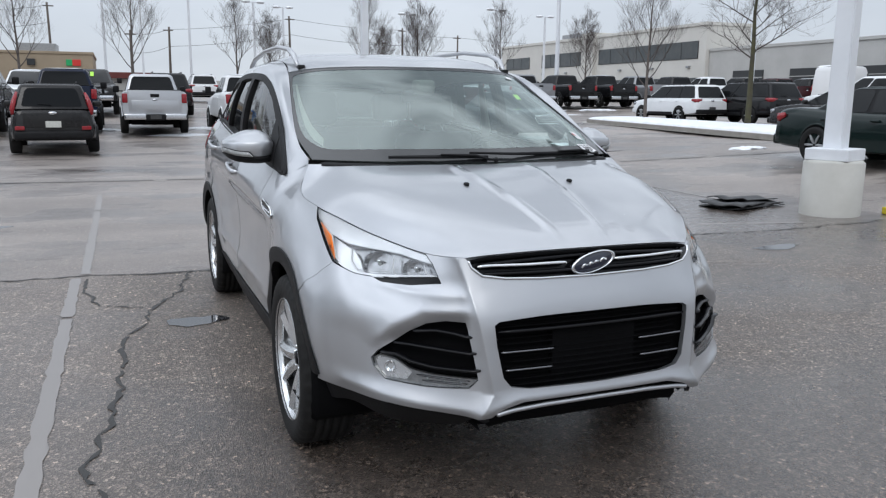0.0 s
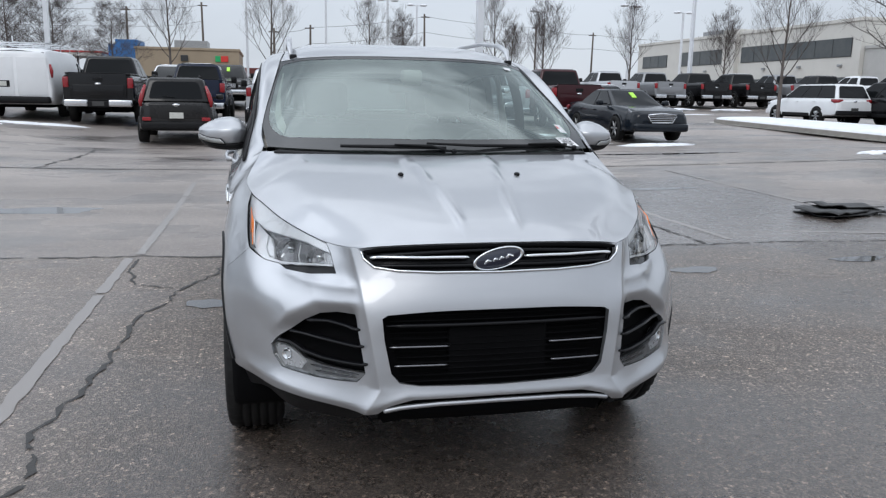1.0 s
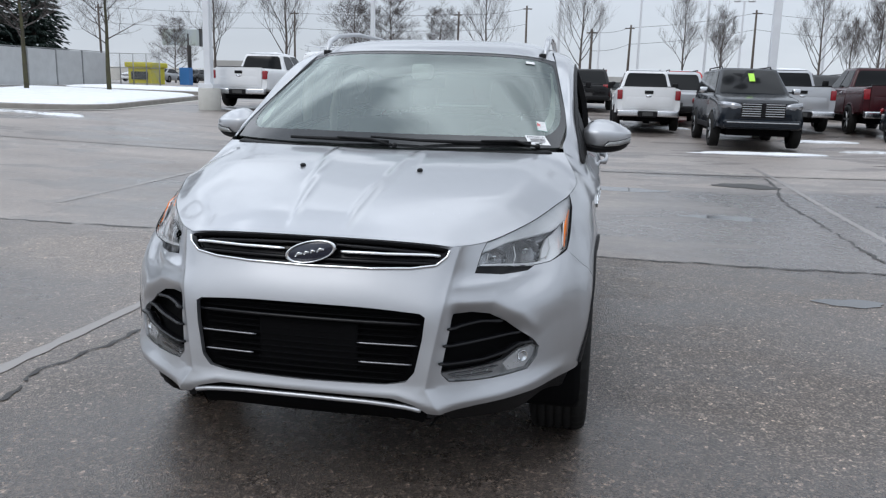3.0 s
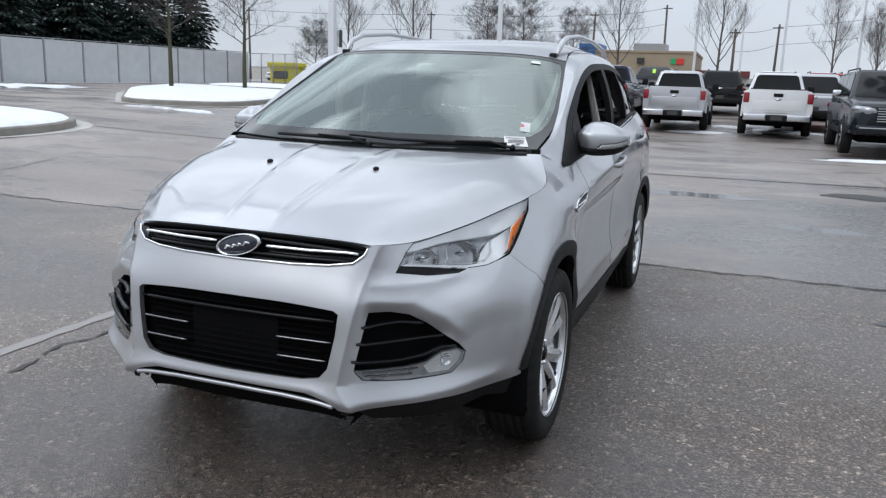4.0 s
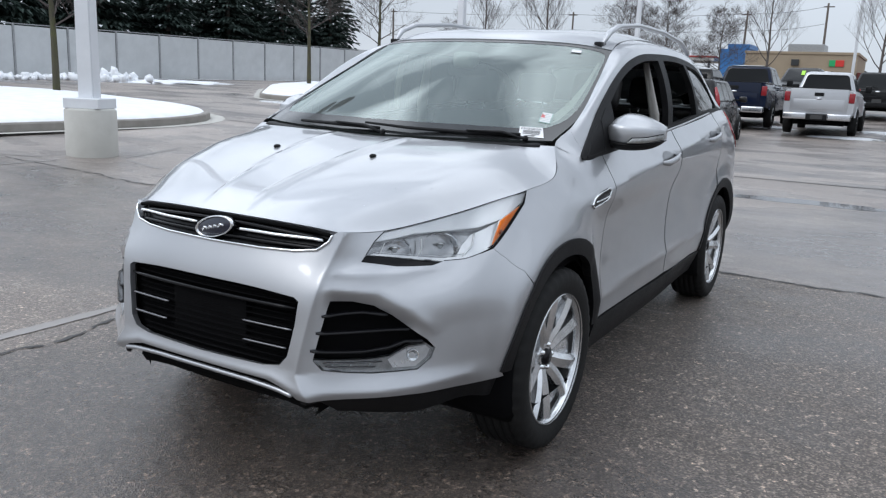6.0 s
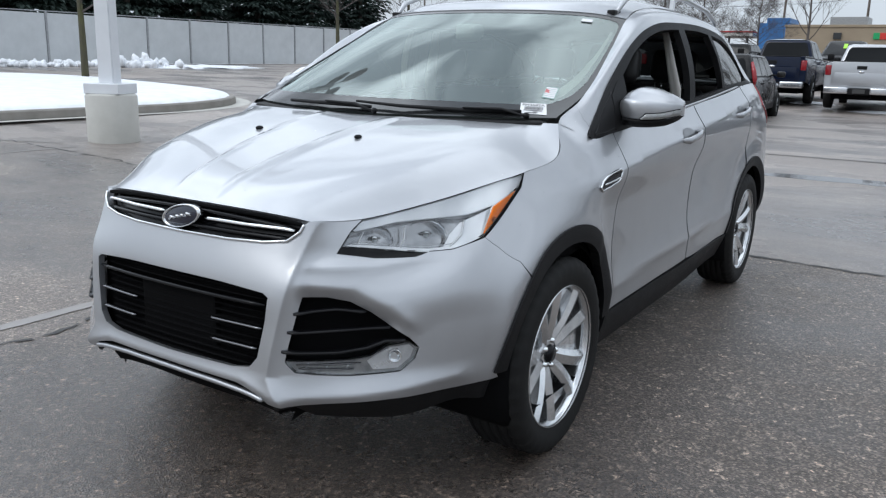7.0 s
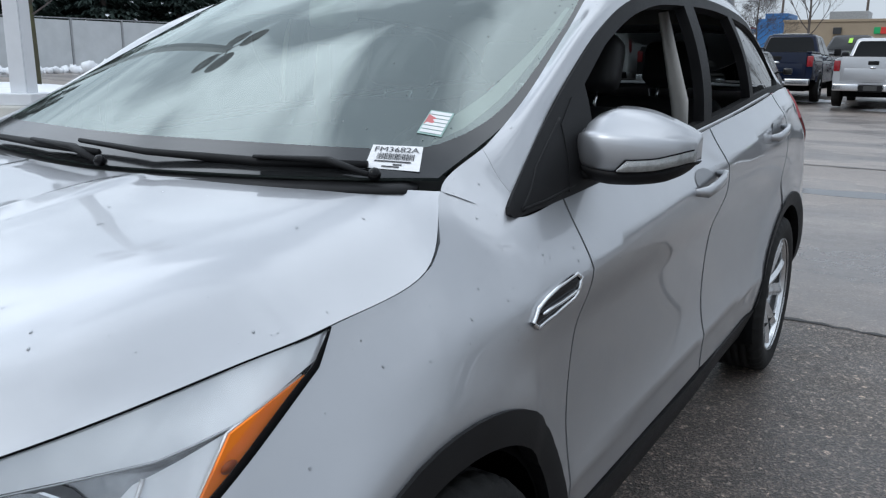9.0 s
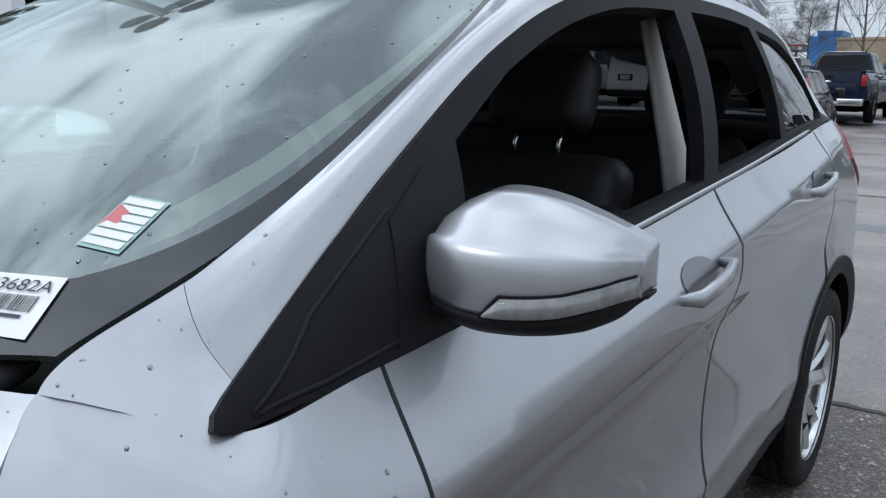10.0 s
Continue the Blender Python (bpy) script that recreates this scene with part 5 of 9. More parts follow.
for sgn in (1, -1):
    m = Matrix.Translation((sgn * 0.930, 0.585, 1.17)) @ Matrix.Diagonal((sgn, 1, 1, 1))
    wide = lambda s: sgn * (0.814 + 0.208 * s)

    def pod(upper):
        bm = bmesh.new()
        rows = []
        for s in list(np.linspace(0, 1, 29)):
            f, b, zt, zc, zs, zb = mirror_at(s)
            d = b - f
            if upper:
                pts = [(b, zs), (b, zt - 0.006), (b - 0.006, zt), (b - 0.35 * d, zt - 0.10 * (zt - zc)), (b - 0.65 * d, zt - 0.40 * (zt - zc)), (f + 0.16 * d, zc + 0.13 * (zt - zc)), (f + 0.075 * d, zc + 0.004), (f + 0.035 * d, zc - 0.001), (f + 0.012 * d, zc - 0.007), (f + 0.004 * d, zc - 0.016), (f, 0.5 * (zc + zs)), (f + 0.005, zs + 0.008), (f + 0.009, zs)]
            else:
                pts = [(b, zb + 0.004), (b, zs - 0.002), (f + 0.008, zs - 0.002), (f + 0.016, 0.5 * (zs + zb)), (f + 0.04 * (d / 0.11), zb + 0.003), (f + 0.5 * d, zb)]
            rows.append([bm.verts.new((wide(s), y, z)) for y, z in pts])
        n = len(rows[0])
        for r0, r1 in zip(rows, rows[1:]):
            for i in range(n):
                bm.faces.new((r0[i], r0[(i + 1) % n], r1[(i + 1) % n], r1[i]))
        for row in (rows[0], rows[-1]):
            c = sum((v.co for v in row), Vector()) / n
            inner = [bm.verts.new(v.co.lerp(c, 0.25) + Vector((sgn * (-0.004 if row is rows[0] else 0.003), 0, 0))) for v in row]
            for i in range(n):
                bm.faces.new((row[i], row[(i + 1) % n], inner[(i + 1) % n], inner[i]))
            bm.faces.new(inner)
        bmesh.ops.recalc_face_normals(bm, faces=bm.faces)
        return bm

    def strip(s0, s1, lo, hi, out, n=14):
        """A band on the front of the mirror, lo to hi above the seam."""
        bm = bmesh.new()
        rows = []
        for s in np.linspace(s0, s1, n):
            f, b, zt, zc, zs, zb = mirror_at(s)
            h = (hi - lo) * min(1.0, 0.15 + (s - s0) / 0.10)
            rows.append([bm.verts.new((wide(s) + sgn * out * max(0.0, (s - 0.85) / 0.15), f + y, z)) for y, z in ((0.012, zs + lo - 0.0005), (-out, zs + lo), (-out - 0.001, zs + lo + 0.5 * h), (-out, zs + lo + h), (0.012, zs + lo + h + 0.0005))])
        for r0, r1 in zip(rows, rows[1:]):
            for i in range(4):
                bm.faces.new((r0[i], r0[i + 1], r1[i + 1], r1[i]))
        bm.faces.new(rows[-1])
        bmesh.ops.recalc_face_normals(bm, faces=bm.faces)
        return bm

    door_mirror = part("door_mirror", pod(True), SILVER, car, "silver door mirror cap with a black base", True)
    part("mirror_base", pod(False), BLACK_TRIM, door_mirror, "black plastic lower half", True)
    part("mirror_foot", flat_bar([Vector((sgn * x, y, z)) for x, y, z in ((0.87, 0.605, 1.104), (0.825, 0.60, 1.106), (0.79, 0.59, 1.112))], 0.045, 0.016), BLACK_TRIM, door_mirror, "", True)
    part("repeater_surround", strip(0.43, 1.0, -0.001, 0.0245, 0.0012), GLOSS_BLACK, door_mirror)
    part("repeater_back", strip(0.45, 1.0, 0.001, 0.0215, 0.0022), varied("repeater_reflector", (0.62, 0.62, 0.61), (0.42, 0.42, 0.41), 90.0, (0.2, 0.4), 0.3), door_mirror)
    part("repeater", strip(0.45, 1.0, 0.001, 0.0215, 0.0040), LAMP_LENS, door_mirror, "clear repeater strip", True)
    bm = bmesh.new()
    add_box(bm, (-0.09, 0.050, -0.045), (0.03, 0.0635, 0.035), 0.006, m)
    part("mirror_glass", bm, CHROME, door_mirror)
    sail = cut(GLASS, [sd(0.50, 1.075), sd(0.53, 1.20), sd(0.60, 1.25), sd(0.645, 1.25), sd(0.64, 1.09)], [], 0.03, 0.006, 0.01)
    put("mirror_sail", sail, BLACK_TRIM, door_mirror, "", sgn < 0)

# handles
for sgn in (1, -1):
    for y0, z0, x0 in ((1.255, 1.008, 0.892), (2.30, 1.072, 0.884)):
        y1 = y0
        c = on(SIDE, sd(y1, z0), 0.0)
        handle = part("door_handle", flat_bar([Vector((sgn * (c.x - 0.004), c.y - 0.112, c.z - 0.012)), Vector((sgn * (c.x + 0.026), c.y - 0.085, c.z - 0.010)), Vector((sgn * (c.x + 0.034), c.y - 0.03, c.z)), Vector((sgn * (c.x + 0.034), c.y + 0.035, c.z + 0.008)), Vector((sgn * (c.x + 0.026), c.y + 0.09, c.z + 0.014)), Vector((sgn * (c.x - 0.004), c.y + 0.112, c.z + 0.014))], 0.009, 0.016), SILVER, car, "silver pull handle", True)
        # a flat darker disc: the shade of the hollow is put in its colour
        cup = cut(SIDE, [sd(y1 - 0.085 + 0.17 * 0.5 * (1 + math.cos(a)) , z0 + 0.006 + 0.032 * math.sin(a)) for a in np.linspace(0, 2 * math.pi, 14, endpoint=False)], [], 0.012, 0.0015, 0.0, lo=8)
        put("handle_cup", cup, varied("cup_shade", (0.20, 0.205, 0.215), (0.26, 0.265, 0.275), 20.0, (0.3, 0.4), 0.6), handle, "", sgn < 0)

# roof rails and tail lamps
for sgn in (1, -1):
    line = [(0.585, 1.04, 1.53), (0.592, 1.12, 1.595), (0.590, 1.25, 1.632), (0.578, 1.6, 1.662), (0.57, 2.1, 1.662), (0.56, 2.55, 1.635), (0.548, 2.8, 1.59), (0.54, 2.88, 1.545)]
    part("roof_rail", flat_bar([Vector((sgn * x, y, z)) for x, y, z in line], 0.016, 0.012), SILVER, car, "silver roof rail", True)
    part("rail_foot", box((sgn * 0.575 - 0.018, 1.005, 1.512), (sgn * 0.575 + 0.018, 1.085, 1.545), 0.008), BLACK_TRIM, car)
    tail = cut(SIDE, [(0.80, 2.99, 1.07), (0.755, 3.08, 1.20), (0.70, 3.2, 1.19), (0.685, 3.40, 1.02), (0.76, 3.34, 0.95), (0.82, 3.2, 0.96)], [], 0.03, 0.008, 0.02, lo=13)
    put("tail_lamp", tail, RED_LENS, car, "red tail lamp", sgn < 0)


# wheels
def spoke(a, lean, m):
    """One faceted blade of a split spoke, from the hub to the rim."""
    bm = bmesh.new()
    rows = []
    for t in np.linspace(0, 1, 9):
        r = 0.050 + 0.187 * t
        ang = a + lean * (0.22 + 0.06 * t * t)
        half = 0.0235 + 0.004 * (1 - t) ** 2 + 0.009 * t * t
        x = 0.028 - 0.026 * (1 - t) ** 2 + 0.008 * t
        c, s = math.cos(ang), math.sin(ang)
        row = []
        for off, dx in ((-half, -0.045), (-half, -0.008), (lean * half * 0.25, 0.004), (half, -0.008), (half, -0.045)):
            row.append(bm.verts.new(m @ Vector((x + dx, r * c - off * s, r * s + off * c))))
        rows.append(row)
    for r0, r1 in zip(rows, rows[1:]):
        for k in range(4):
            bm.faces.new((r0[k], r0[k + 1], r1[k + 1], r1[k]))
    bmesh.ops.recalc_face_normals(bm, faces=bm.faces)
    return bm


def web(a0, a1, m):
    """The recessed floor between two pairs of spokes."""
    bm = bmesh.new()
    rows = []
    for t in np.linspace(0, 1, 6):
        r = 0.095 + 0.141 * t
        rows.append([bm.verts.new(m @ Vector((-0.018 + 0.030 * t * t - 0.010 * math.sin(math.pi * k / 4), r * math.cos(a0 + (a1 - a0) * k / 4), r * math.sin(a0 + (a1 - a0) * k / 4)))) for k in range(5)])
    for r0, r1 in zip(rows, rows[1:]):
        for k in range(4):
            bm.faces.new((r0[k], r0[k + 1], r1[k + 1], r1[k]))
    bmesh.ops.recalc_face_normals(bm, faces=bm.faces)
    return bm


ALLOY = varied("bright_alloy", (0.80, 0.81, 0.82), (0.68, 0.69, 0.70), 18.0, (0.16, 0.28), 0.9)
# the shade inside the rim, put into the barrel's colour
BARREL = varied("shaded_barrel", (0.05, 0.05, 0.052), (0.09, 0.088, 0.085), 12.0, (0.35, 0.5), 0.8)
DISC = varied("brake_disc", (0.25, 0.24, 0.23), (0.16, 0.14, 0.13), 25.0, (0.35, 0.5), 1.0)
I4 = Matrix.Identity(4)


def build_wheel():
    wheel = empty("wheel")
    bm = bmesh.new()
    prof = [(0.243, 0.095), (0.262, 0.104), (0.292, 0.110), (0.318, 0.106), (0.334, 0.096), (0.3405, 0.080)]
    for x in (0.078, 0.046, 0.014, -0.018, -0.05):
        prof += [(0.342, x), (0.342, x - 0.022), (0.334, x - 0.024), (0.334, x - 0.030)]
    prof += [(0.342, -0.082), (0.334, -0.098), (0.30, -0.11), (0.25, -0.10)]
    rings = add_lathe(bm, prof, 120, I4)
    for ring in rings[3:8]:
        for k, q_ in enumerate(ring):
            if k % 3 == 0:
                q_.co.y *= 0.982
                q_.co.z *= 0.982
    tyre = part("tyre", bm, RUBBER, wheel, "black rubber tyre with tread grooves", True)
    bm = bmesh.new()
    add_lathe(bm, [(0.246, 0.102), (0.2475, 0.094), (0.240, 0.088), (0.234, 0.072), (0.238, 0.060), (0.245, 0.080)], 64, I4, True)
    rim = part("rim", bm, ALLOY, wheel, "bright alloy rim", True)
    bm = bmesh.new()
    add_lathe(bm, [(0.236, 0.070), (0.226, 0.0), (0.222, -0.09), (0.10, -0.092)], 48, I4)
    part("barrel", bm, BARREL, rim, "inner barrel in a darker, shaded tone", True)
    for k in range(5):
        for lean in (-1, 1):
            part("spoke", spoke(2 * math.pi * k / 5 + 0.3, lean, Matrix.Translation((0.048, 0, 0))), ALLOY, rim)
        mid_ = 2 * math.pi * k / 5 + 0.3
        part("web", web(mid_ + 0.30, mid_ + 2 * math.pi / 5 - 0.30, Matrix.Translation((0.048, 0, 0))), ALLOY, rim)
    bm = bmesh.new()
    add_lathe(bm, [(0.001, 0.068), (0.026, 0.066), (0.030, 0.058), (0.032, 0.052)], 28, I4)
    part("hub_cap", bm, GLOSS_BLACK, rim, "dark hub cap", True)
    bm = bmesh.new()
    add_lathe(bm, [(0.03, 0.05), (0.062, 0.05), (0.070, 0.040), (0.072, 0.0)], 28, I4)
    part("hub", bm, ALLOY, rim, "", True)
    for k in range(5):
        a = 2 * math.pi * (k + 0.5) / 5 + 0.3
        bm = bmesh.new()
        add_lathe(bm, [(0.001, 0.064), (0.008, 0.062), (0.010, 0.045)], 8, Matrix.Translation((0, 0.047 * math.cos(a), 0.047 * math.sin(a))))
        part("lug_nut", bm, CHROME, rim, "", True)
    bm = bmesh.new()
    add_lathe(bm, [(0.07, 0.0), (0.15, 0.0), (0.152, -0.012), (0.15, -0.024), (0.07, -0.024)], 40, I4)
    part("brake_disc", bm, DISC, wheel, "", True)
    part("caliper", box((-0.05, 0.07, 0.02), (0.015, 0.16, 0.13), 0.02), DISC, wheel)
    return wheel


wheel = build_wheel()
wheel.parent = car
spots = [pose(0.782, 0.0, 0.342, 20, 0, 0), pose(0.782, 2.69, 0.342, 62, 0, 0), pose(-0.782, 0.0, 0.342, 40, 0, 180), pose(-0.782, 2.69, 0.342, 10, 0, 180)]
wheel.matrix_basis = spots[0]
for s in spots[1:]:
    copy_thing(wheel, s).parent = car

# cabin
part("dashboard", flat_bar([(-0.70, 0.45, 0.98), (-0.4, 0.42, 1.03), (0, 0.40, 1.04), (0.4, 0.42, 1.03), (0.70, 0.45, 0.98)], 0.26, 0.075), SEAT_DARK, car, "dark dashboard", True)
part("firewall", box((-0.72, 0.20, 0.30), (0.72, 0.30, 1.0)), GAP, car)
part("cabin_floor", box((-0.76, 0.25, 0.30), (0.76, 3.3, 0.36)), GAP, car)
part("cargo_cover", box((-0.70, 2.62, 1.02), (0.70, 3.3, 1.04), 0.005), SEAT_DARK, car)
bm = bmesh.new()
ring = [Vector((0.38 + 0.185 * math.cos(a), 0.70 + 0.07 * math.sin(a), 1.00 + 0.175 * math.sin(a))) for a in np.linspace(0, 2 * math.pi, 25)]
add_tube(bm, ring, 0.014, 8, False)
sw = part("steering_wheel", bm, SEAT_DARK, car, "black steering wheel", True)
part("wheel_hub", box((0.30, 0.66, 0.93), (0.46, 0.74, 1.03), 0.03), SEAT_DARK, sw)
for a in (0.1, math.pi - 0.1, -math.pi / 2):
    part("wheel_spoke", tube([(0.38, 0.70, 0.98), (0.38 + 0.18 * math.cos(a), 0.70 + 0.07 * math.sin(a), 1.0 + 0.17 * math.sin(a))], 0.014, 6), SATIN, sw, "", True)


def seat(x, y, wide=0.50):
    """A car seat: cushion, reclined back, headrest on two posts."""
    s = empty("seat")
    s.parent = car
    part("cushion", box((x - wide / 2, y - 0.30, 0.50), (x + wide / 2, y + 0.22, 0.68), 0.06, segs=3), SEAT_DARK, s, "", True)
    lean = Matrix.Translation((x, y + 0.20, 0.62)) @ Euler((radians(-17), 0, 0)).to_matrix().to_4x4()
    part("backrest", box((-wide / 2, -0.07, 0), (wide / 2, 0.07, 0.58), 0.06, lean, 3), SEAT_DARK, s, "", True)
    for sx in ((-1, 1) if wide < 0.7 else ()):
        part("bolster", box((sx * wide / 2 - 0.05, -0.12, 0.05), (sx * wide / 2 + 0.05, 0.02, 0.46), 0.045, lean, 3), SEAT_DARK, s, "", True)
    for hx in ((0.0,) if wide < 0.7 else (-0.4, 0.4)):
        part("headrest", box((hx - 0.13, -0.07, 0.63), (hx + 0.13, 0.05, 0.82), 0.05, lean, 3), SEAT_DARK, s, "", True)
        for sx in (-0.06, 0.06):
            part("headrest_post", tube([lean @ Vector((hx + sx, 0, 0.56)), lean @ Vector((hx + sx, 0, 0.66))], 0.006, 6), CHROME, s, "", True)
    return s


seat(0.37, 1.22)
seat(-0.37, 1.22)
seat(0.0, 2.15, 1.24)
for sgn in (-1, 1):
    part("centre_pillar_trim", flat_bar([(sgn * 0.735, 1.60, 0.95), (sgn * 0.72, 1.56, 1.20), (sgn * 0.66, 1.52, 1.47)], 0.05, 0.02, (1, 0, 0)), CREAM, car, "pale centre pillar trim", True)
    part("door_lining", box((sgn * 0.755 - 0.03, 0.50, 0.45), (sgn * 0.755 + 0.03, 2.45, 1.07), 0.03), SEAT_DARK, car)
part("rear_view_mirror", box((-0.11, 0.80, 1.36), (0.11, 0.83, 1.42), 0.015), SEAT_DARK, car, "", True)
part("sensor_cover", box((-0.05, 0.74, 1.40), (0.05, 0.84, 1.475), 0.02), CREAM, car, "", True)


# stickers behind the windshield: a stock label with its bars, and a small inspection card
def card(name, corners, mat, off, parent, label=""):
    """A thin card lying on the inner face of the glass: corners as places, top edge first."""
    q = [on(SHIELD, c, off) for c in corners]
    bm = bmesh.new()
    n = 6
    rows = [[bm.verts.new(q[0].lerp(q[1], i / n).lerp(q[3].lerp(q[2], i / n), j / n)) for i in range(n + 1)] for j in range(n + 1)]
    for j in range(n):
        for i in range(n):
            bm.faces.new((rows[j][i], rows[j][i + 1], rows[j + 1][i + 1], rows[j + 1][i]))
    return part(name, bm, mat, parent, label), q


LABEL = [(0.568, 0.219, 1.171), (0.649, 0.258, 1.169), (0.680, 0.200, 1.135), (0.591, 0.163, 1.138)]
stock, q = card("stock_label", LABEL, PAPER, 0.0032, car, "white stock label with a black barcode")


def on_card(q, u, v, lift=0.0012):
    n = (q[1] - q[0]).cross(q[3] - q[0]).normalized()
    n = n if n.y < 0 else -n
    return q[0].lerp(q[1], u).lerp(q[3].lerp(q[2], u), v) + n * lift


def bar_on(q, u0, v0, u1, v1, mat, parent, name="bar"):
    bm = bmesh.new()
    bm.faces.new([bm.verts.new(on_card(q, u, v)) for u, v in ((u0, v0), (u1, v0), (u1, v1), (u0, v1))])
    return part(name, bm, mat, parent)


rnd = random.Random(4)
u = 0.16
while u < 0.86:
    w_ = rnd.choice((0.008, 0.012, 0.018))
    bar_on(q, u, 0.36, min(u + w_, 0.88), 0.62, INK, stock, "barcode_line")
    u += w_ + rnd.choice((0.008, 0.012))
for v0, u0, u1 in ((0.67, 0.14, 0.82), (0.79, 0.50, 0.66), (0.88, 0.30, 0.62)):
    bar_on(q, u0, v0, u1, v0 + 0.055, INK, stock, "text_bar")
text = bpy.data.curves.new("stock_text", "FONT")
text.body = "FM3682A"
text.size = 0.0205
text.align_x = "CENTER"
tmp = new("stock_text", text)
me = bpy.data.meshes.new_from_object(tmp)
bpy.data.objects.remove(tmp)
me.materials.append(INK)
ax, ay = (q[1] - q[0]).normalized(), (q[0] - q[3]).normalized()
az = ax.cross(ay).normalized()
ay = az.cross(ax)
o = on_card(q, 0.5, 0.30, 0.0016)
tx = new("stock_text", me)
tx.parent = stock
tx.matrix_basis = Matrix((ax, ay, az)).transposed().to_4x4()
tx.matrix_basis.translation = o
CARD = [(0.602, 0.353, 1.228), (0.643, 0.371, 1.222), (0.659, 0.301, 1.185), (0.616, 0.285, 1.191)]
insp, q = card("inspection_card", CARD, INK_GREEN, 0.0016, car, "small pale card with red and green lines")
for k in range(6):
    bar_on(q, 0.06, 0.05 + 0.155 * k, 0.94, 0.17 + 0.155 * k, PAPER, insp, "text_bar")
bar_on(q, 0.05, 0.20, 0.42, 0.62, INK_RED, insp, "red_field")
card("corner_card", [(0.50, 0.88, 1.490), (0.54, 0.90, 1.487), (0.545, 0.875, 1.474), (0.505, 0.855, 1.477)], PAPER, 0.0045, car, "tiny pale corner sticker")

# rain drops on the paint
DROP = clear_glass("water_drop", (0.92, 0.94, 0.95))
rnd = random.Random(12)
bm = bmesh.new()
for patch, count, lo_u, hi_u, lo_v, hi_v in ((HOOD, 60, 0.0, 2.95, 0.5, 5.9), (SIDE, 60, 7.0, 13.0, 4.6, 5.95), (PILLAR, 40, 0.8, 6.0, 0.1, 1.9), (SHIELD, 110, 1.2, 2.98, 0.2, 2.9)):
    for _ in range(count):
        uu, vv = np.array([rnd.uniform(lo_u, hi_u)]), np.array([rnd.uniform(lo_v, hi_v)])
        c, n = Vector(patch.at(uu, vv)[0]), Vector(patch.normal(uu, vv)[0])
        r = rnd.choice((0.001, 0.0012, 0.0016, 0.0024))
        mtx = Matrix.Translation(c) @ n.to_track_quat("Z", "Y").to_matrix().to_4x4() @ Matrix.Diagonal((r, r * rnd.uniform(1.0, 1.5), r * 0.45, 1))
        bmesh.ops.create_icosphere(bm, subdivisions=1, radius=1.0, matrix=mtx)
drops = part("rain_drop", bm, DROP, car, "scattered rain drops on paint and glass", True)
tagged(drops, kind="stuff")


# ---- the car park ----
def land(x, y):
    """Height of the ground: flat round the car, rising slowly outwards."""
    q = max(0.0, math.hypot(x, y - 1.3) - 5.0)
    q = q * q / (q + 4.0)
    ease = lambda a, b, s: (lambda k: k * k * (3 - 2 * k))(min(1.0, max(0.0, (s - a) / (b - a))))
    dip = 0.28 * ease(-11.0, -3.0, x) * ease(9.0, 18.0, y) * ease(42.0, 31.0, y)
    return 1.25 * (1 - math.exp(-q / 27.0)) - dip


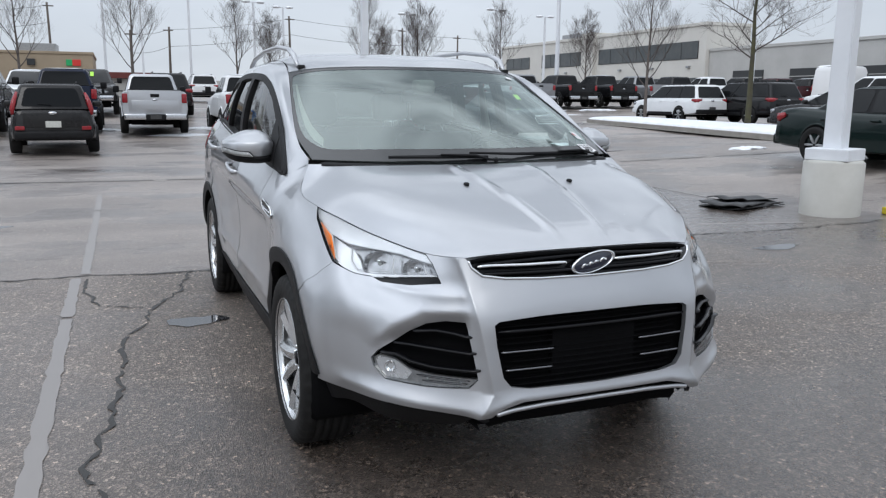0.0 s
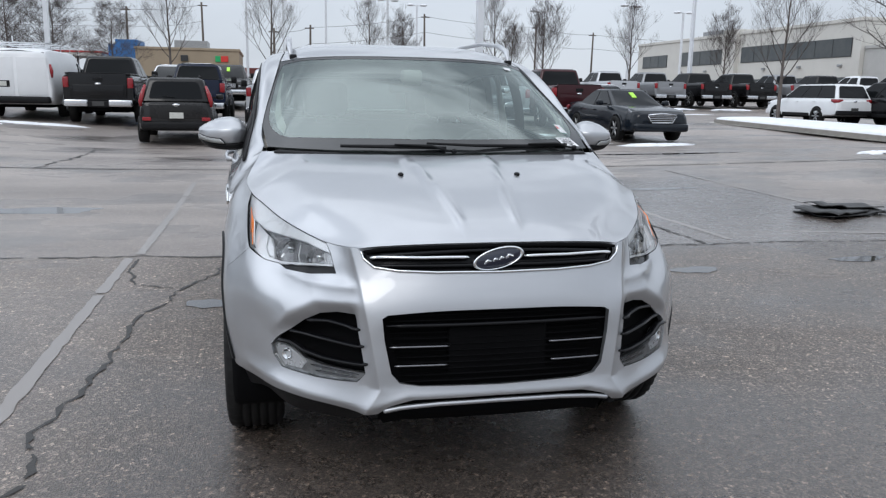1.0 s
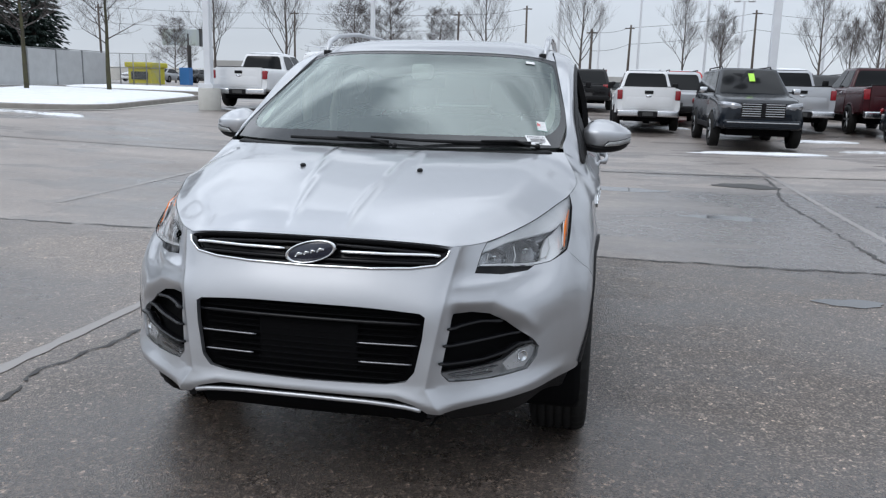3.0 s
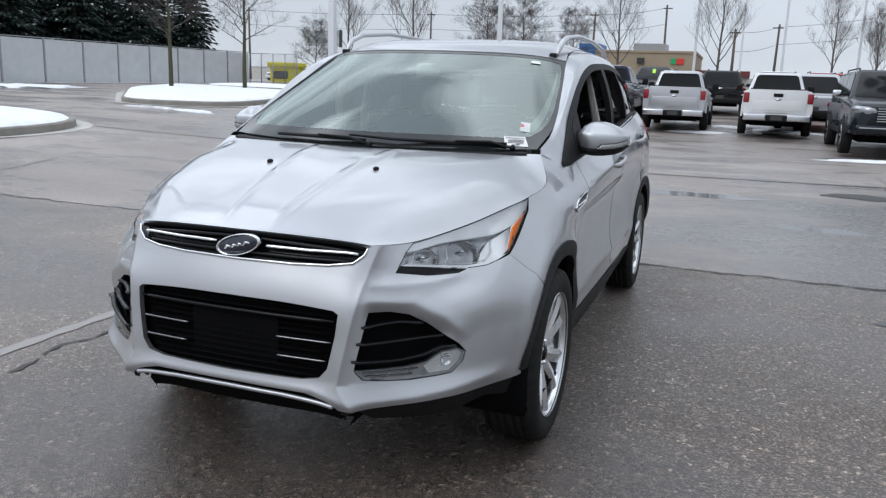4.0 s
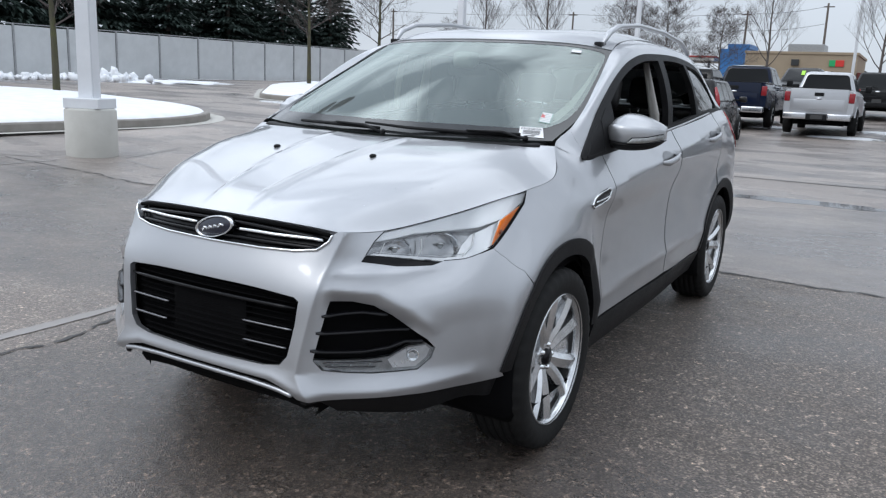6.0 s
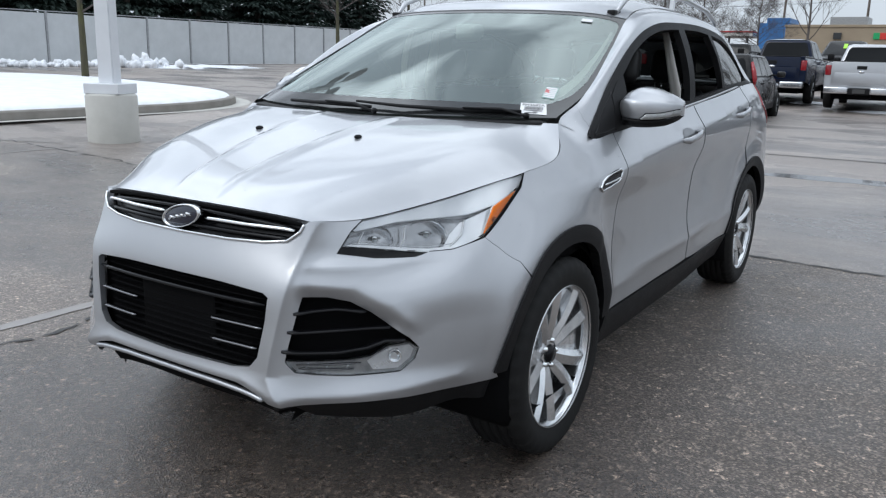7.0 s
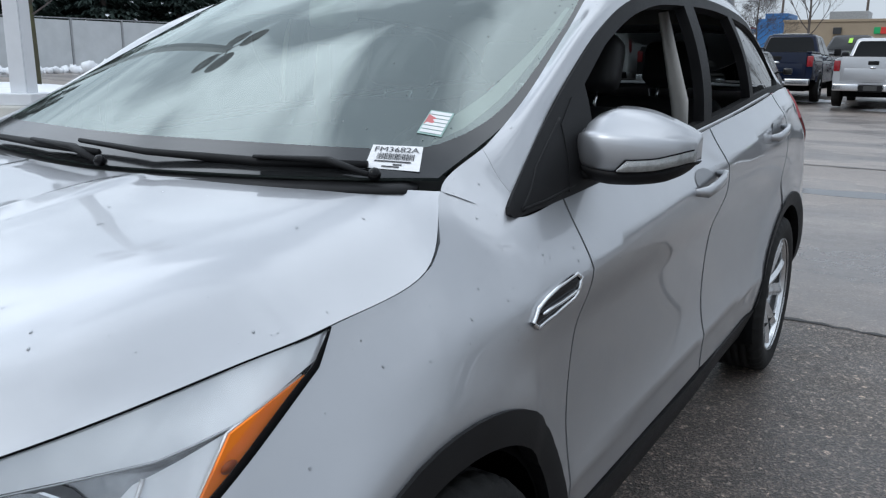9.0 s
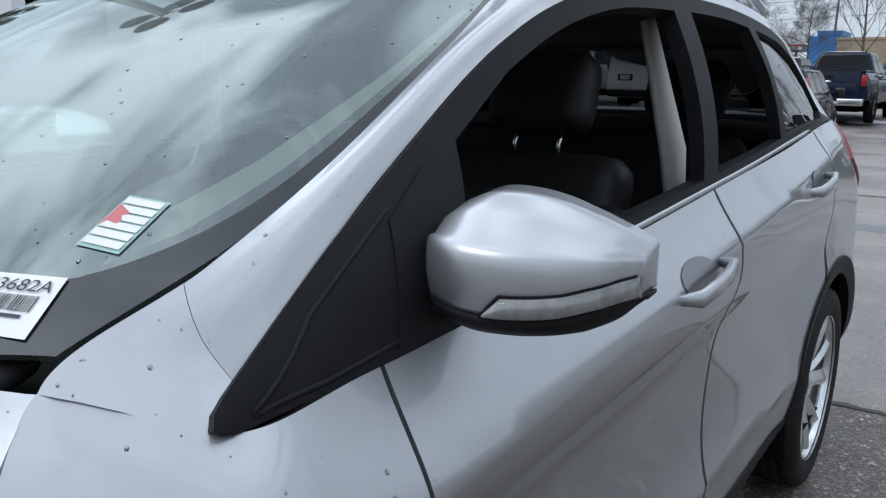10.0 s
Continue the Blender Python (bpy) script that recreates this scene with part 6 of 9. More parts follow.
def asphalt_material():
    m = shader("wet_asphalt", (0.10, 0.098, 0.095), 0.5)
    v = coords(m)
    b = bsdf(m)
    sx = node(m, "SeparateXYZ")
    join(m, v, sx.inputs["Vector"])
    broad = noise_tex(m, v, 0.22, 5.0, 0.6)
    streak = noise_tex(m, coords(m, scale=(0.10, 0.9, 1.0)), 0.8, 5.0, 0.6)
    pools = noise_tex(m, coords(m, scale=(0.55, 0.9, 1.0)), 0.62, 5.0, 0.6)
    stone = node(m, "TexVoronoi", Scale=130.0)
    join(m, v, stone.inputs["Vector"])
    chips = node(m, "TexVoronoi", Scale=62.0)
    join(m, v, chips.inputs["Vector"])
    grit = noise_tex(m, v, 210.0, 3.0, 0.7)
    mottle = noise_tex(m, v, 7.5, 7.0, 0.72)
    # the older lane beyond the cross joint at y = 3.48 is paler and smoother
    lane = node(m, "MapRange", From_Min=3.40, From_Max=3.56)
    join(m, sx.outputs["Y"], lane.inputs["Value"])
    # so is the bay to the left of the long crack
    bay = node(m, "MapRange", From_Min=-1.35, From_Max=-1.75, To_Max=0.45)
    join(m, sx.outputs["X"], bay.inputs["Value"])
    smooth_part = node(m, "Math")
    smooth_part.operation = "MAXIMUM"
    join(m, lane.outputs["Result"], smooth_part.inputs[0])
    join(m, bay.outputs["Result"], smooth_part.inputs[1])
    mixed = node(m, "Math")
    mixed.operation = "ADD"
    half = node(m, "Math")
    half.operation = "MULTIPLY"
    half.inputs[1].default_value = 0.5
    join(m, broad, mixed.inputs[0])
    join(m, streak, mixed.inputs[1])
    join(m, mixed.outputs["Value"], half.inputs[0])
    dry = ramp(m, half.outputs["Value"], (0.38, (0.180, 0.158, 0.146)), (0.50, (0.248, 0.219, 0.202)), (0.62, (0.335, 0.297, 0.272)))
    near = ramp(m, broad, (0.30, (0.150, 0.128, 0.115)), (0.72, (0.240, 0.208, 0.187)))
    base = node(m, "MixRGB")
    join(m, smooth_part.outputs["Value"], base.inputs["Fac"])
    join(m, near, base.inputs["Color1"])
    join(m, dry, base.inputs["Color2"])
    # standing damp beside and ahead of the car; ahead, its shade and dark reflection are coloured in too
    for place, reach, most in (((3.1, 1.2, 0.0), 3.2, 0.06), ((0.1, -0.9, 0.0), 2.1, 0.32), ((4.0, 5.6, 0.0), 4.2, 0.30), ((-4.5, 2.0, 0.0), 2.6, 0.12)):
        far = node(m, "VectorMath")
        far.operation = "DISTANCE"
        join(m, v, far.inputs[0])
        far.inputs[1].default_value = place
        more = node(m, "MapRange", From_Min=reach, From_Max=0.3 * reach, To_Min=0.0, To_Max=most)
        join(m, far.outputs["Value"], more.inputs["Value"])
        total = node(m, "Math")
        total.operation = "ADD"
        join(m, pools, total.inputs[0])
        join(m, more.outputs["Result"], total.inputs[1])
        pools = total.outputs["Value"]
    wet = ramp(m, pools, (0.47, (0, 0, 0)), (0.66, (1, 1, 1)))
    dark = node(m, "MixRGB", Color2=(0.44, 0.42, 0.41, 1))
    dark.blend_type = "MULTIPLY"
    join(m, wet, dark.inputs["Fac"])
    join(m, base.outputs["Color"], dark.inputs["Color1"])
    # dark and pale stones; the glint of wet ones is put in the colour too
    tone = node(m, "MixRGB", Fac=0.32)
    join(m, ramp(m, stone.outputs["Color"], (0.05, (0.30, 0.29, 0.28)), (0.55, (0.95, 0.94, 0.92)), (0.93, (3.8, 3.6, 3.3))), tone.inputs["Color1"])
    join(m, ramp(m, mottle, (0.28, (0.50, 0.50, 0.50)), (0.74, (1.55, 1.52, 1.48))), tone.inputs["Color2"])
    fleck = node(m, "MixRGB", Fac=0.6)
    fleck.blend_type = "MULTIPLY"
    join(m, tone.outputs["Color"], fleck.inputs["Color1"])
    join(m, ramp(m, chips.outputs["Color"], (0.10, (0.48, 0.48, 0.47)), (0.78, (1.0, 1.0, 1.0)), (0.97, (4.4, 4.2, 3.9))), fleck.inputs["Color2"])
    amount = node(m, "MapRange", To_Min=0.95, To_Max=0.30)
    join(m, smooth_part.outputs["Value"], amount.inputs["Value"])
    speck = node(m, "MixRGB")
    speck.blend_type = "MULTIPLY"
    join(m, amount.outputs["Result"], speck.inputs["Fac"])
    join(m, dark.outputs["Color"], speck.inputs["Color1"])
    join(m, fleck.outputs["Color"], speck.inputs["Color2"])
    join(m, speck.outputs["Color"], b.inputs["Base Color"])
    film = node(m, "MapRange", To_Min=0.15, To_Max=0.85)
    join(m, wet, film.inputs["Value"])
    join(m, film.outputs["Result"], b.inputs["Coat Weight"])
    sheen = node(m, "MapRange", To_Min=0.32, To_Max=0.12)
    join(m, wet, sheen.inputs["Value"])
    join(m, sheen.outputs["Result"], b.inputs["Coat Roughness"])
    b.inputs["Coat IOR"].default_value = 1.33
    r = node(m, "MixRGB", Color1=(0.42, 0.42, 0.42, 1), Color2=(0.22, 0.22, 0.22, 1))
    join(m, wet, r.inputs["Fac"])
    rr = node(m, "Math")
    rr.operation = "ADD"
    gm = node(m, "MapRange", To_Min=-0.10, To_Max=0.22)
    join(m, mottle, gm.inputs["Value"])
    join(m, r.outputs["Color"], rr.inputs[0])
    join(m, gm.outputs["Result"], rr.inputs[1])
    join(m, rr.outputs["Value"], b.inputs["Roughness"])
    h = node(m, "Math")
    h.operation = "ADD"
    join(m, stone.outputs["Distance"], h.inputs[0])
    join(m, grit, h.inputs[1])
    bp = bump(m, h.outputs["Value"], 0.6, 0.008)
    ripple = node(m, "Bump", Strength=0.22, Distance=0.006)
    join(m, h.outputs["Value"], ripple.inputs["Height"])
    join(m, ripple.outputs["Normal"], b.inputs["Coat Normal"])
    st = node(m, "MapRange", To_Min=1.0, To_Max=0.24)
    join(m, smooth_part.outputs["Value"], st.inputs["Value"])
    calm = node(m, "MapRange", To_Min=1.0, To_Max=0.55)
    join(m, wet, calm.inputs["Value"])
    level = node(m, "Math")
    level.operation = "MULTIPLY"
    join(m, st.outputs["Result"], level.inputs[0])
    join(m, calm.outputs["Result"], level.inputs[1])
    join(m, level.outputs["Value"], bp.inputs["Strength"])
    return m


ASPHALT = asphalt_material()
bm = bmesh.new()
radii = [0.0] + [1.5 * k for k in range(1, 21)] + [35, 40, 47, 55, 65, 80, 100, 140, 220, 400, 800, 1600]
rings = []
for r in radii[1:]:
    rings.append([bm.verts.new((r * math.cos(2 * math.pi * k / 72), 1.3 + r * math.sin(2 * math.pi * k / 72), land(r * math.cos(2 * math.pi * k / 72), 1.3 + r * math.sin(2 * math.pi * k / 72)))) for k in range(72)])
mid = bm.verts.new((0, 1.3, 0))
for k in range(72):
    bm.faces.new((mid, rings[0][k], rings[0][(k + 1) % 72]))
for r0, r1 in zip(rings, rings[1:]):
    for k in range(72):
        bm.faces.new((r0[k], r1[k], r1[(k + 1) % 72], r0[(k + 1) % 72]))
tagged(part("ground", bm, ASPHALT, smooth=True), "damp grey asphalt car park with drying stains and small puddles", "ground", kind="structure")


def ground_ribbon(name, pts, width, mat, label, category, rough=0.0, lift=0.004, seed=1, step=0.08, kind="", fray=0.0):
    """A strip that lies on the ground along points, its edges uneven."""
    rnd = random.Random(seed)
    line = []
    for a, b in zip(pts, pts[1:]):
        n = max(1, int(math.dist(a, b) / step))
        line += [(a[0] + (b[0] - a[0]) * k / n, a[1] + (b[1] - a[1]) * k / n) for k in range(n)]
    line.append(pts[-1])
    bm = bmesh.new()
    prev = None
    drift = 0.0
    for i, (x, y) in enumerate(line):
        j = min(i + 1, len(line) - 1)
        k = max(i - 1, 0)
        dx, dy = line[j][0] - line[k][0], line[j][1] - line[k][1]
        d = math.hypot(dx, dy) or 1
        nx, ny = -dy / d, dx / d
        drift = 0.8 * drift + rnd.uniform(-rough, rough)
        w = width * (1 + rnd.uniform(-fray, fray)) / 2
        cx, cy = x + nx * drift, y + ny * drift
        row = [bm.verts.new((cx + nx * w, cy + ny * w, land(cx, cy) + lift)), bm.verts.new((cx - nx * w, cy - ny * w, land(cx, cy) + lift))]
        if prev and not (fray and rnd.random() < 0.10 * fray):
            bm.faces.new((prev[0], row[0], row[1], prev[1]))
        prev = row
    bmesh.ops.recalc_face_normals(bm, faces=bm.faces)
    return tagged(part(name, bm, mat), label, category, kind=kind)


def worn_paint():
    m = shader("worn_line_paint", (0.3, 0.3, 0.29), 0.45, 0.0, 0.4)
    bsdf(m).inputs["Coat Roughness"].default_value = 0.25
    v = coords(m)
    f = noise_tex(m, v, 26.0, 6.0, 0.75)
    g = noise_tex(m, v, 2.2, 3.0, 0.6)
    add = node(m, "Math")
    add.operation = "ADD"
    join(m, f, add.inputs[0])
    join(m, g, add.inputs[1])
    join(m, ramp(m, add.outputs["Value"], (1.02, (0.25, 0.229, 0.215)), (1.12, (0.33, 0.310, 0.293)), (1.26, (0.58, 0.565, 0.545))), bsdf(m).inputs["Base Color"])
    return m


LINE_PAINT = worn_paint()
CRACK = varied("crack_tar", (0.020, 0.019, 0.018), (0.040, 0.037, 0.034), 12.0, (0.35, 0.7), bumped=0.4, fine=90.0)
JOINT = varied("joint_patch", (0.12, 0.11, 0.104), (0.17, 0.156, 0.148), 4.0, (0.3, 0.6), bumped=0.5, fine=90.0)
for pts in ([(-1.84, -1.4), (-1.83, 3.45)], [(-1.77, 3.6), (-1.75, 8.6)], [(3.74, 3.7), (3.70, 11.8)], [(-4.92, 4.6), (-4.88, 8.6)], [(6.2, 5.2), (6.1, 9.5)], [(-7.6, 4.75), (-8.1, 6.2)], [(-7.94, 2.2), (-7.92, 3.9)], [(-6.6, 4.45), (-7.45, 4.65)], [(4.6, 4.08), (5.8, 3.72)], [(7.2, 3.7), (8.4, 3.2)], [(-9.5, 3.2), (-8.3, 3.95)]):
    ground_ribbon("parking_line", pts, 0.075, LINE_PAINT, "worn white painted parking line on asphalt", "parking line", 0.0, 0.004, 3, 0.06, "", 0.22)
ground_ribbon("crack", [(-1.72, -1.5), (-1.61, -0.3), (-1.62, 0.3), (-1.50, 1.1), (-1.43, 1.66), (-1.40, 2.3), (-1.12, 2.8), (-0.98, 3.45)], 0.02, CRACK, "long jagged crack in damp asphalt", "crack", 0.03, 0.005, 5, 0.05, "", 0.7)
ground_ribbon("crack", [(-1.76, 3.46), (-1.78, 3.0), (-1.66, 2.5), (-1.40, 2.34)], 0.018, CRACK, "thin crack in damp asphalt", "crack", 0.02, 0.005, 6, 0.05, "", 0.7)
ground_ribbon("crack", [(-9.0, 3.6), (-5.0, 3.52), (-2.3, 3.55), (-0.9, 3.46), (1.0, 3.47), (3.4, 3.5), (5.5, 3.42), (9.0, 3.5)], 0.03, CRACK, "broken paving joint across the lane", "crack", 0.025, 0.005, 7, 0.06, "", 0.6)
ground_ribbon("crack", [(3.34, 3.5), (3.36, 5.0), (3.33, 7.3), (3.52, 9.0), (3.56, 10.0)], 0.03, CRACK, "long crack beside a parking line", "crack", 0.02, 0.005, 8, 0.06, "", 0.6)
ground_ribbon("crack", [(-4.2, 14.6), (-4.05, 12.2), (-4.3, 10.2)], 0.06, CRACK, "crack in the far lane", "crack", 0.05, 0.006, 9, 0.1, "", 0.6)
ground_ribbon("paving_seam", [(-14.0, 10.3), (0.0, 10.2), (14.0, 10.4)], 0.10, JOINT, "straight dark paving seam", "seam", 0.01, 0.005, 10, 0.2, "", 0.5)


def ground_patch(name, cx, cy, rx, ry, mat, label, category, lift=0.004, seed=1, rise=0.0, n=36, kind="", turn=0.0):
    """A flat or low-mounded patch with a wandering outline."""
    rnd = random.Random(seed)
    ph = [rnd.uniform(0, 6.28) for _ in range(5)]
    bm = bmesh.new()
    rows = []
    c, s = math.cos(turn), math.sin(turn)
    for t, hgt in ((1.0, 0.0), (0.90, 0.55), (0.68, 0.85), (0.35, 1.0)) if rise else ((1.0, 0.0), (0.5, 0.0)):
        row = []
        for k in range(n):
            a = 2 * math.pi * k / n
            w = 1 + 0.16 * math.sin(2 * a + ph[0]) + 0.12 * math.sin(3 * a + ph[1]) + 0.08 * math.sin(7 * a + ph[2]) + rnd.uniform(-0.04, 0.04) * (4.5 if rise else 1.0)
            lx, ly = rx * t * w * math.cos(a), ry * t * w * math.sin(a)
            x, y = cx + lx * c - ly * s, cy + lx * s + ly * c
            row.append(bm.verts.new((x, y, land(x, y) + lift + rise * hgt * (0.75 + 0.5 * rnd.random()))))
        rows.append(row)
    top = bm.verts.new((cx, cy, land(cx, cy) + lift + rise))
    for r0, r1 in zip(rows, rows[1:]):
        for k in range(n):
            bm.faces.new((r0[k], r0[(k + 1) % n], r1[(k + 1) % n], r1[k]))
    for k in range(n):
        bm.faces.new((rows[-1][k], rows[-1][(k + 1) % n], top))
    return tagged(part(name, bm, mat, smooth=True), label, category, kind=kind)


PUDDLE = shader("puddle_water", (0.035, 0.035, 0.037), 0.03, 0.0, 0.0, 0.7)
for cx, cy, rx, ry, sd_ in ((2.64, 2.44, 0.20, 0.12, 1), (4.36, 2.66, 0.28, 0.10, 2), (0.9, 8.15, 0.9, 0.24, 3), (-1.08, 1.93, 0.16, 0.12, 4), (2.4, 6.1, 0.5, 0.14, 5), (-3.2, 6.2, 0.7, 0.2, 6), (4.9, 7.4, 0.5, 0.12, 7), (8.0, 13.0, 1.5, 0.2, 8)):
    ground_patch("puddle", cx, cy, rx, ry, PUDDLE, "shallow clear puddle on asphalt", "puddle", 0.004, sd_)
ground_patch("drain_patch", 3.1, 8.95, 0.42, 0.26, CRACK, "dark round drain patch in asphalt", "drain", 0.005, 12)

SNOW = varied("old_snow", (0.86, 0.88, 0.91), (0.74, 0.76, 0.79), 3.0, (0.6, 0.8), bumped=0.6, fine=14.0)
DIRTY_SNOW = varied("dirty_snow", (0.80, 0.82, 0.85), (0.42, 0.42, 0.42), 5.0, (0.5, 0.8), bumped=0.7, fine=18.0)
KERB = varied("kerb_concrete", (0.30, 0.28, 0.255), (0.22, 0.205, 0.185), 3.0, (0.7, 0.9), bumped=0.4, fine=70.0)
KERB_PALE = varied("pole_base_concrete", (0.52, 0.51, 0.475), (0.44, 0.43, 0.395), 2.5, (0.7, 0.9), bumped=0.4, fine=60.0)


def island(name, pts, radius=1.5):
    """A kerbed bed with rounded corners, a gutter at its foot and snow on it."""
    n = len(pts)
    line = []
    for i in range(n):
        p, a, b = Vector(pts[i]), Vector(pts[i - 1]), Vector(pts[(i + 1) % n])
        da, db = (a - p).normalized(), (b - p).normalized()
        for t in np.linspace(0, 1, 9):
            s = p + da * radius
            e = p + db * radius
            q = s.lerp(p, t).lerp(p.lerp(e, t), t)
            line.append(q)
    c = sum(line, Vector((0, 0))) / len(line)
    inw = lambda q, d: q + (c - q).normalized() * d
    isl = empty(name, Matrix.Translation((c.x, c.y, land(c.x, c.y))))
    o = Vector((c.x, c.y, land(c.x, c.y)))
    m = len(line)

    def skin(rows, mat, pname, lid):
        bm = bmesh.new()
        vs = [[bm.verts.new(Vector((inw(q, d).x, inw(q, d).y, land(q.x, q.y) + h)) - o) for q in line] for d, h in rows]
        for r0, r1 in zip(vs, vs[1:]):
            for k in range(m):
                bm.faces.new((r0[k], r0[(k + 1) % m], r1[(k + 1) % m], r1[k]))
        if lid:
            bm.faces.new(vs[-1])
        bmesh.ops.recalc_face_normals(bm, faces=bm.faces)
        return part(pname, bm, mat, isl, smooth=lid)

    skin([(-0.35, 0.006), (-0.02, 0.008)], KERB_PALE, "gutter", False)
    skin([(0.0, -0.02), (0.0, 0.13), (0.03, 0.155), (0.16, 0.16), (0.16, 0.05)], KERB, "kerb", False)
    skin([(0.13, 0.155), (0.22, 0.20), (0.5, 0.235), (1.1, 0.26)], SNOW, "snow_cover", True)
    return tagged(isl, "kerbed concrete island under clean snow", "traffic island")


island("traffic_island", [(-10.75, -6.0), (-10.75, 10.9), (-19.5, 10.9), (-19.5, -6.0)], 3.2)
island("traffic_island", [(-13.0, 17.6), (-14.4, 26.8), (-23.0, 27.6), (-21.2, 22.4), (-15.9, 16.2)], 1.4)
island("traffic_island", [(15.7, 13.2), (18.4, 13.2), (19.4, 27.0), (17.2, 27.0)], 0.9)
island("traffic_island", [(-13.5, 30.5), (-12.5, 33.5), (-24.0, 34.5), (-24.0, 30.5)], 1.2)

# snow left on the ground
for cx, cy, rx, ry, hgt, s in ((4.7, 15.9, 1.35, 0.20, 0.05, 1), (9.4, 16.2, 1.15, 0.35, 0.06, 2), (7.6, 17.2, 0.9, 0.25, 0.05, 3), (6.9, 20.0, 0.9, 0.3, 0.05, 4), (-8.6, 20.4, 1.0, 0.3, 0.05, 5), (-10.8, 20.8, 0.8, 0.2, 0.04, 6), (-6.9, 20.9, 1.2, 0.25, 0.05, 7), (0.4, 22.5, 0.9, 0.35, 0.05, 8), (3.0, 24.0, 0.9, 0.5, 0.06, 9), (-2.0, 25.0, 0.8, 0.5, 0.06, 10), (1.2, 25.5, 0.7, 0.5, 0.06, 11), (12.2, 25.0, 1.0, 0.4, 0.06, 12), (21.0, 37.2, 1.4, 0.5, 0.07, 13), (24.5, 36.8, 1.2, 0.4, 0.07, 14), (28.0, 36.4, 1.3, 0.4, 0.07, 15), (20.0, 33.0, 1.0, 0.3, 0.05, 16), (-12.6, 15.4, 0.7, 0.25, 0.05, 17), (-14.2, 15.6, 0.9, 0.2, 0.05, 18), (-16.5, 21.8, 0.8, 0.2, 0.05, 19), (12.4, 11.8, 0.6, 0.5, 0.05, 20)):
    ground_patch("snow_patch", cx, cy, rx * 0.9, ry * 0.7, SNOW if s % 3 else DIRTY_SNOW, "thin patch of half-melted snow on asphalt", "snow", 0.0, s, hgt)


def snow_bank(pts, height, seed):
    """A ploughed ridge of lumps."""
    rnd = random.Random(seed)
    bm = bmesh.new()
    for (ax, ay), (bx, by) in zip(pts, pts[1:]):
        n = int(math.dist((ax, ay), (bx, by)) / 0.22)
        for k in range(n):
            for _ in range(9):
                t = (k + rnd.random()) / n
                s = height * rnd.uniform(0.12, 0.55)
                x, y = ax + (bx - ax) * t + rnd.gauss(0, 0.40), ay + (by - ay) * t + rnd.gauss(0, 0.45)
                mtx = Matrix.Translation((x, y, land(x, y) + 0.15 * s + 0.30 * height * rnd.random() * rnd.random())) @ Euler((rnd.random() * 3, rnd.random() * 3, rnd.random() * 3)).to_matrix().to_4x4() @ Matrix.Diagonal((s * rnd.uniform(0.6, 1.2), s * rnd.uniform(0.6, 1.2), s * 0.75, 1))
                vs = bmesh.ops.create_icosphere(bm, subdivisions=1, radius=0.6, matrix=mtx)["verts"]
                for v in vs:
                    v.co += Vector((rnd.uniform(-1, 1), rnd.uniform(-1, 1), rnd.uniform(-1, 1))) * 0.14 * s
    return tagged(part("snow_bank", bm, SNOW, smooth=True), "ploughed bank of lumpy white snow along the fence", "snow", kind="stuff")


snow_bank([(-27.6, 12.0), (-26.8, 18.6)], 0.55, 3)
snow_bank([(-26.5, 17.6), (-25.6, 19.2)], 0.95, 4)
ground_patch("snow_patch", -25.4, 21.0, 1.2, 2.6, SNOW, "spread snow along the fence foot", "snow", 0.0, 31, 0.10)
ground_ribbon("snow_edge", [(-28.9, 8.0), (-28.9, 41.0)], 0.45, SNOW, "thin line of snow at the fence foot", "snow", 0.05, 0.03, 32, 0.3, "", 0.7)


# ---- fence, poles, mats ----
WHITE_PANEL = varied("white_fence_panel", (0.58, 0.60, 0.61), (0.50, 0.52, 0.53), 1.6, (0.5, 0.7), bumped=0.15, fine=30.0)
GALV = varied("galvanised_steel", (0.40, 0.41, 0.42), (0.30, 0.31, 0.32), 8.0, (0.35, 0.55), 0.8)
POLE_WHITE = varied("white_pole_paint", (0.74, 0.76, 0.79), (0.66, 0.68, 0.71), 2.0, (0.35, 0.5))
fence = empty("fence", Matrix.Translation((-29.5, 17.0, land(-29.5, 17.0))))
tagged(fence, "white panel fence on grey steel posts", "fence")
fo = fence.matrix_world.translation.copy()
y0 = 2.42
for k in range(17):
    ya, yb = y0 + 2.4 * k - 0.03, y0 + 2.4 * (k + 1) - 0.03
    zb = min(land(-29.5, ya), land(-29.5, yb))
    za, zt = zb - 0.05 - fo.z, zb + 2.0 - fo.z
    part("panel", box((-0.02, ya + 0.05 - fo.y, za), (0.02, yb - 0.05 - fo.y, zt), 0.008), WHITE_PANEL, fence)
    part("post", box((-0.035, ya - 0.045 - fo.y, za), (0.05, ya + 0.045 - fo.y, zt + 0.06), 0.01), GALV, fence)
part("top_rail", box((-0.03, y0 - fo.y, land(-29.5, 22) + 2.0 - fo.z), (0.03, y0 + 40.8 - fo.y, land(-29.5, 22) + 2.04 - fo.z), 0.005, Matrix.Rotation(0.008, 4, "X")), GALV, fence)
gate = empty("chain_link_gate", Matrix.Translation((-29.5, 43.3, land(-29.5, 43.3))))
tagged(gate, "tall grey chain-link gate beside the fence", "gate")
for k in range(5):
    part("post", tube([(0.9 * k, 0, 0), (0.9 * k, 0, 2.0)], 0.035, 8), GALV, gate, smooth=True)
for z in (0.15, 1.1, 1.98):
    part("rail", tube([(0, 0, z), (3.6, 0, z)], 0.02, 6), GALV, gate, smooth=True)
bm = bmesh.new()
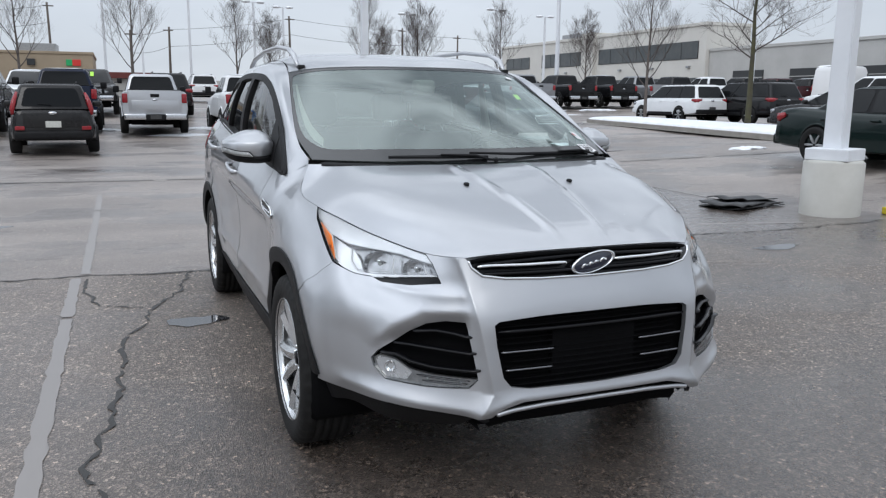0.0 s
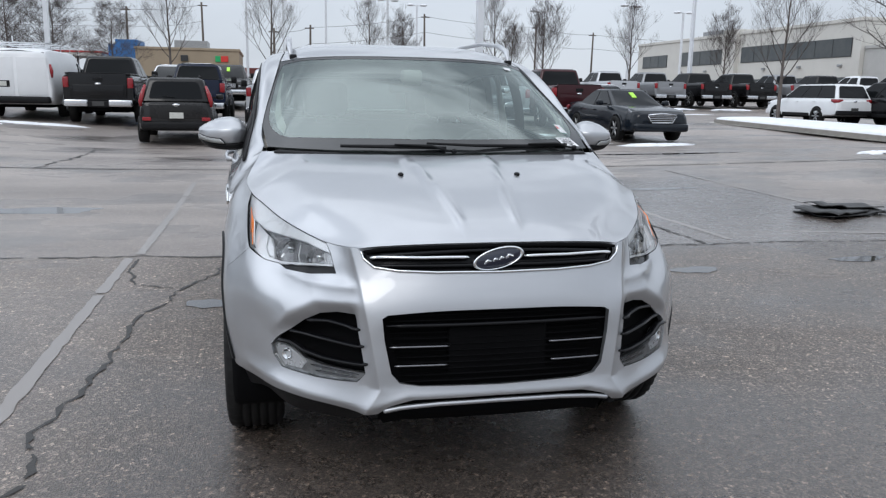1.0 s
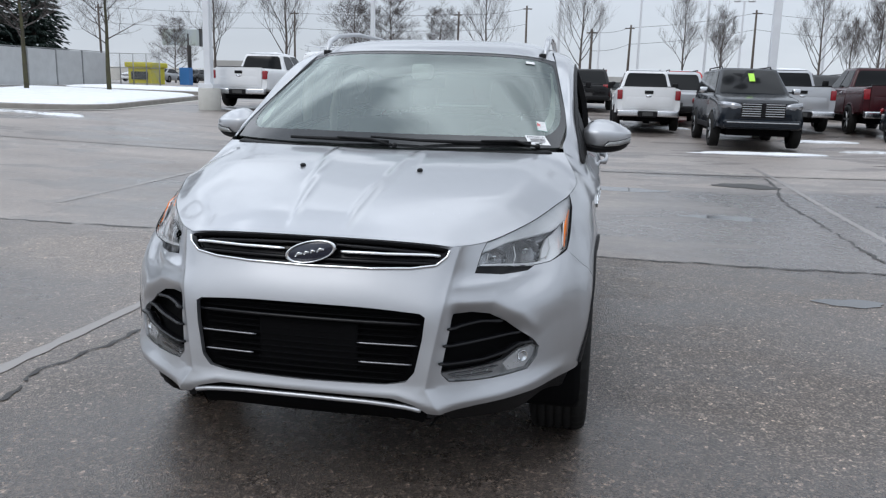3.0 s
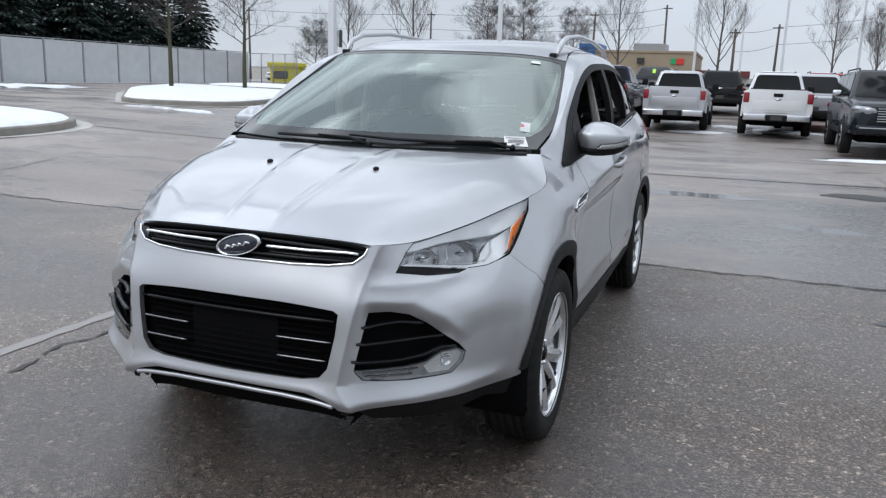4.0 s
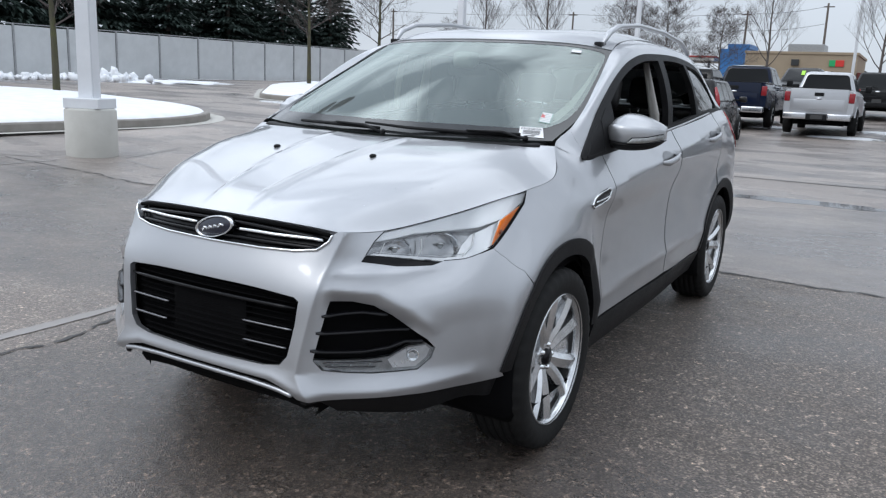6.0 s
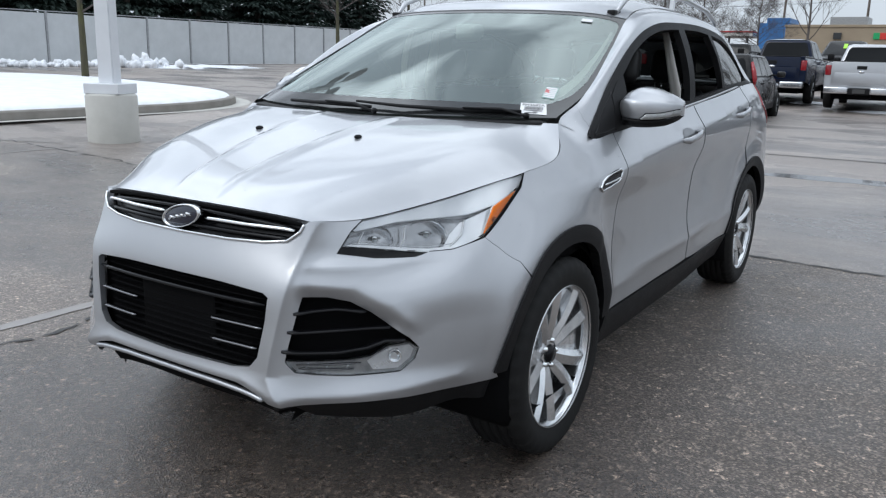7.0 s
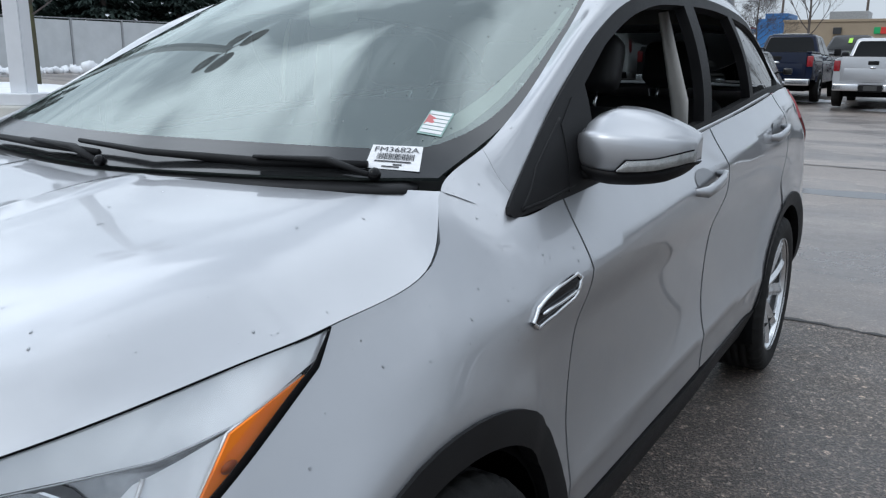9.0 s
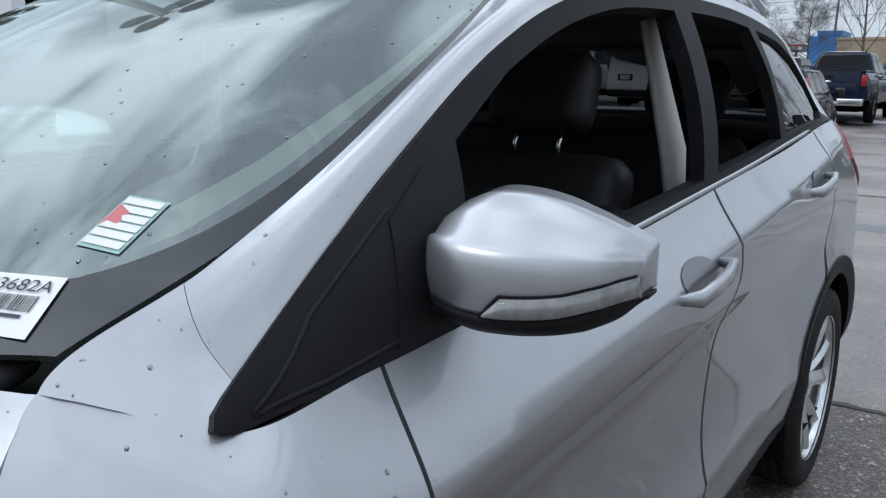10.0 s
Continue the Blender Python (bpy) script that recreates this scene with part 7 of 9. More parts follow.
for k in range(36):
    add_tube(bm, [(0.1 * k, 0.01, 0.15), (min(3.6, 0.1 * k + 0.95), 0.01, 1.98)], 0.004, 4)
    add_tube(bm, [(0.1 * k, -0.01, 1.98), (min(3.6, 0.1 * k + 0.95), -0.01, 0.15)], 0.004, 4)
tagged(part("mesh", bm, GALV, gate), kind="stuff")


def lamp_pole(x, y, height=8.0, wide=0.145, base=True, heads=0, turn=0.0, base_h=0.66, base_r=0.345):
    """A square white pole on a concrete drum, with or without lamp heads."""
    z = land(x, y)
    p = empty("lamp_pole", pose(x, y, z, 0, 0, turn))
    tagged(p, "white square lamp pole on a pale concrete base" if base else "white lamp pole with flat lamp heads", "lamp pole")
    foot = 0.0
    if base:
        bm = bmesh.new()
        add_lathe(bm, [(base_r, -0.1), (base_r, base_h - 0.03), (base_r - 0.03, base_h), (0.001, base_h + 0.004)], 40, Matrix.Rotation(-math.pi / 2, 4, "Y"))
        bmesh.ops.recalc_face_normals(bm, faces=bm.faces)
        part("concrete_base", bm, KERB_PALE, p, "pale stained concrete drum", True)
        foot = base_h
        w = wide * 1.28
        part("base_cover", box((-w, -w, foot), (w, w, foot + 0.14), 0.012), POLE_WHITE, p)
    bm = bmesh.new()
    a, b = wide / 2 * 1.12, wide / 2 * 0.85
    vs = bmesh.ops.create_cube(bm, size=1.0)["verts"]
    for v in vs:
        s = a if v.co.z < 0 else b
        v.co = Vector((math.copysign(s, v.co.x), math.copysign(s, v.co.y), foot if v.co.z < 0 else height))
    bmesh.ops.bevel(bm, geom=list(bm.edges), offset=0.012, segments=2, affect="EDGES")
    part("shaft", bm, POLE_WHITE, p)
    for k in range(heads):
        ang = 2 * math.pi * k / heads
        cx, cy = 0.62 * math.cos(ang), 0.62 * math.sin(ang)
        part("arm", tube([(0, 0, height - 0.06), (cx * 0.5, cy * 0.5, height), (cx, cy, height)], 0.03, 6), POLE_WHITE, p, smooth=True)
        bm = bmesh.new()
        add_lathe(bm, [(0.001, -0.10), (0.27, -0.085), (0.34, -0.02), (0.33, 0.04), (0.20, 0.09), (0.001, 0.10)], 20, Matrix.Translation((cx, cy, height)) @ Matrix.Rotation(-math.pi / 2, 4, "Y"))
        part("lamp_head", bm, POLE_WHITE, p, "round white lamp head", True)
        bm = bmesh.new()
        add_lathe(bm, [(0.31, 0.045), (0.22, 0.11), (0.001, 0.13)], 16, Matrix.Translation((cx, cy, height)) @ Matrix.Rotation(-math.pi / 2, 4, "Y"))
        part("snow_cap", bm, SNOW, p, "", True)
    return p


lamp_pole(6.56, 4.06, 7.5, 0.20, turn=20, heads=4)
lamp_pole(-8.1, 4.6, 7.5, 0.20, turn=25, heads=4)
lamp_pole(-11.1, 20.5, 9.0, 0.2, heads=4)
lamp_pole(5.75, 21.2, 9.5, 0.2, heads=4)
lamp_pole(-10.4, 37.0, 8.5, 0.2)
lamp_pole(24.6, 42.0, 8.0, 0.2, heads=2, turn=30)
lamp_pole(33.5, 34.5, 8.0, 0.2, heads=2, turn=30)
lamp_pole(29.5, 20.5, 7.6, 0.2, heads=2, turn=40)
lamp_pole(43.0, 30.0, 7.0, 0.2, heads=2, turn=40)
for x, y, h, t in ((4.0, 62.0, 8.5, 0), (9.5, 66.0, 8.0, 10), (17.0, 60.0, 8.0, 20), (23.0, 66.0, 7.6, 20), (13.5, 74.0, 8.5, 0), (1.0, 76.0, 9.0, 0), (28.0, 58.0, 7.5, 10), (37.0, 66.0, 8.0, 0), (-2.0, 58.0, 7.5, 0)):
    lamp_pole(x, y, h, 0.18, False, 2, t)

RUBBER_MAT = varied("rubber_mat", (0.018, 0.018, 0.019), (0.032, 0.032, 0.033), 7.0, (0.4, 0.6), bumped=0.4, fine=70.0)
for k, (dx, dy, a, s) in enumerate(((0, 0, 12, 1.0), (0.05, 0.06, -8, 0.95), (-0.12, -0.03, 25, 0.9), (0.1, 0.1, 3, 0.8))):
    bm = bmesh.new()
    bmesh.ops.create_grid(bm, x_segments=10, y_segments=8, size=0.5)
    for v in bm.verts:
        v.co = Vector((v.co.x * 0.95 * s, v.co.y * 0.6 * s, 0.012 + 0.022 * k + 0.03 * max(0, math.sin(4 * v.co.x + k)) * (abs(v.co.x) > 0.3) + 0.012 * math.sin(9 * v.co.y + 2 * k)))
    r = bmesh.ops.extrude_face_region(bm, geom=list(bm.faces))
    for v in [g for g in r["geom"] if isinstance(g, bmesh.types.BMVert)]:
        v.co.z -= 0.012
    bmesh.ops.recalc_face_normals(bm, faces=bm.faces)
    ob = part("rubber_mat", bm, RUBBER_MAT, smooth=True)
    ob.matrix_world = pose(6.05 + dx, 5.0 + dy, land(6, 5) + 0.008, 0, 0, a)
    tagged(ob, "black rubber mat dropped in a pile by the pole", "mat", "pile of mats")
can = part("plastic_jug", box((-0.04, -0.04, 0), (0.04, 0.04, 0.09), 0.015), shader("yellow_plastic", (0.62, 0.50, 0.03), 0.4))
can.matrix_world = pose(7.12, 3.72, land(7.1, 3.7) + 0.004)
tagged(can, "small yellow plastic jug on the ground", "jug")


# ---- parked vehicles ----
FAR_GLASS = shader("dark_window", (0.008, 0.009, 0.010), 0.08, 0.0, 0.0, 0.22)
FAR_CHROME = shader("bumper_chrome", (0.62, 0.63, 0.65), 0.22, 1.0)
FAR_RIM = varied("grey_alloy", (0.42, 0.43, 0.44), (0.30, 0.31, 0.32), 12.0, (0.3, 0.5), 0.9)
PLATE = varied("plate_paint", (0.62, 0.62, 0.58), (0.50, 0.50, 0.46), 30.0, (0.5, 0.6))
DARK_PLATE = shader("dark_plate", (0.05, 0.05, 0.05), 0.4)
GREEN_TAG = shader("lime_tag", (0.42, 0.78, 0.08), 0.6)
HEAD_GLASS = shader("lamp_front", (0.38, 0.39, 0.41), 0.12, 0.7)
PAINTS = {
    "silver": paint("far_silver", (0.50, 0.51, 0.53), rough=0.34, metal=0.6),
    "white": paint("far_white", (0.76, 0.77, 0.78), rough=0.35),
    "black": paint("far_black", (0.006, 0.006, 0.007), dirt=0.02, rough=0.22),
    "grey": paint("far_charcoal", (0.016, 0.0155, 0.016), dirt=0.02, rough=0.28),
    "navy": paint("far_navy", (0.004, 0.009, 0.028), dirt=0.02, rough=0.22),
    "maroon": paint("far_maroon", (0.040, 0.007, 0.010), dirt=0.02, rough=0.26),
    "red": paint("far_red", (0.50, 0.022, 0.018), rough=0.25),
    "green": paint("far_green", (0.003, 0.011, 0.010), dirt=0.02, rough=0.22),
    "bluegrey": paint("far_bluegrey", (0.005, 0.008, 0.013), dirt=0.02, rough=0.22),
    "pewter": paint("far_pewter", (0.26, 0.265, 0.275), rough=0.3, metal=0.5),
}


for far_paint in PAINTS.values():
    bsdf(far_paint).inputs["Coat Weight"].default_value = 0.30
    bsdf(far_paint).inputs["Specular IOR Level"].default_value = 0.20


def loft(sections, mat, name, parent, label="", smooth_it=True):
    """A closed hull through (y, low, high, half width at foot, half width at top)."""
    knots = np.array([sections[0], *sections, sections[-1]], float)
    fine = []
    for k in range(1, len(knots) - 2):
        for t in (0.0, 0.25, 0.5, 0.75):
            q = Patch._w(np.array(t)) @ knots[k - 1:k + 3]
            q[0] = knots[k][0] + (knots[k + 1][0] - knots[k][0]) * t
            fine.append(q)
    fine.append(knots[-1])
    bm = bmesh.new()
    rings = []
    for y, lo, hi, w0, w1 in fine:
        h = hi - lo
        half = [(w0 * 0.90, lo), (w0 * 0.985, lo + 0.06 * h), (w0, lo + 0.25 * h), (w0 + (w1 - w0) * 0.55, lo + 0.72 * h), (w1 * 0.985, lo + 0.90 * h), (w1 * 0.93, lo + 0.965 * h), (w1 * 0.80, lo + 0.992 * h), (w1 * 0.45, hi)]
        ring = [(x, z) for x, z in half] + [(-x, z) for x, z in half[::-1]]
        rings.append([bm.verts.new((x, y, z)) for x, z in ring])
    n = len(rings[0])
    for r0, r1 in zip(rings, rings[1:]):
        for k in range(n):
            bm.faces.new((r0[k], r0[(k + 1) % n], r1[(k + 1) % n], r1[k]))
    bm.faces.new(rings[0])
    bm.faces.new(rings[-1][::-1])
    bmesh.ops.recalc_face_normals(bm, faces=bm.faces)
    ob = part(name, bm, mat, parent, label, smooth_it)
    return ob


def pane(corners, mat, name, parent, thick=0.015, inset=0.0, label=""):
    """A thin window or panel on four corners."""
    c = [Vector(p) for p in corners]
    mid = sum(c, Vector()) / 4
    nrm = (c[1] - c[0]).cross(c[3] - c[0]).normalized()
    c = [p + (mid - p).normalized() * inset for p in c]
    bm = bmesh.new()
    a = [bm.verts.new(p + nrm * thick) for p in c]
    b = [bm.verts.new(p - nrm * thick) for p in c]
    bm.faces.new(a)
    bm.faces.new(b[::-1])
    for k in range(4):
        bm.faces.new((a[k], b[k], b[(k + 1) % 4], a[(k + 1) % 4]))
    bmesh.ops.recalc_face_normals(bm, faces=bm.faces)
    return part(name, bm, mat, parent, label)


def far_wheel(v, x, y, r, rim):
    w = empty("wheel")
    w.parent = v
    w.matrix_basis = pose(x, y, r, 0, 0, 0 if x > 0 else 180)
    bm = bmesh.new()
    add_lathe(bm, [(0.62 * r, 0.10), (0.85 * r, 0.125), (0.97 * r, 0.11), (r, 0.06), (r, -0.10), (0.7 * r, -0.12)], 28, I4)
    part("tyre", bm, RUBBER, w, "", True)
    bm = bmesh.new()
    add_lathe(bm, [(0.64 * r, 0.105), (0.60 * r, 0.085), (0.57 * r, 0.02), (0.02, 0.01)], 28, I4)
    part("rim", bm, GAP, w, "", True)
    for k in range(6):
        a = 2 * math.pi * k / 6
        part("spoke", flat_bar([(0.085, 0.08 * r * math.cos(a), 0.08 * r * math.sin(a)), (0.09, 0.35 * r * math.cos(a), 0.35 * r * math.sin(a)), (0.095, 0.63 * r * math.cos(a), 0.63 * r * math.sin(a))], 0.02, 0.085 * r, (-math.sin(a) * 0 + 1e-6, -math.sin(a), math.cos(a))), rim, w)
    return w


def crisp(ob, angle=38):
    """Smooth shading that stops at sharp edges."""
    ob.data.polygons.foreach_set("use_smooth", [True] * len(ob.data.polygons))
    ob.data.set_sharp_from_angle(angle=radians(angle))
    return ob


def glazing(corners, mat, name, parent, inset, proud=0.006, corner=0.10, bulge=0.0, label=""):
    """A pane with clipped corners on a four-cornered face: low left, low right, high right, high left as seen from outside."""
    a, b, c, d = (Vector(p) for p in corners)
    nrm = (b - a).cross(d - a).normalized()
    le, ri, lo, hi = inset
    wide, tall = ((b - a).length + (c - d).length) / 2, ((d - a).length + (c - b).length) / 2
    at = lambda u, v: a.lerp(b, u).lerp(d.lerp(c, u), v)
    u0, u1, v0, v1 = le / wide, 1 - ri / wide, lo / tall, 1 - hi / tall
    cu, cv = corner / wide, corner / tall
    ring = [(u0 + cu * 0.4, v0), (u1 - cu * 0.4, v0), (u1, v0 + cv * 0.4), (u1, v1 - cv), (u1 - cu * 0.35, v1 - cv * 0.3), (u1 - cu, v1), (u0 + cu, v1), (u0 + cu * 0.35, v1 - cv * 0.3), (u0, v1 - cv), (u0, v0 + cv * 0.4)]
    bm = bmesh.new()
    top = [bm.verts.new(at(u, v) + nrm * proud) for u, v in ring]
    low = [bm.verts.new(at(u, v) - nrm * 0.03) for u, v in ring]
    mid = bm.verts.new(at((u0 + u1) / 2, (v0 + v1) / 2) + nrm * (proud + bulge))
    n = len(ring)
    for k in range(n):
        bm.faces.new((top[k], top[(k + 1) % n], mid))
        bm.faces.new((top[k], low[k], low[(k + 1) % n], top[(k + 1) % n]))
    bmesh.ops.recalc_face_normals(bm, faces=bm.faces)
    return crisp(part(name, bm, mat, parent, label), 50)


def cabin_shell(v, p, c0, c1, wb, zc, t0, t1, wr, zr):
    """The painted upper body: a tapered box with rounded pillars and a crowned roof."""
    bm = bmesh.new()
    low = [bm.verts.new(q) for q in ((wb, c0, zc), (wb, c1, zc), (-wb, c1, zc), (-wb, c0, zc))]
    high = [bm.verts.new(q) for q in ((wr, t0, zr - 0.03), (wr, t1, zr - 0.03), (-wr, t1, zr - 0.03), (-wr, t0, zr - 0.03))]
    for k in range(4):
        bm.faces.new((low[k], low[(k + 1) % 4], high[(k + 1) % 4], high[k]))
    bm.faces.new(high)
    bmesh.ops.recalc_face_normals(bm, faces=bm.faces)
    keep = [e for e in bm.edges if not (e.verts[0].co.z < zc + 0.01 and e.verts[1].co.z < zc + 0.01)]
    bmesh.ops.bevel(bm, geom=keep, offset=0.085, segments=3, affect="EDGES", profile=0.55)
    return crisp(part("cabin", bm, p, v), 32)


# length, half width, belt height, roof height, wheel radius, front axle, rear axle, belt span of the cabin, roof span of the cabin, hood height, tail height
KINDS = {
    "pickup": (5.90, 0.985, 1.32, 1.93, 0.405, -1.98, 1.72, (-1.15, 1.12), (-0.28, 0.98), 1.20, 1.36),
    "suv": (5.00, 0.98, 1.16, 1.79, 0.39, -1.55, 1.35, (-1.30, 2.44), (-0.35, 2.12), 1.10, 1.16),
    "bigsuv": (5.60, 1.00, 1.30, 1.95, 0.42, -1.80, 1.35, (-1.35, 2.74), (-0.45, 2.58), 1.24, 1.27),
    "hatch": (4.12, 0.895, 1.06, 1.61, 0.33, -1.30, 1.25, (-1.20, 2.02), (-0.40, 1.84), 1.02, 1.08),
    "sedan": (4.95, 0.92, 0.97, 1.45, 0.345, -1.50, 1.35, (-1.10, 1.78), (-0.10, 0.80), 0.93, 1.03),
    "van": (5.70, 1.00, 1.28, 2.10, 0.37, -1.95, 1.50, (-1.75, 2.80), (-1.15, 2.72), 1.10, 1.28),
    "longvan": (6.4, 1.02, 1.35, 2.65, 0.37, -2.1, 1.7, (-2.0, 3.15), (-1.45, 3.10), 1.15, 1.35),
}


def vehicle(kind, colour, label, x, y, heading, lift=1.0, cap="", bumper="chrome", snow=0.0, tag=False, rack=False, flare=False, rim=None, scale=1.0, face=""):
    """A parked vehicle that faces the heading (degrees from -y, turning to its left)."""
    L, w, zb, zr, r, fa, ra, (c0, c1), (t0, t1), zh, zt = KINDS[kind]
    names = {"pickup": "pickup_truck", "suv": "suv", "bigsuv": "suv", "hatch": "hatchback", "sedan": "sedan", "van": "cargo_van", "longvan": "cargo_van"}
    cats = {"pickup": "pickup truck", "suv": "suv", "bigsuv": "suv", "hatch": "car", "sedan": "car", "van": "van", "longvan": "van"}
    v = empty(names[kind], pose(x, y, land(x, y), 0, 0, heading) @ Matrix.Diagonal((scale, scale, scale * lift, 1)))
    tagged(v, label, cats[kind])
    p = PAINTS[colour]
    f, b = -L / 2, L / 2
    boxy = kind in ("van", "longvan")
    lo = {"sedan": 0.27, "hatch": 0.30, "pickup": 0.56, "bigsuv": 0.46}.get(kind, 0.40)
    ws = w * 0.97
    wr = w * {"pickup": 0.665, "suv": 0.69, "bigsuv": 0.70, "hatch": 0.70, "sedan": 0.63}.get(kind, 0.88)
    wb = w * {"pickup": 0.86, "sedan": 0.86, "hatch": 0.90}.get(kind, 0.89)
    trim = FAR_CHROME if bumper == "chrome" else BLACK_TRIM
    if boxy:
        crisp(loft([(f, 0.45, 0.85, w * 0.80, w * 0.74), (f + 0.12, 0.40, zh - 0.05, w * 0.94, w * 0.86), (f + 0.75, 0.38, zh + 0.05, w, w * 0.93), (c0 + 0.1, 0.36, zb, w, w * 0.97)], p, "nose", v))
        crisp(loft([(c0, 0.36, zb + 0.02, w, w * 0.97), (t0 + 0.1, 0.36, zr - 0.06, w, wr * 0.95), (0, 0.36, zr, w, wr), (b - 0.35, 0.40, zr - 0.01, w, wr), (b - 0.12, 0.44, zr - 0.06, w * 0.99, wr * 0.98), (b - 0.03, 0.48, zr - 0.12, w * 0.96, wr * 0.94), (b, 0.52, zr - 0.18, w * 0.93, wr * 0.90)], p, "body", v))
    elif kind == "pickup":
        crisp(loft([(f, 0.62, zh - 0.20, w * 0.84, w * 0.78), (f + 0.05, 0.58, zh - 0.10, w * 0.93, w * 0.86), (f + 0.18, 0.56, zh - 0.03, w * 0.98, w * 0.90), (f + 0.7, 0.54, zh + 0.03, w, w * 0.91), (c0, 0.52, zh + 0.09, w, w * 0.93), (c0 + 0.35, 0.50, zb, w, ws), (c1 + 0.05, 0.50, zb, w, ws)], p, "cab_body", v))
        crisp(loft([(c1 + 0.08, 0.55, zt, w * 0.985, ws), (b - 0.5, 0.56, zt, w * 0.99, ws), (b - 0.10, 0.60, zt - 0.005, w * 0.985, ws), (b - 0.01, 0.64, zt - 0.02, w * 0.965, ws * 0.98)], p, "bed", v))
        gate_ = crisp(part("tailgate", box((-w * 0.79, b - 0.05, 0.70), (w * 0.79, b + 0.018, zt + 0.012), 0.022), p, v))
        part("tailgate_panel", box((-w * 0.70, b + 0.014, 0.76), (w * 0.70, b + 0.026, zt - 0.30), 0.010), p, gate_, "", True)
        part("tailgate_handle", box((-0.13, b + 0.016, zt - 0.20), (0.13, b + 0.036, zt - 0.10), 0.012), BLACK_TRIM, gate_)
        part("tailgate_cap", box((-w * 0.79, b - 0.07, zt + 0.012), (w * 0.79, b + 0.020, zt + 0.034), 0.008), BLACK_TRIM, gate_)
        # a flat black slab drawn for the shade inside the open bed
        part("bed_shade", box((-w * 0.80, c1 + 0.16, zt - 0.06), (w * 0.80, b - 0.12, zt + 0.004), 0.01), GAP, v)
    else:
        tail = zt if kind == "sedan" else zb
        crisp(loft([(f, lo + 0.14, zh - 0.26, w * 0.66, w * 0.58), (f + 0.05, lo + 0.06, zh - 0.17, w * 0.82, w * 0.73), (f + 0.17, lo + 0.01, zh - 0.09, w * 0.94, w * 0.83), (f + 0.5, lo, zh - 0.03, w * 0.99, w * 0.89), (c0, lo, zh + 0.05, w, w * 0.93), (c0 + 0.5, lo - 0.02, zb, w, ws), (0.6, lo - 0.02, zb + 0.015, w, ws), (b - 0.6, lo, tail + 0.02, w, ws * 0.98), (b - 0.20, lo + 0.03, tail, w * 0.975, ws * 0.94), (b - 0.05, lo + 0.07, tail - 0.05, w * 0.93, ws * 0.89), (b, lo + 0.12, tail - 0.13, w * 0.86, ws * 0.82)], p, "body", v))
    if not boxy:
        zc = zb - 0.03
        cabin_shell(v, p, c0, c1, wb, zc, t0, t1, wr, zr)
        part("roof_skin", box((-wr * 0.86, t0 + 0.12, zr - 0.06), (wr * 0.86, t1 - 0.12, zr - 0.014), 0.02), p, v, "", True)
        zq = zr - 0.03
        glazing([(-wb, c0, zc), (wb, c0, zc), (wr, t0, zq), (-wr, t0, zq)], FAR_GLASS, "windshield", v, (0.09, 0.09, 0.05, 0.07), 0.006, 0.10, 0.04)
        rear = (0.10, 0.10, 0.07, 0.08) if kind == "pickup" else ((0.15, 0.15, 0.06, 0.10) if kind == "hatch" else (0.11, 0.11, 0.05, 0.09))
        glazing([(wb, c1, zc), (-wb, c1, zc), (-wr, t1, zq), (wr, t1, zq)], FAR_GLASS, "rear_window", v, rear, 0.008, 0.08, 0.015)
        cuts = [0.0, 0.50, 1.0] if kind in ("pickup", "sedan") else [0.0, 0.36, 0.66, 1.0]
        for sx in (-1, 1):
            at = lambda q, top: Vector((sx * (wr if top else wb), (t0 + (t1 - t0) * q) if top else (c0 + (c1 - c0) * q), zq if top else zc))
            quad = lambda q0, q1: [at(q0, 0), at(q1, 0), at(q1, 1), at(q0, 1)] if sx > 0 else [at(q1, 0), at(q0, 0), at(q0, 1), at(q1, 1)]
            for i, (s0, s1) in enumerate(zip(cuts, cuts[1:])):
                first, last = (0.14 if i == 0 else 0.035), (0.12 if i == len(cuts) - 2 else 0.035)
                e = (first, last) if sx > 0 else (last, first)
                glazing(quad(s0, s1), FAR_GLASS, "side_window", v, (e[0], e[1], 0.06, 0.09), 0.010, 0.09)
            if kind != "pickup":
                glazing(quad(0.0, 1.0), BLACK_TRIM, "window_surround", v, (0.12, 0.10, 0.045, 0.075), 0.005, 0.08)
    else:
        pane([(w * 0.90, c0 - 0.02, zb - 0.02), (-w * 0.90, c0 - 0.02, zb - 0.02), (-wr * 0.92, t0 + 0.02, zr - 0.22), (wr * 0.92, t0 + 0.02, zr - 0.22)], FAR_GLASS, "windshield", v, 0.03, 0.05)
        for sx in (-1, 1):
            pane([(sx * w * 0.975, c0 + 0.25, zb + 0.02), (sx * w * 0.975, c0 + 1.05, zb + 0.02), (sx * wr * 1.01, c0 + 1.05, zr - 0.32), (sx * wr * 1.01, t0 + 0.28, zr - 0.32)], FAR_GLASS, "side_window", v, 0.02, 0.04)
            part("door_panel", box((sx * w * 0.44 - w * 0.405, b - 0.03, 0.66), (sx * w * 0.44 + w * 0.405, b + 0.006, zr - 0.26), 0.03), p, v, "", True)
        part("roof_edge", flat_bar([(-wr * 0.96, b - 0.10, zr - 0.42), (-wr * 0.88, b - 0.07, zr - 0.14), (0, b - 0.05, zr - 0.08), (wr * 0.88, b - 0.07, zr - 0.14), (wr * 0.96, b - 0.10, zr - 0.42)], 0.012, 0.016, (0, 1, 0)), BLACK_TRIM, v, "", True)
        part("plate_frame", box((0.16, b - 0.02, 0.92), (0.62, b + 0.02, 1.12), 0.02), BLACK_TRIM, v)
        part("plate", box((0.24, b + 0.012, 0.95), (0.54, b + 0.026, 1.09), 0.004), PLATE, v)
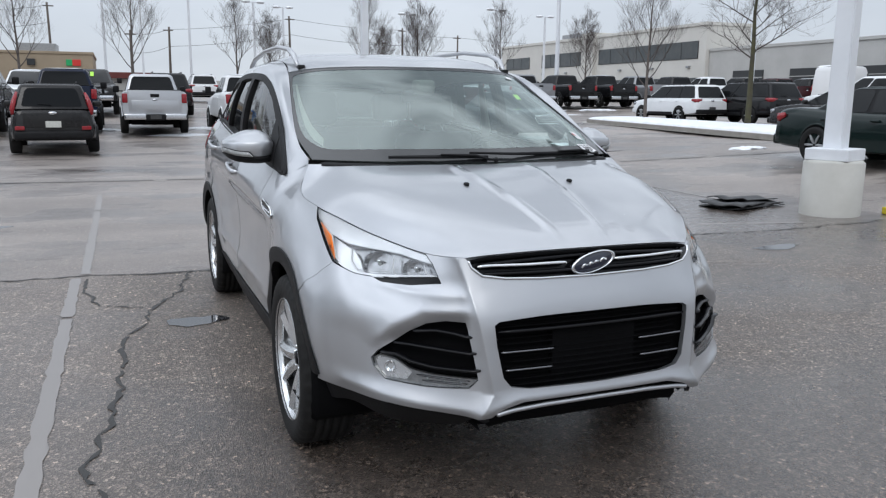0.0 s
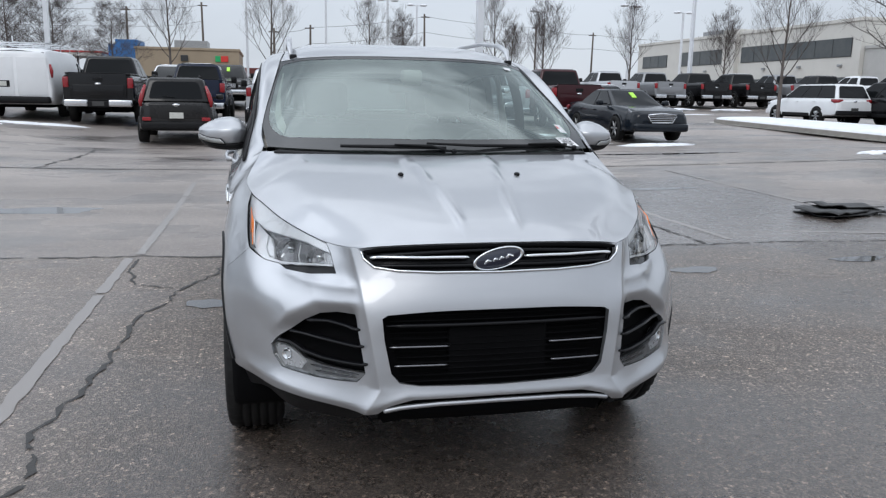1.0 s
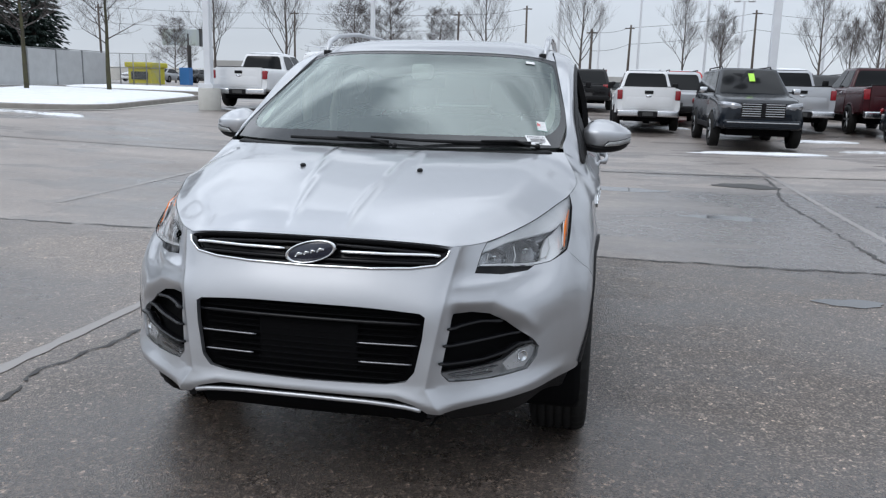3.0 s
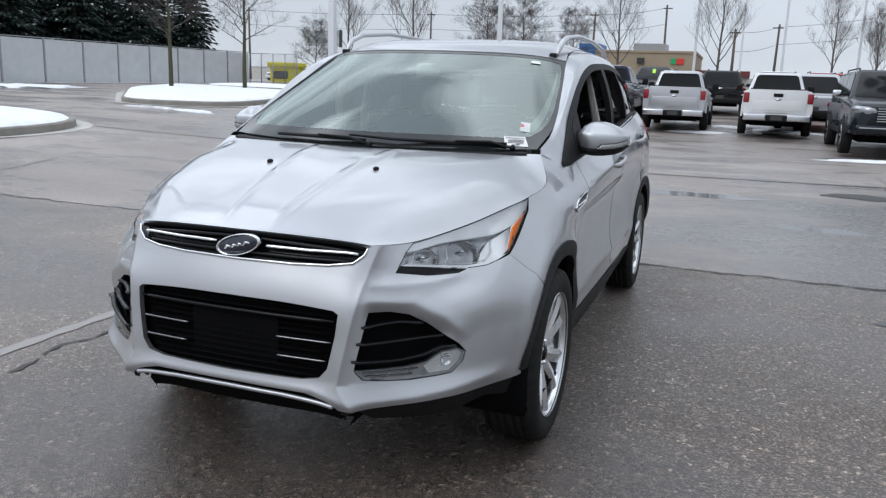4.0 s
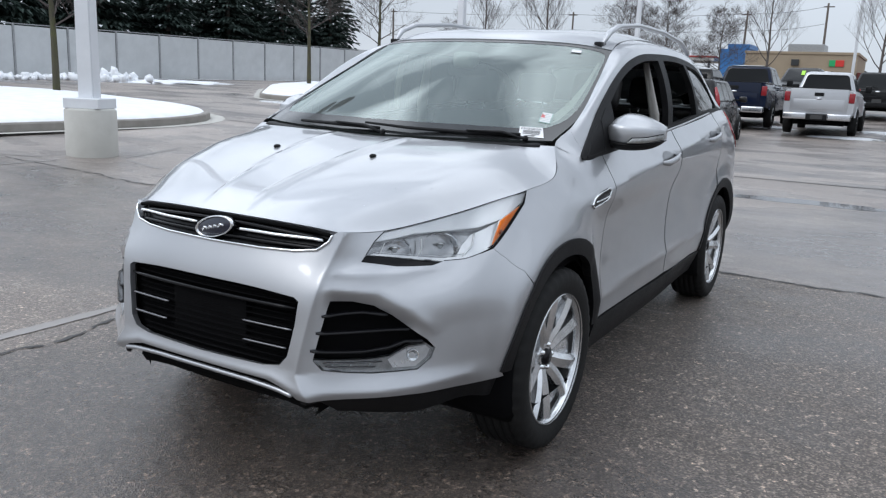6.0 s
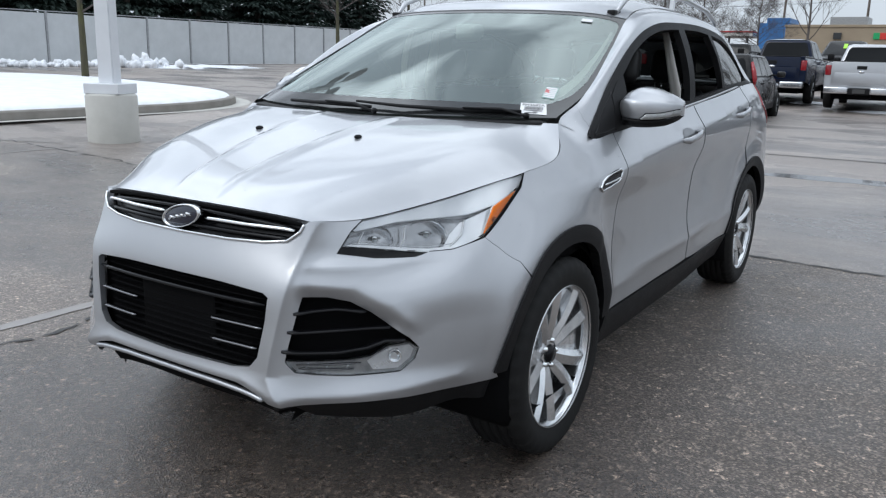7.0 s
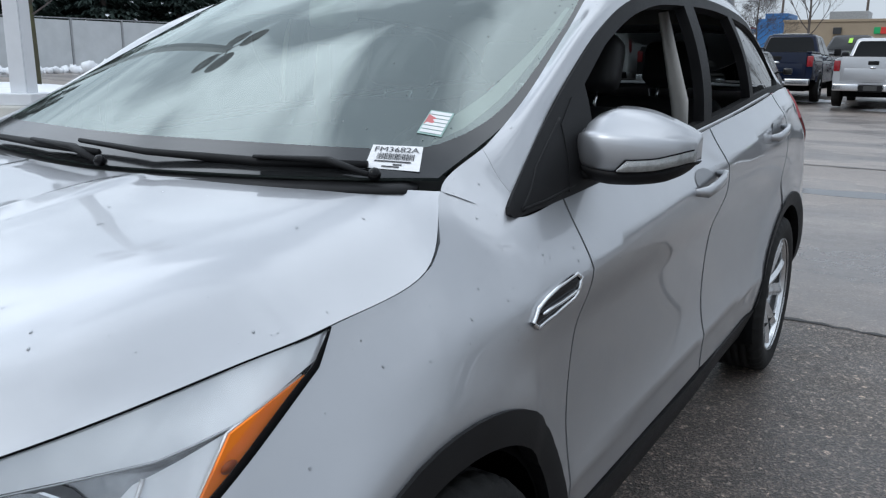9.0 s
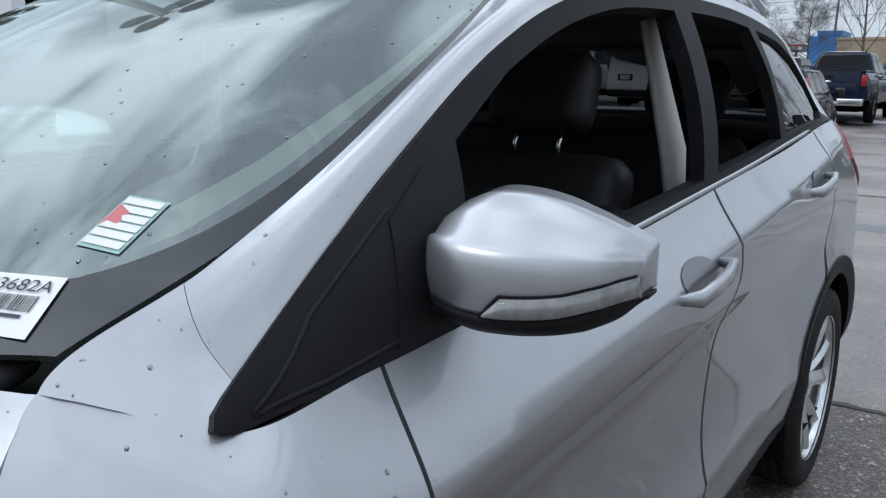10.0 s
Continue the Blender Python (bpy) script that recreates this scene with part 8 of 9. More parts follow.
    # lamps, bumpers, wheels
    for sx in (-1, 1):
        if kind == "pickup":
            part("tail_lamp", box((sx * w * 0.885 - 0.080, b - 0.16, 0.98), (sx * w * 0.885 + 0.080, b + 0.016, 1.27), 0.03), RED_LENS, v, "red tail lamp", True)
        elif kind == "hatch":
            part("tail_lamp", flat_bar([(sx * w * 0.905, b - 0.05, 0.90), (sx * w * 0.90, b - 0.03, 1.02), (sx * w * 0.85, b - 0.07, 1.20), (sx * w * 0.775, b - 0.14, 1.40)], 0.052, 0.032, (0, 1, 0)), RED_LENS, v, "tall red tail lamp", True)
            part("reflector", box((sx * w * 0.76 - 0.10, b - 0.02, 0.56), (sx * w * 0.76 + 0.10, b + 0.062, 0.65), 0.02), RED_LENS, v, "low red reflector")
        elif boxy:
            part("tail_lamp", flat_bar([(sx * w * 0.955, b - 0.07, 1.22), (sx * w * 0.95, b - 0.065, 1.42), (sx * w * 0.925, b - 0.07, 1.62)], 0.05, 0.05, (0, 1, 0)), RED_LENS, v, "red tail lamp", True)
        else:
            tz0, tz1 = (0.74, 0.96) if kind == "sedan" else (0.95, 1.14)
            part("tail_lamp", flat_bar([(sx * w * 0.60, b - 0.025, tz0 + 0.12), (sx * w * 0.80, b - 0.04, 0.5 * (tz0 + tz1)), (sx * w * 0.93, b - 0.12, 0.5 * (tz0 + tz1)), (sx * w * 0.965, b - 0.30, tz1 - 0.06)], 0.05, 0.085), RED_LENS, v, "red tail lamp", True)
        hx, hz = (0.70, zh - 0.26) if kind == "pickup" else (0.66, zh - 0.24)
        if face == "shield":
            lamp_ = flat_bar([(sx * w * 0.62, f + 0.05, zh - 0.36), (sx * w * 0.76, f + 0.14, zh - 0.26), (sx * w * 0.86, f + 0.42, zh - 0.07)], 0.045, 0.06)
        else:
            lamp_ = flat_bar([(sx * w * (hx - 0.19), f + 0.015, hz - 0.01), (sx * w * hx, f + 0.05, hz), (sx * w * (hx + 0.20), f + 0.17, hz + 0.02), (sx * w * (hx + 0.27), f + 0.36, hz + 0.05)], 0.05, 0.085)
        part("headlamp", lamp_, HEAD_GLASS, v, "clear headlamp", True)
        tall = 0.22 if kind in ("pickup", "van", "longvan") else 0.14
        part("door_mirror", box((sx * (w + 0.12) - 0.10, c0 + 0.42, zb - 0.01), (sx * (w + 0.12) + 0.10, c0 + 0.54, zb + tall), 0.045), p if kind in ("hatch", "sedan") else (FAR_CHROME if face == "split" else BLACK_TRIM), v, "", True)
        part("mirror_arm", box((sx * w * 0.96 - 0.06, c0 + 0.46, zb + 0.02), (sx * w * 0.96 + 0.08, c0 + 0.52, zb + 0.06), 0.01), BLACK_TRIM, v)
        for k in range(2 if kind != "pickup" or c1 > 1 else 1):
            yh = c0 + (0.44 + 0.40 * k) * (min(c1, 1.6) - c0)
            part("door_handle", box((sx * w - 0.02, yh - 0.09, zb - 0.16), (sx * w + 0.025, yh + 0.09, zb - 0.12), 0.012), p if colour not in ("maroon",) else FAR_CHROME, v, "", True)
        for ya in (fa, ra):
            side_m = Matrix.Diagonal((sx, 1, 1, 1)) @ Matrix.Translation((0, ya, r))
            bm = bmesh.new()
            add_lathe(bm, [(r * 1.20, w * 0.99 - 0.03), (r * 1.20, w * 0.99 + 0.006), (r * 1.12, w * 0.99 + 0.014), (r * 1.08, w * 0.99 - 0.01)], 30, side_m)
            for q_ in bm.verts:
                q_.co.z = max(q_.co.z, lo)
            lip = part("wheel_arch", bm, BLACK_TRIM if flare else p, v, "", True)
            # a black disc on the flank drawn for the shade inside the arch
            bm = bmesh.new()
            add_lathe(bm, [(r * 1.10, w * 0.99 - 0.012), (r * 1.10, w * 0.99 + 0.006), (0.01, w * 0.99 + 0.004)], 30, side_m)
            for q_ in bm.verts:
                q_.co.z = max(q_.co.z, lo - 0.02)
            part("wheel_well_shade", bm, GAP, lip)
            far_wheel(v, sx * (w - 0.075), ya, r, rim or FAR_RIM)
    if kind == "pickup":
        for sx in (-1, 1):
            crisp(part("rear_bumper", box((sx * w * 0.61 - w * 0.33, b - 0.02, 0.47), (sx * w * 0.61 + w * 0.33, b + 0.17, 0.66), 0.045, segs=3), trim, v, "rear bumper end"))
        part("bumper_step", box((-w * 0.29, b - 0.02, 0.45), (w * 0.29, b + 0.15, 0.63), 0.03), BLACK_TRIM, v)
        part("plate", box((-0.16, b + 0.146, 0.49), (0.16, b + 0.160, 0.61), 0.004), DARK_PLATE, v, "plain dark plate panel")
        part("tow_hitch", box((-0.30, b - 0.3, 0.36), (0.30, b + 0.02, 0.46), 0.03), GAP, v)
        part("rear_axle", tube([(-w * 0.8, ra, r * 0.9), (w * 0.8, ra, r * 0.9)], 0.07, 8), GAP, v, "", True)
    else:
        crisp(part("rear_bumper", box((-w * 0.90, b - 0.16, lo + 0.04), (w * 0.90, b + (0.16 if kind == "van" else 0.055), lo + 0.25), 0.07, segs=3), trim if kind == "van" else (p if kind == "sedan" else BLACK_TRIM), v))
        if not boxy:
            part("plate", box((-0.16, b + 0.012, 0.62), (0.16, b + 0.065, 0.76), 0.004), PLATE if colour == "grey" else DARK_PLATE, v, "plain licence plate")
    crisp(part("front_bumper", box((-w * 0.86, f - 0.06, lo + 0.02), (w * 0.86, f + 0.20, lo + 0.24), 0.08, segs=3), trim if kind == "pickup" else (p if not boxy else BLACK_TRIM), v))
    part("underside", box((-w * 0.72, f + 0.5, 0.30), (w * 0.72, b - 0.5, lo + 0.10)), GAP, v)
    gz0, gz1 = lo + 0.28, zh - 0.15
    if face == "shield":
        g = part("grille", box((-w * 0.42, f - 0.012, gz0 - 0.02), (w * 0.42, f + 0.2, gz1 - 0.03), 0.03), GLOSS_BLACK, v, "dark shield grille")
        ring = [(-w * 0.33, gz0 - 0.02), (-w * 0.46, gz0 + 0.16), (-w * 0.44, gz1 - 0.04), (0, gz1), (w * 0.44, gz1 - 0.04), (w * 0.46, gz0 + 0.16), (w * 0.33, gz0 - 0.02), (-w * 0.33, gz0 - 0.02)]
        part("grille_rim", tube([(a_, f - 0.02, z_) for a_, z_ in ring], 0.018, 6), FAR_CHROME, g, "", True)
    else:
        g = part("grille", box((-w * 0.50, f - 0.012, gz0), (w * 0.50, f + 0.2, gz1), 0.03), GLOSS_BLACK, v, "dark grille")
    nbar = 6 if face == "split" else 4
    for k in range(nbar):
        zz = gz0 + 0.03 + (gz1 - gz0 - 0.08) * k / max(1, nbar - 1)
        for x0_, x1_ in (((-w * 0.47, -0.05), (0.05, w * 0.47)) if face == "split" else ((-w * 0.40, w * 0.40),)):
            part("grille_bar", box((x0_, f - 0.030, zz), (x1_, f - 0.008, zz + (0.020 if face else 0.035)), 0.006), FAR_CHROME, g)
    if face == "split":
        part("bumper_strip", box((-w * 0.80, f - 0.075, lo + 0.16), (w * 0.80, f - 0.05, lo + 0.185), 0.006), FAR_CHROME, v, "chrome bumper strip")
    if not boxy:
        bm = bmesh.new()
        add_lathe(bm, [(0.001, 0.03), (0.055, 0.022), (0.062, 0.0)], 20, Matrix.Translation((0, b + 0.012, (zt - 0.27) if kind == "pickup" else zb - 0.12)) @ Matrix.Rotation(math.pi / 2, 4, "Z") @ Matrix.Diagonal((1, 1.5, 0.6, 1)))
        part("badge", bm, FAR_CHROME, v, "small oval badge", True)
    if kind in ("suv", "bigsuv", "hatch"):
        crisp(part("tailgate", box((-w * 0.70, b - 0.08, lo + 0.30), (w * 0.70, b + 0.004, zb - 0.10), 0.035, segs=3), p, v))
        part("sill_cladding", box((-w * 1.005, fa + 0.5, lo - 0.02), (w * 1.005, ra - 0.5, lo + 0.12), 0.02), BLACK_TRIM, v)
        part("rear_wiper", tube([(0.02, c1 + 0.02, zb + 0.06), (0.30, c1 + 0.012, zb + 0.09)], 0.008, 5), BLACK_TRIM, v, "", True)
        for sx in (-1, 1):
            part("roof_rail", tube([(sx * wr * 0.86, t0 + 0.3, zr - 0.03), (sx * wr * 0.86, t0 + 0.4, zr + 0.03), (sx * wr * 0.86, t1 - 0.4, zr + 0.03), (sx * wr * 0.86, t1 - 0.3, zr - 0.03)], 0.018, 6), BLACK_TRIM, v, "", True)
    if cap:
        part("bed_cover", box((-w * 0.90, c1 + 0.1, zt - 0.02), (w * 0.90, b - 0.06, zt + 0.03), 0.012), PAINTS[cap] if cap in PAINTS else BLACK_TRIM, v)
    if snow:
        bm = bmesh.new()
        bmesh.ops.create_grid(bm, x_segments=12, y_segments=14, size=0.5)
        yy0, yy1 = (t0 + 0.1, t1 - 0.05) if kind not in ("van", "longvan") else (t0 + 0.4, b - 0.3)
        for q_ in bm.verts:
            e = 1 - max(abs(q_.co.x), abs(q_.co.y)) * 2
            q_.co = Vector((q_.co.x * 2 * wr * 0.84, yy0 + (q_.co.y + 0.5) * (yy1 - yy0), zr - 0.012 + snow * min(1, 3.5 * e) * (0.75 + 0.5 * noise.noise((q_.co.x * 9, q_.co.y * 9, x)))))
        part("snow_cover", bm, SNOW, v, "thin snow on the roof", True)
    if tag:
        wind = lambda q, u: Vector((u, c0 + q * (t0 - c0), zb - 0.03 + q * (zr - zb))) + Vector((0, -0.05, 0.03))
        pane([wind(0.46, 0.09), wind(0.46, -0.05), wind(0.76, -0.05), wind(0.76, 0.09)], GREEN_TAG, "price_tag", v, 0.008, 0.0, "lime green price tag")
    if rack:
        for k in range(4):
            ya = -1.3 + 1.2 * k
            part("rack_bar", tube([(-0.85, ya, zr - 0.02), (-0.85, ya, zr + 0.16), (0.85, ya, zr + 0.16), (0.85, ya, zr - 0.02)], 0.022, 6), POLE_WHITE, v, "white roof rack bar", True)
        for sx in (-0.8, 0.8, 0.0):
            part("rack_rail", tube([(sx, -1.4, zr + 0.17), (sx, 2.7, zr + 0.17)], 0.02, 6), POLE_WHITE, v, "", True)
        for sx in (-0.85, 0.15):
            part("rack_stop", tube([(sx, 2.3, zr + 0.15), (sx, 2.32, zr + 0.36)], 0.02, 6), POLE_WHITE, v, "", True)
    return v


AWAY, TOWARDS = 180, 0
# the row behind the car
vehicle("pickup", "silver", "silver pickup truck seen from its tailgate, chrome bumper", -0.42, 24.7, AWAY, scale=0.94)
vehicle("pickup", "white", "white pickup truck parked tail outward, chrome bumper", 2.42, 24.0, AWAY, snow=0.03, scale=0.95)
vehicle("pickup", "black", "tall black pickup truck with a chrome rear bumper", -5.45, 24.6, AWAY, 1.04, cap="black")
vehicle("van", "white", "white cargo van with a ladder rack on its roof", -7.7, 24.8, AWAY, 0.94, bumper="black", rack=True)
vehicle("pickup", "white", "white crew pickup truck dusted with snow", -10.35, 24.0, AWAY, 0.93, snow=0.06)
vehicle("hatch", "grey", "charcoal boxy hatchback with tall red tail lamps", -2.88, 18.4, AWAY + 3, 1.0, bumper="black", scale=0.97)
vehicle("pickup", "navy", "dark blue pickup truck with a snow-flecked bed cover", -2.95, 26.2, AWAY, cap="navy", snow=0.02)
vehicle("pickup", "grey", "charcoal pickup truck facing outward with a chrome grille", -2.4, 35.6, TOWARDS, tag=True)
vehicle("suv", "black", "black suv parked further back", 0.6, 35.0, AWAY)
vehicle("suv", "white", "white suv with snow on its roof", -4.9, 36.0, TOWARDS, snow=0.05)
vehicle("bigsuv", "bluegrey", "dark blue-grey full-size suv with a chrome grille and lime tag", 4.72, 19.3, TOWARDS, tag=True, face="split")
vehicle("suv", "silver", "silver suv parked tail outward", 3.6, 27.2, AWAY)
vehicle("hatch", "red", "red hatchback with a lime price tag", 4.6, 33.5, TOWARDS, 1.05, tag=True, snow=0.03, scale=1.1)
vehicle("pickup", "silver", "silver pickup truck with snow along its roof", 7.0, 25.6, AWAY, snow=0.06)
vehicle("pickup", "maroon", "maroon heavy pickup truck with a chrome bumper", 9.55, 25.2, AWAY, 1.05)
vehicle("sedan", "bluegrey", "dark grey luxury sedan with chrome grille and lime tag", 9.75, 19.2, TOWARDS, tag=True, face="shield")
vehicle("suv", "black", "black suv behind the silver pickup", 10.6, 34.0, TOWARDS)
vehicle("sedan", "silver", "silver sedan parked in the middle rows", 14.0, 31.0, AWAY, snow=0.03)
# beyond the planted strip
vehicle("suv", "white", "white suv with dark windows beside the snowy strip", 21.2, 25.6, AWAY, scale=0.89)
vehicle("suv", "black", "black suv with red tail lamps beside a white one", 22.9, 23.4, AWAY, scale=0.95)
vehicle("sedan", "grey", "dark sedan parked behind the snowy strip", 20.8, 16.6, AWAY)
vehicle("pickup", "white", "white pickup truck beside dark cars", 25.8, 19.4, AWAY)
vehicle("sedan", "silver", "silver sedan with snow on its hood", 28.2, 16.0, AWAY, snow=0.04)
vehicle("longvan", "white", "tall white delivery van", 36.5, 30.5, 120, bumper="black")
vehicle("sedan", "green", "dark green sedan parked beside a lamp pole", 11.75, 7.0, TOWARDS)
row = ["silver", "pewter", "black", "black", "pewter", "grey", "white", "grey", "maroon", "grey", "white", "navy"]
for k, c in enumerate(row):
    words = {"silver": "silver", "pewter": "grey", "black": "black", "grey": "charcoal", "white": "white", "maroon": "maroon", "navy": "dark blue"}[c]
    tagged(vehicle("pickup", c, words + " pickup truck in the long far row", 18.6 + 2.75 * k, 41.2 - 0.15 * k, AWAY, snow=0.03 if k % 3 == 0 else 0.0), group="far row of pickup trucks")
for k, (kind, c) in enumerate((("sedan", "white"), ("suv", "grey"), ("sedan", "silver"), ("suv", "black"), ("sedan", "maroon"), ("suv", "white"), ("sedan", "grey"), ("suv", "silver"))):
    tagged(vehicle(kind, c, "distant parked " + ("sedan" if kind == "sedan" else "suv") + " in the far rows", -14.0 + 3.6 * k, 52.0 + (k % 3) * 1.5, AWAY if k % 2 else TOWARDS, snow=0.04), group="distant parked cars")
for k, c in enumerate(("white", "silver", "grey", "black")):
    tagged(vehicle("sedan", c, "distant parked sedan beyond the gate", -47.0 + 3.2 * k, 76.0, AWAY if k % 2 else TOWARDS, snow=0.05), group="distant parked cars")


# ---- trees ----
BARK = varied("grey_bark", (0.085, 0.070, 0.062), (0.13, 0.112, 0.10), 9.0, (0.8, 0.95), bumped=0.6, fine=40.0)
MOSSY = varied("mossy_bark", (0.075, 0.075, 0.030), (0.050, 0.042, 0.036), 4.0, (0.8, 0.95), bumped=0.6, fine=40.0)
TWIG = varied("brown_twig", (0.055, 0.044, 0.040), (0.090, 0.074, 0.068), 6.0, (0.8, 0.95))


def grow(rnd, bm, p, d, length, rad, depth, spread, upward, thin):
    """One limb and what springs from it."""
    n = 4 if depth else 3
    pts, rads, q, dd = [p.copy()], [rad], p.copy(), d.copy()
    for k in range(n):
        dd = (dd + Vector((rnd.uniform(-1, 1), rnd.uniform(-1, 1), rnd.uniform(-0.5, 1))) * 0.13 + Vector((0, 0, upward * 0.08))).normalized()
        q = q + dd * length / n
        pts.append(q.copy())
        rads.append(max(thin, rad * (1 - 0.62 * (k + 1) / n)))
    add_tube(bm, pts, rads, 5 if rad > 0.03 else 3, False)
    if depth == 0:
        return
    kids = rnd.randint(4, 6) if depth > 1 else rnd.randint(4, 7)
    for k in range(kids):
        t = rnd.uniform(0.30, 1.0)
        i = min(n - 1, int(t * n))
        at = pts[i].lerp(pts[i + 1], t * n - i)
        side = Vector((rnd.gauss(0, 1), rnd.gauss(0, 1), rnd.gauss(0, 0.5))).normalized()
        nd = (dd * (1 - spread) + side * spread + Vector((0, 0, upward * 0.3))).normalized()
        grow(rnd, bm, at, nd, length * rnd.uniform(0.48, 0.72), max(thin, rads[i] * 0.52), depth - 1, spread, upward, thin)


def bare_tree(name, seed, height, clear, spread, upward, trunk_mat, depth=4, limbs=11, label="", thick=1.0, fine=0.0018):
    rnd = random.Random(seed)
    t = empty(name)
    bm = bmesh.new()
    pts, rads = [], []
    for k in range(7):
        s = k / 6
        pts.append(Vector((rnd.uniform(-0.05, 0.05) * s * height * 0.3, rnd.uniform(-0.05, 0.05) * s * height * 0.3, s * height * 0.82)))
        rads.append(thick * (0.0115 * height * (1 - 0.85 * s) + 0.006))
    pts[0].z = -0.15
    add_tube(bm, pts, rads, 9)
    part("trunk", bm, trunk_mat, t, "", True)
    bm = bmesh.new()
    for k in range(limbs):
        s = clear + (0.96 - clear) * (k + 0.5) / limbs
        i = min(5, int(s * 6 / 0.82 * 0.82))
        at = pts[i].lerp(pts[i + 1], s * 6 - i if s * 6 - i <= 1 else 1)
        a = k * 2.4 + rnd.uniform(-0.4, 0.4)
        d = Vector((math.cos(a) * spread, math.sin(a) * spread, 0.35 + 0.22 * upward + 0.3 * s)).normalized()
        grow(rnd, bm, at, d, height * (0.33 - 0.20 * s) * rnd.uniform(0.8, 1.2), rads[i] * 0.40, depth - 1, 0.55, upward, fine * height / 6)
    grow(rnd, bm, pts[-1], Vector((0, 0, 1)), height * 0.18, rads[-1], depth - 2, 0.5, upward, fine * height / 6)
    tagged(part("crown", bm, TWIG, t, "bare brown twigs"), kind="stuff")
    tagged(t, label, "tree")
    return t


def stand(t, x, y, turn=0, s=1.0):
    return pose(x, y, land(x, y) - 0.02, 0, 0, turn) @ Matrix.Diagonal((s, s, s, 1))


def plant(t, spots, sink=0.0):
    x, y, turn, s = spots[0]
    t.matrix_basis = stand(t, x, y, turn, s)
    for x, y, turn, s in spots[1:]:
        c = copy_thing(t, pose(x, y, land(x, y) - 0.02 + sink, 0, 0, turn))
        c.scale = (s, s, s)


round_tree = bare_tree("bare_tree", 11, 6.2, 0.34, 1.15, 0.35, MOSSY, 4, 15, "small bare round-headed tree in a snowy island", 1.25)
plant(round_tree, [(-16.7, 9.9, 0, 1.0), (-20.0, 23.6, 130, 1.0), (-17.9, 25.6, 250, 0.98), (18.4, 18.3, 40, 1.12)], 0.2)
open_tree = bare_tree("bare_tree", 23, 7.0, 0.26, 0.60, 0.95, BARK, 4, 15, "slender bare tree with upswept branches in winter")
plant(open_tree, [(18.8, 24.6, 140, 0.92), (23.0, 47.0, 60, 1.0), (12.5, 43.0, 330, 0.95), (-7.3, 57.0, 10, 1.3), (-0.3, 56.0, 170, 1.3), (7.2, 60.0, 260, 1.15), (-13.2, 32.3, 75, 0.95), (-22.5, 44.0, 300, 1.1)])
dense_tree = bare_tree("bare_tree", 37, 6.0, 0.26, 0.62, 1.1, BARK, 4, 22, "dense oval bare tree in winter", 1.0, 0.0026)
plant(dense_tree, [(14.6, 40.5, 0, 1.0), (35.5, 56.0, 160, 1.25), (10.8, 66.0, 240, 1.2), (20.0, 64.0, 300, 1.1)])
broad_tree = bare_tree("bare_tree", 51, 9.5, 0.20, 1.25, 0.35, BARK, 4, 30, "broad old bare tree beyond the lot", 1.0, 0.0034)
plant(broad_tree, [(-18.0, 70.0, 0, 1.0), (-22.0, 72.0, 100, 1.05), (-14.0, 74.0, 220, 0.9), (-44.0, 78.0, 40, 0.8)])

NEEDLE = varied("spruce_needles", (0.024, 0.042, 0.034), (0.048, 0.074, 0.062), 2.5, (0.7, 0.9))


def spruce(seed, height):
    """A conifer: a trunk and tiers of drooping sprays, snow on some."""
    rnd = random.Random(seed)
    t = empty("spruce_tree")
    part("trunk", tube([(0, 0, -0.2), (0.05, 0, height * 0.5), (0, 0, height)], [0.22, 0.13, 0.02], 8), BARK, t, "", True)
    green, white = ([], []), ([], [])

    def spray(bucket, p, d, length, width, droop):
        v, f = bucket
        d = d.normalized()
        side = d.cross(Vector((0, 0, 1))).normalized()
        k = len(v)
        m1 = p + d * length * 0.5 + Vector((0, 0, 0.05 * length))
        e = p + d * length - Vector((0, 0, droop * length))
        v += [tuple(p), tuple(m1 + side * width), tuple(e), tuple(m1 - side * width), tuple(m1 + Vector((0, 0, -0.10 * length)))]
        f += [(k, k + 1, k + 2, k + 3), (k, k + 4, k + 2)]

    tiers = int(height * 3.0)
    for j in range(tiers):
        s = j / tiers
        z = height * (0.04 + 0.95 * s)
        reach = (1 - s) ** 0.85 * height * 0.27 + 0.15
        for i in range(max(6, int(17 * (1 - s)) + 5)):
            a = rnd.uniform(0, 6.283)
            r = reach * rnd.uniform(0.65, 1.12)
            d = Vector((math.cos(a), math.sin(a), 0.10 - 0.35 * (1 - s) + rnd.uniform(-0.1, 0.1))).normalized()
            base = Vector((0, 0, z + rnd.uniform(-0.15, 0.15)))
            n = max(2, int(r / 0.38))
            for k in range(n):
                q = base + d * r * (k + 0.3) / n
                for w in (-0.7, 0.0, 0.7):
                    dd = (d + d.cross(Vector((0, 0, 1))) * (w + rnd.uniform(-0.25, 0.25))).normalized()
                    spray(green, q, dd, rnd.uniform(0.38, 0.62), rnd.uniform(0.07, 0.13), rnd.uniform(0.1, 0.35))
                if rnd.random() < 0.16 and k >= n - 2:
                    spray(white, q + Vector((0, 0, 0.06)), d, rnd.uniform(0.35, 0.6), rnd.uniform(0.07, 0.13), 0.15)
    tagged(link_mesh("crown", green[0], green[1], NEEDLE, t, "dark green needle sprays", smooth=False), kind="stuff")
    tagged(link_mesh("snow_load", white[0], white[1], SNOW, t, "snow lying on the boughs", smooth=False), kind="stuff")
    tagged(t, "dark green spruce with snow on its boughs behind the fence", "tree", "row of spruces")
    return t


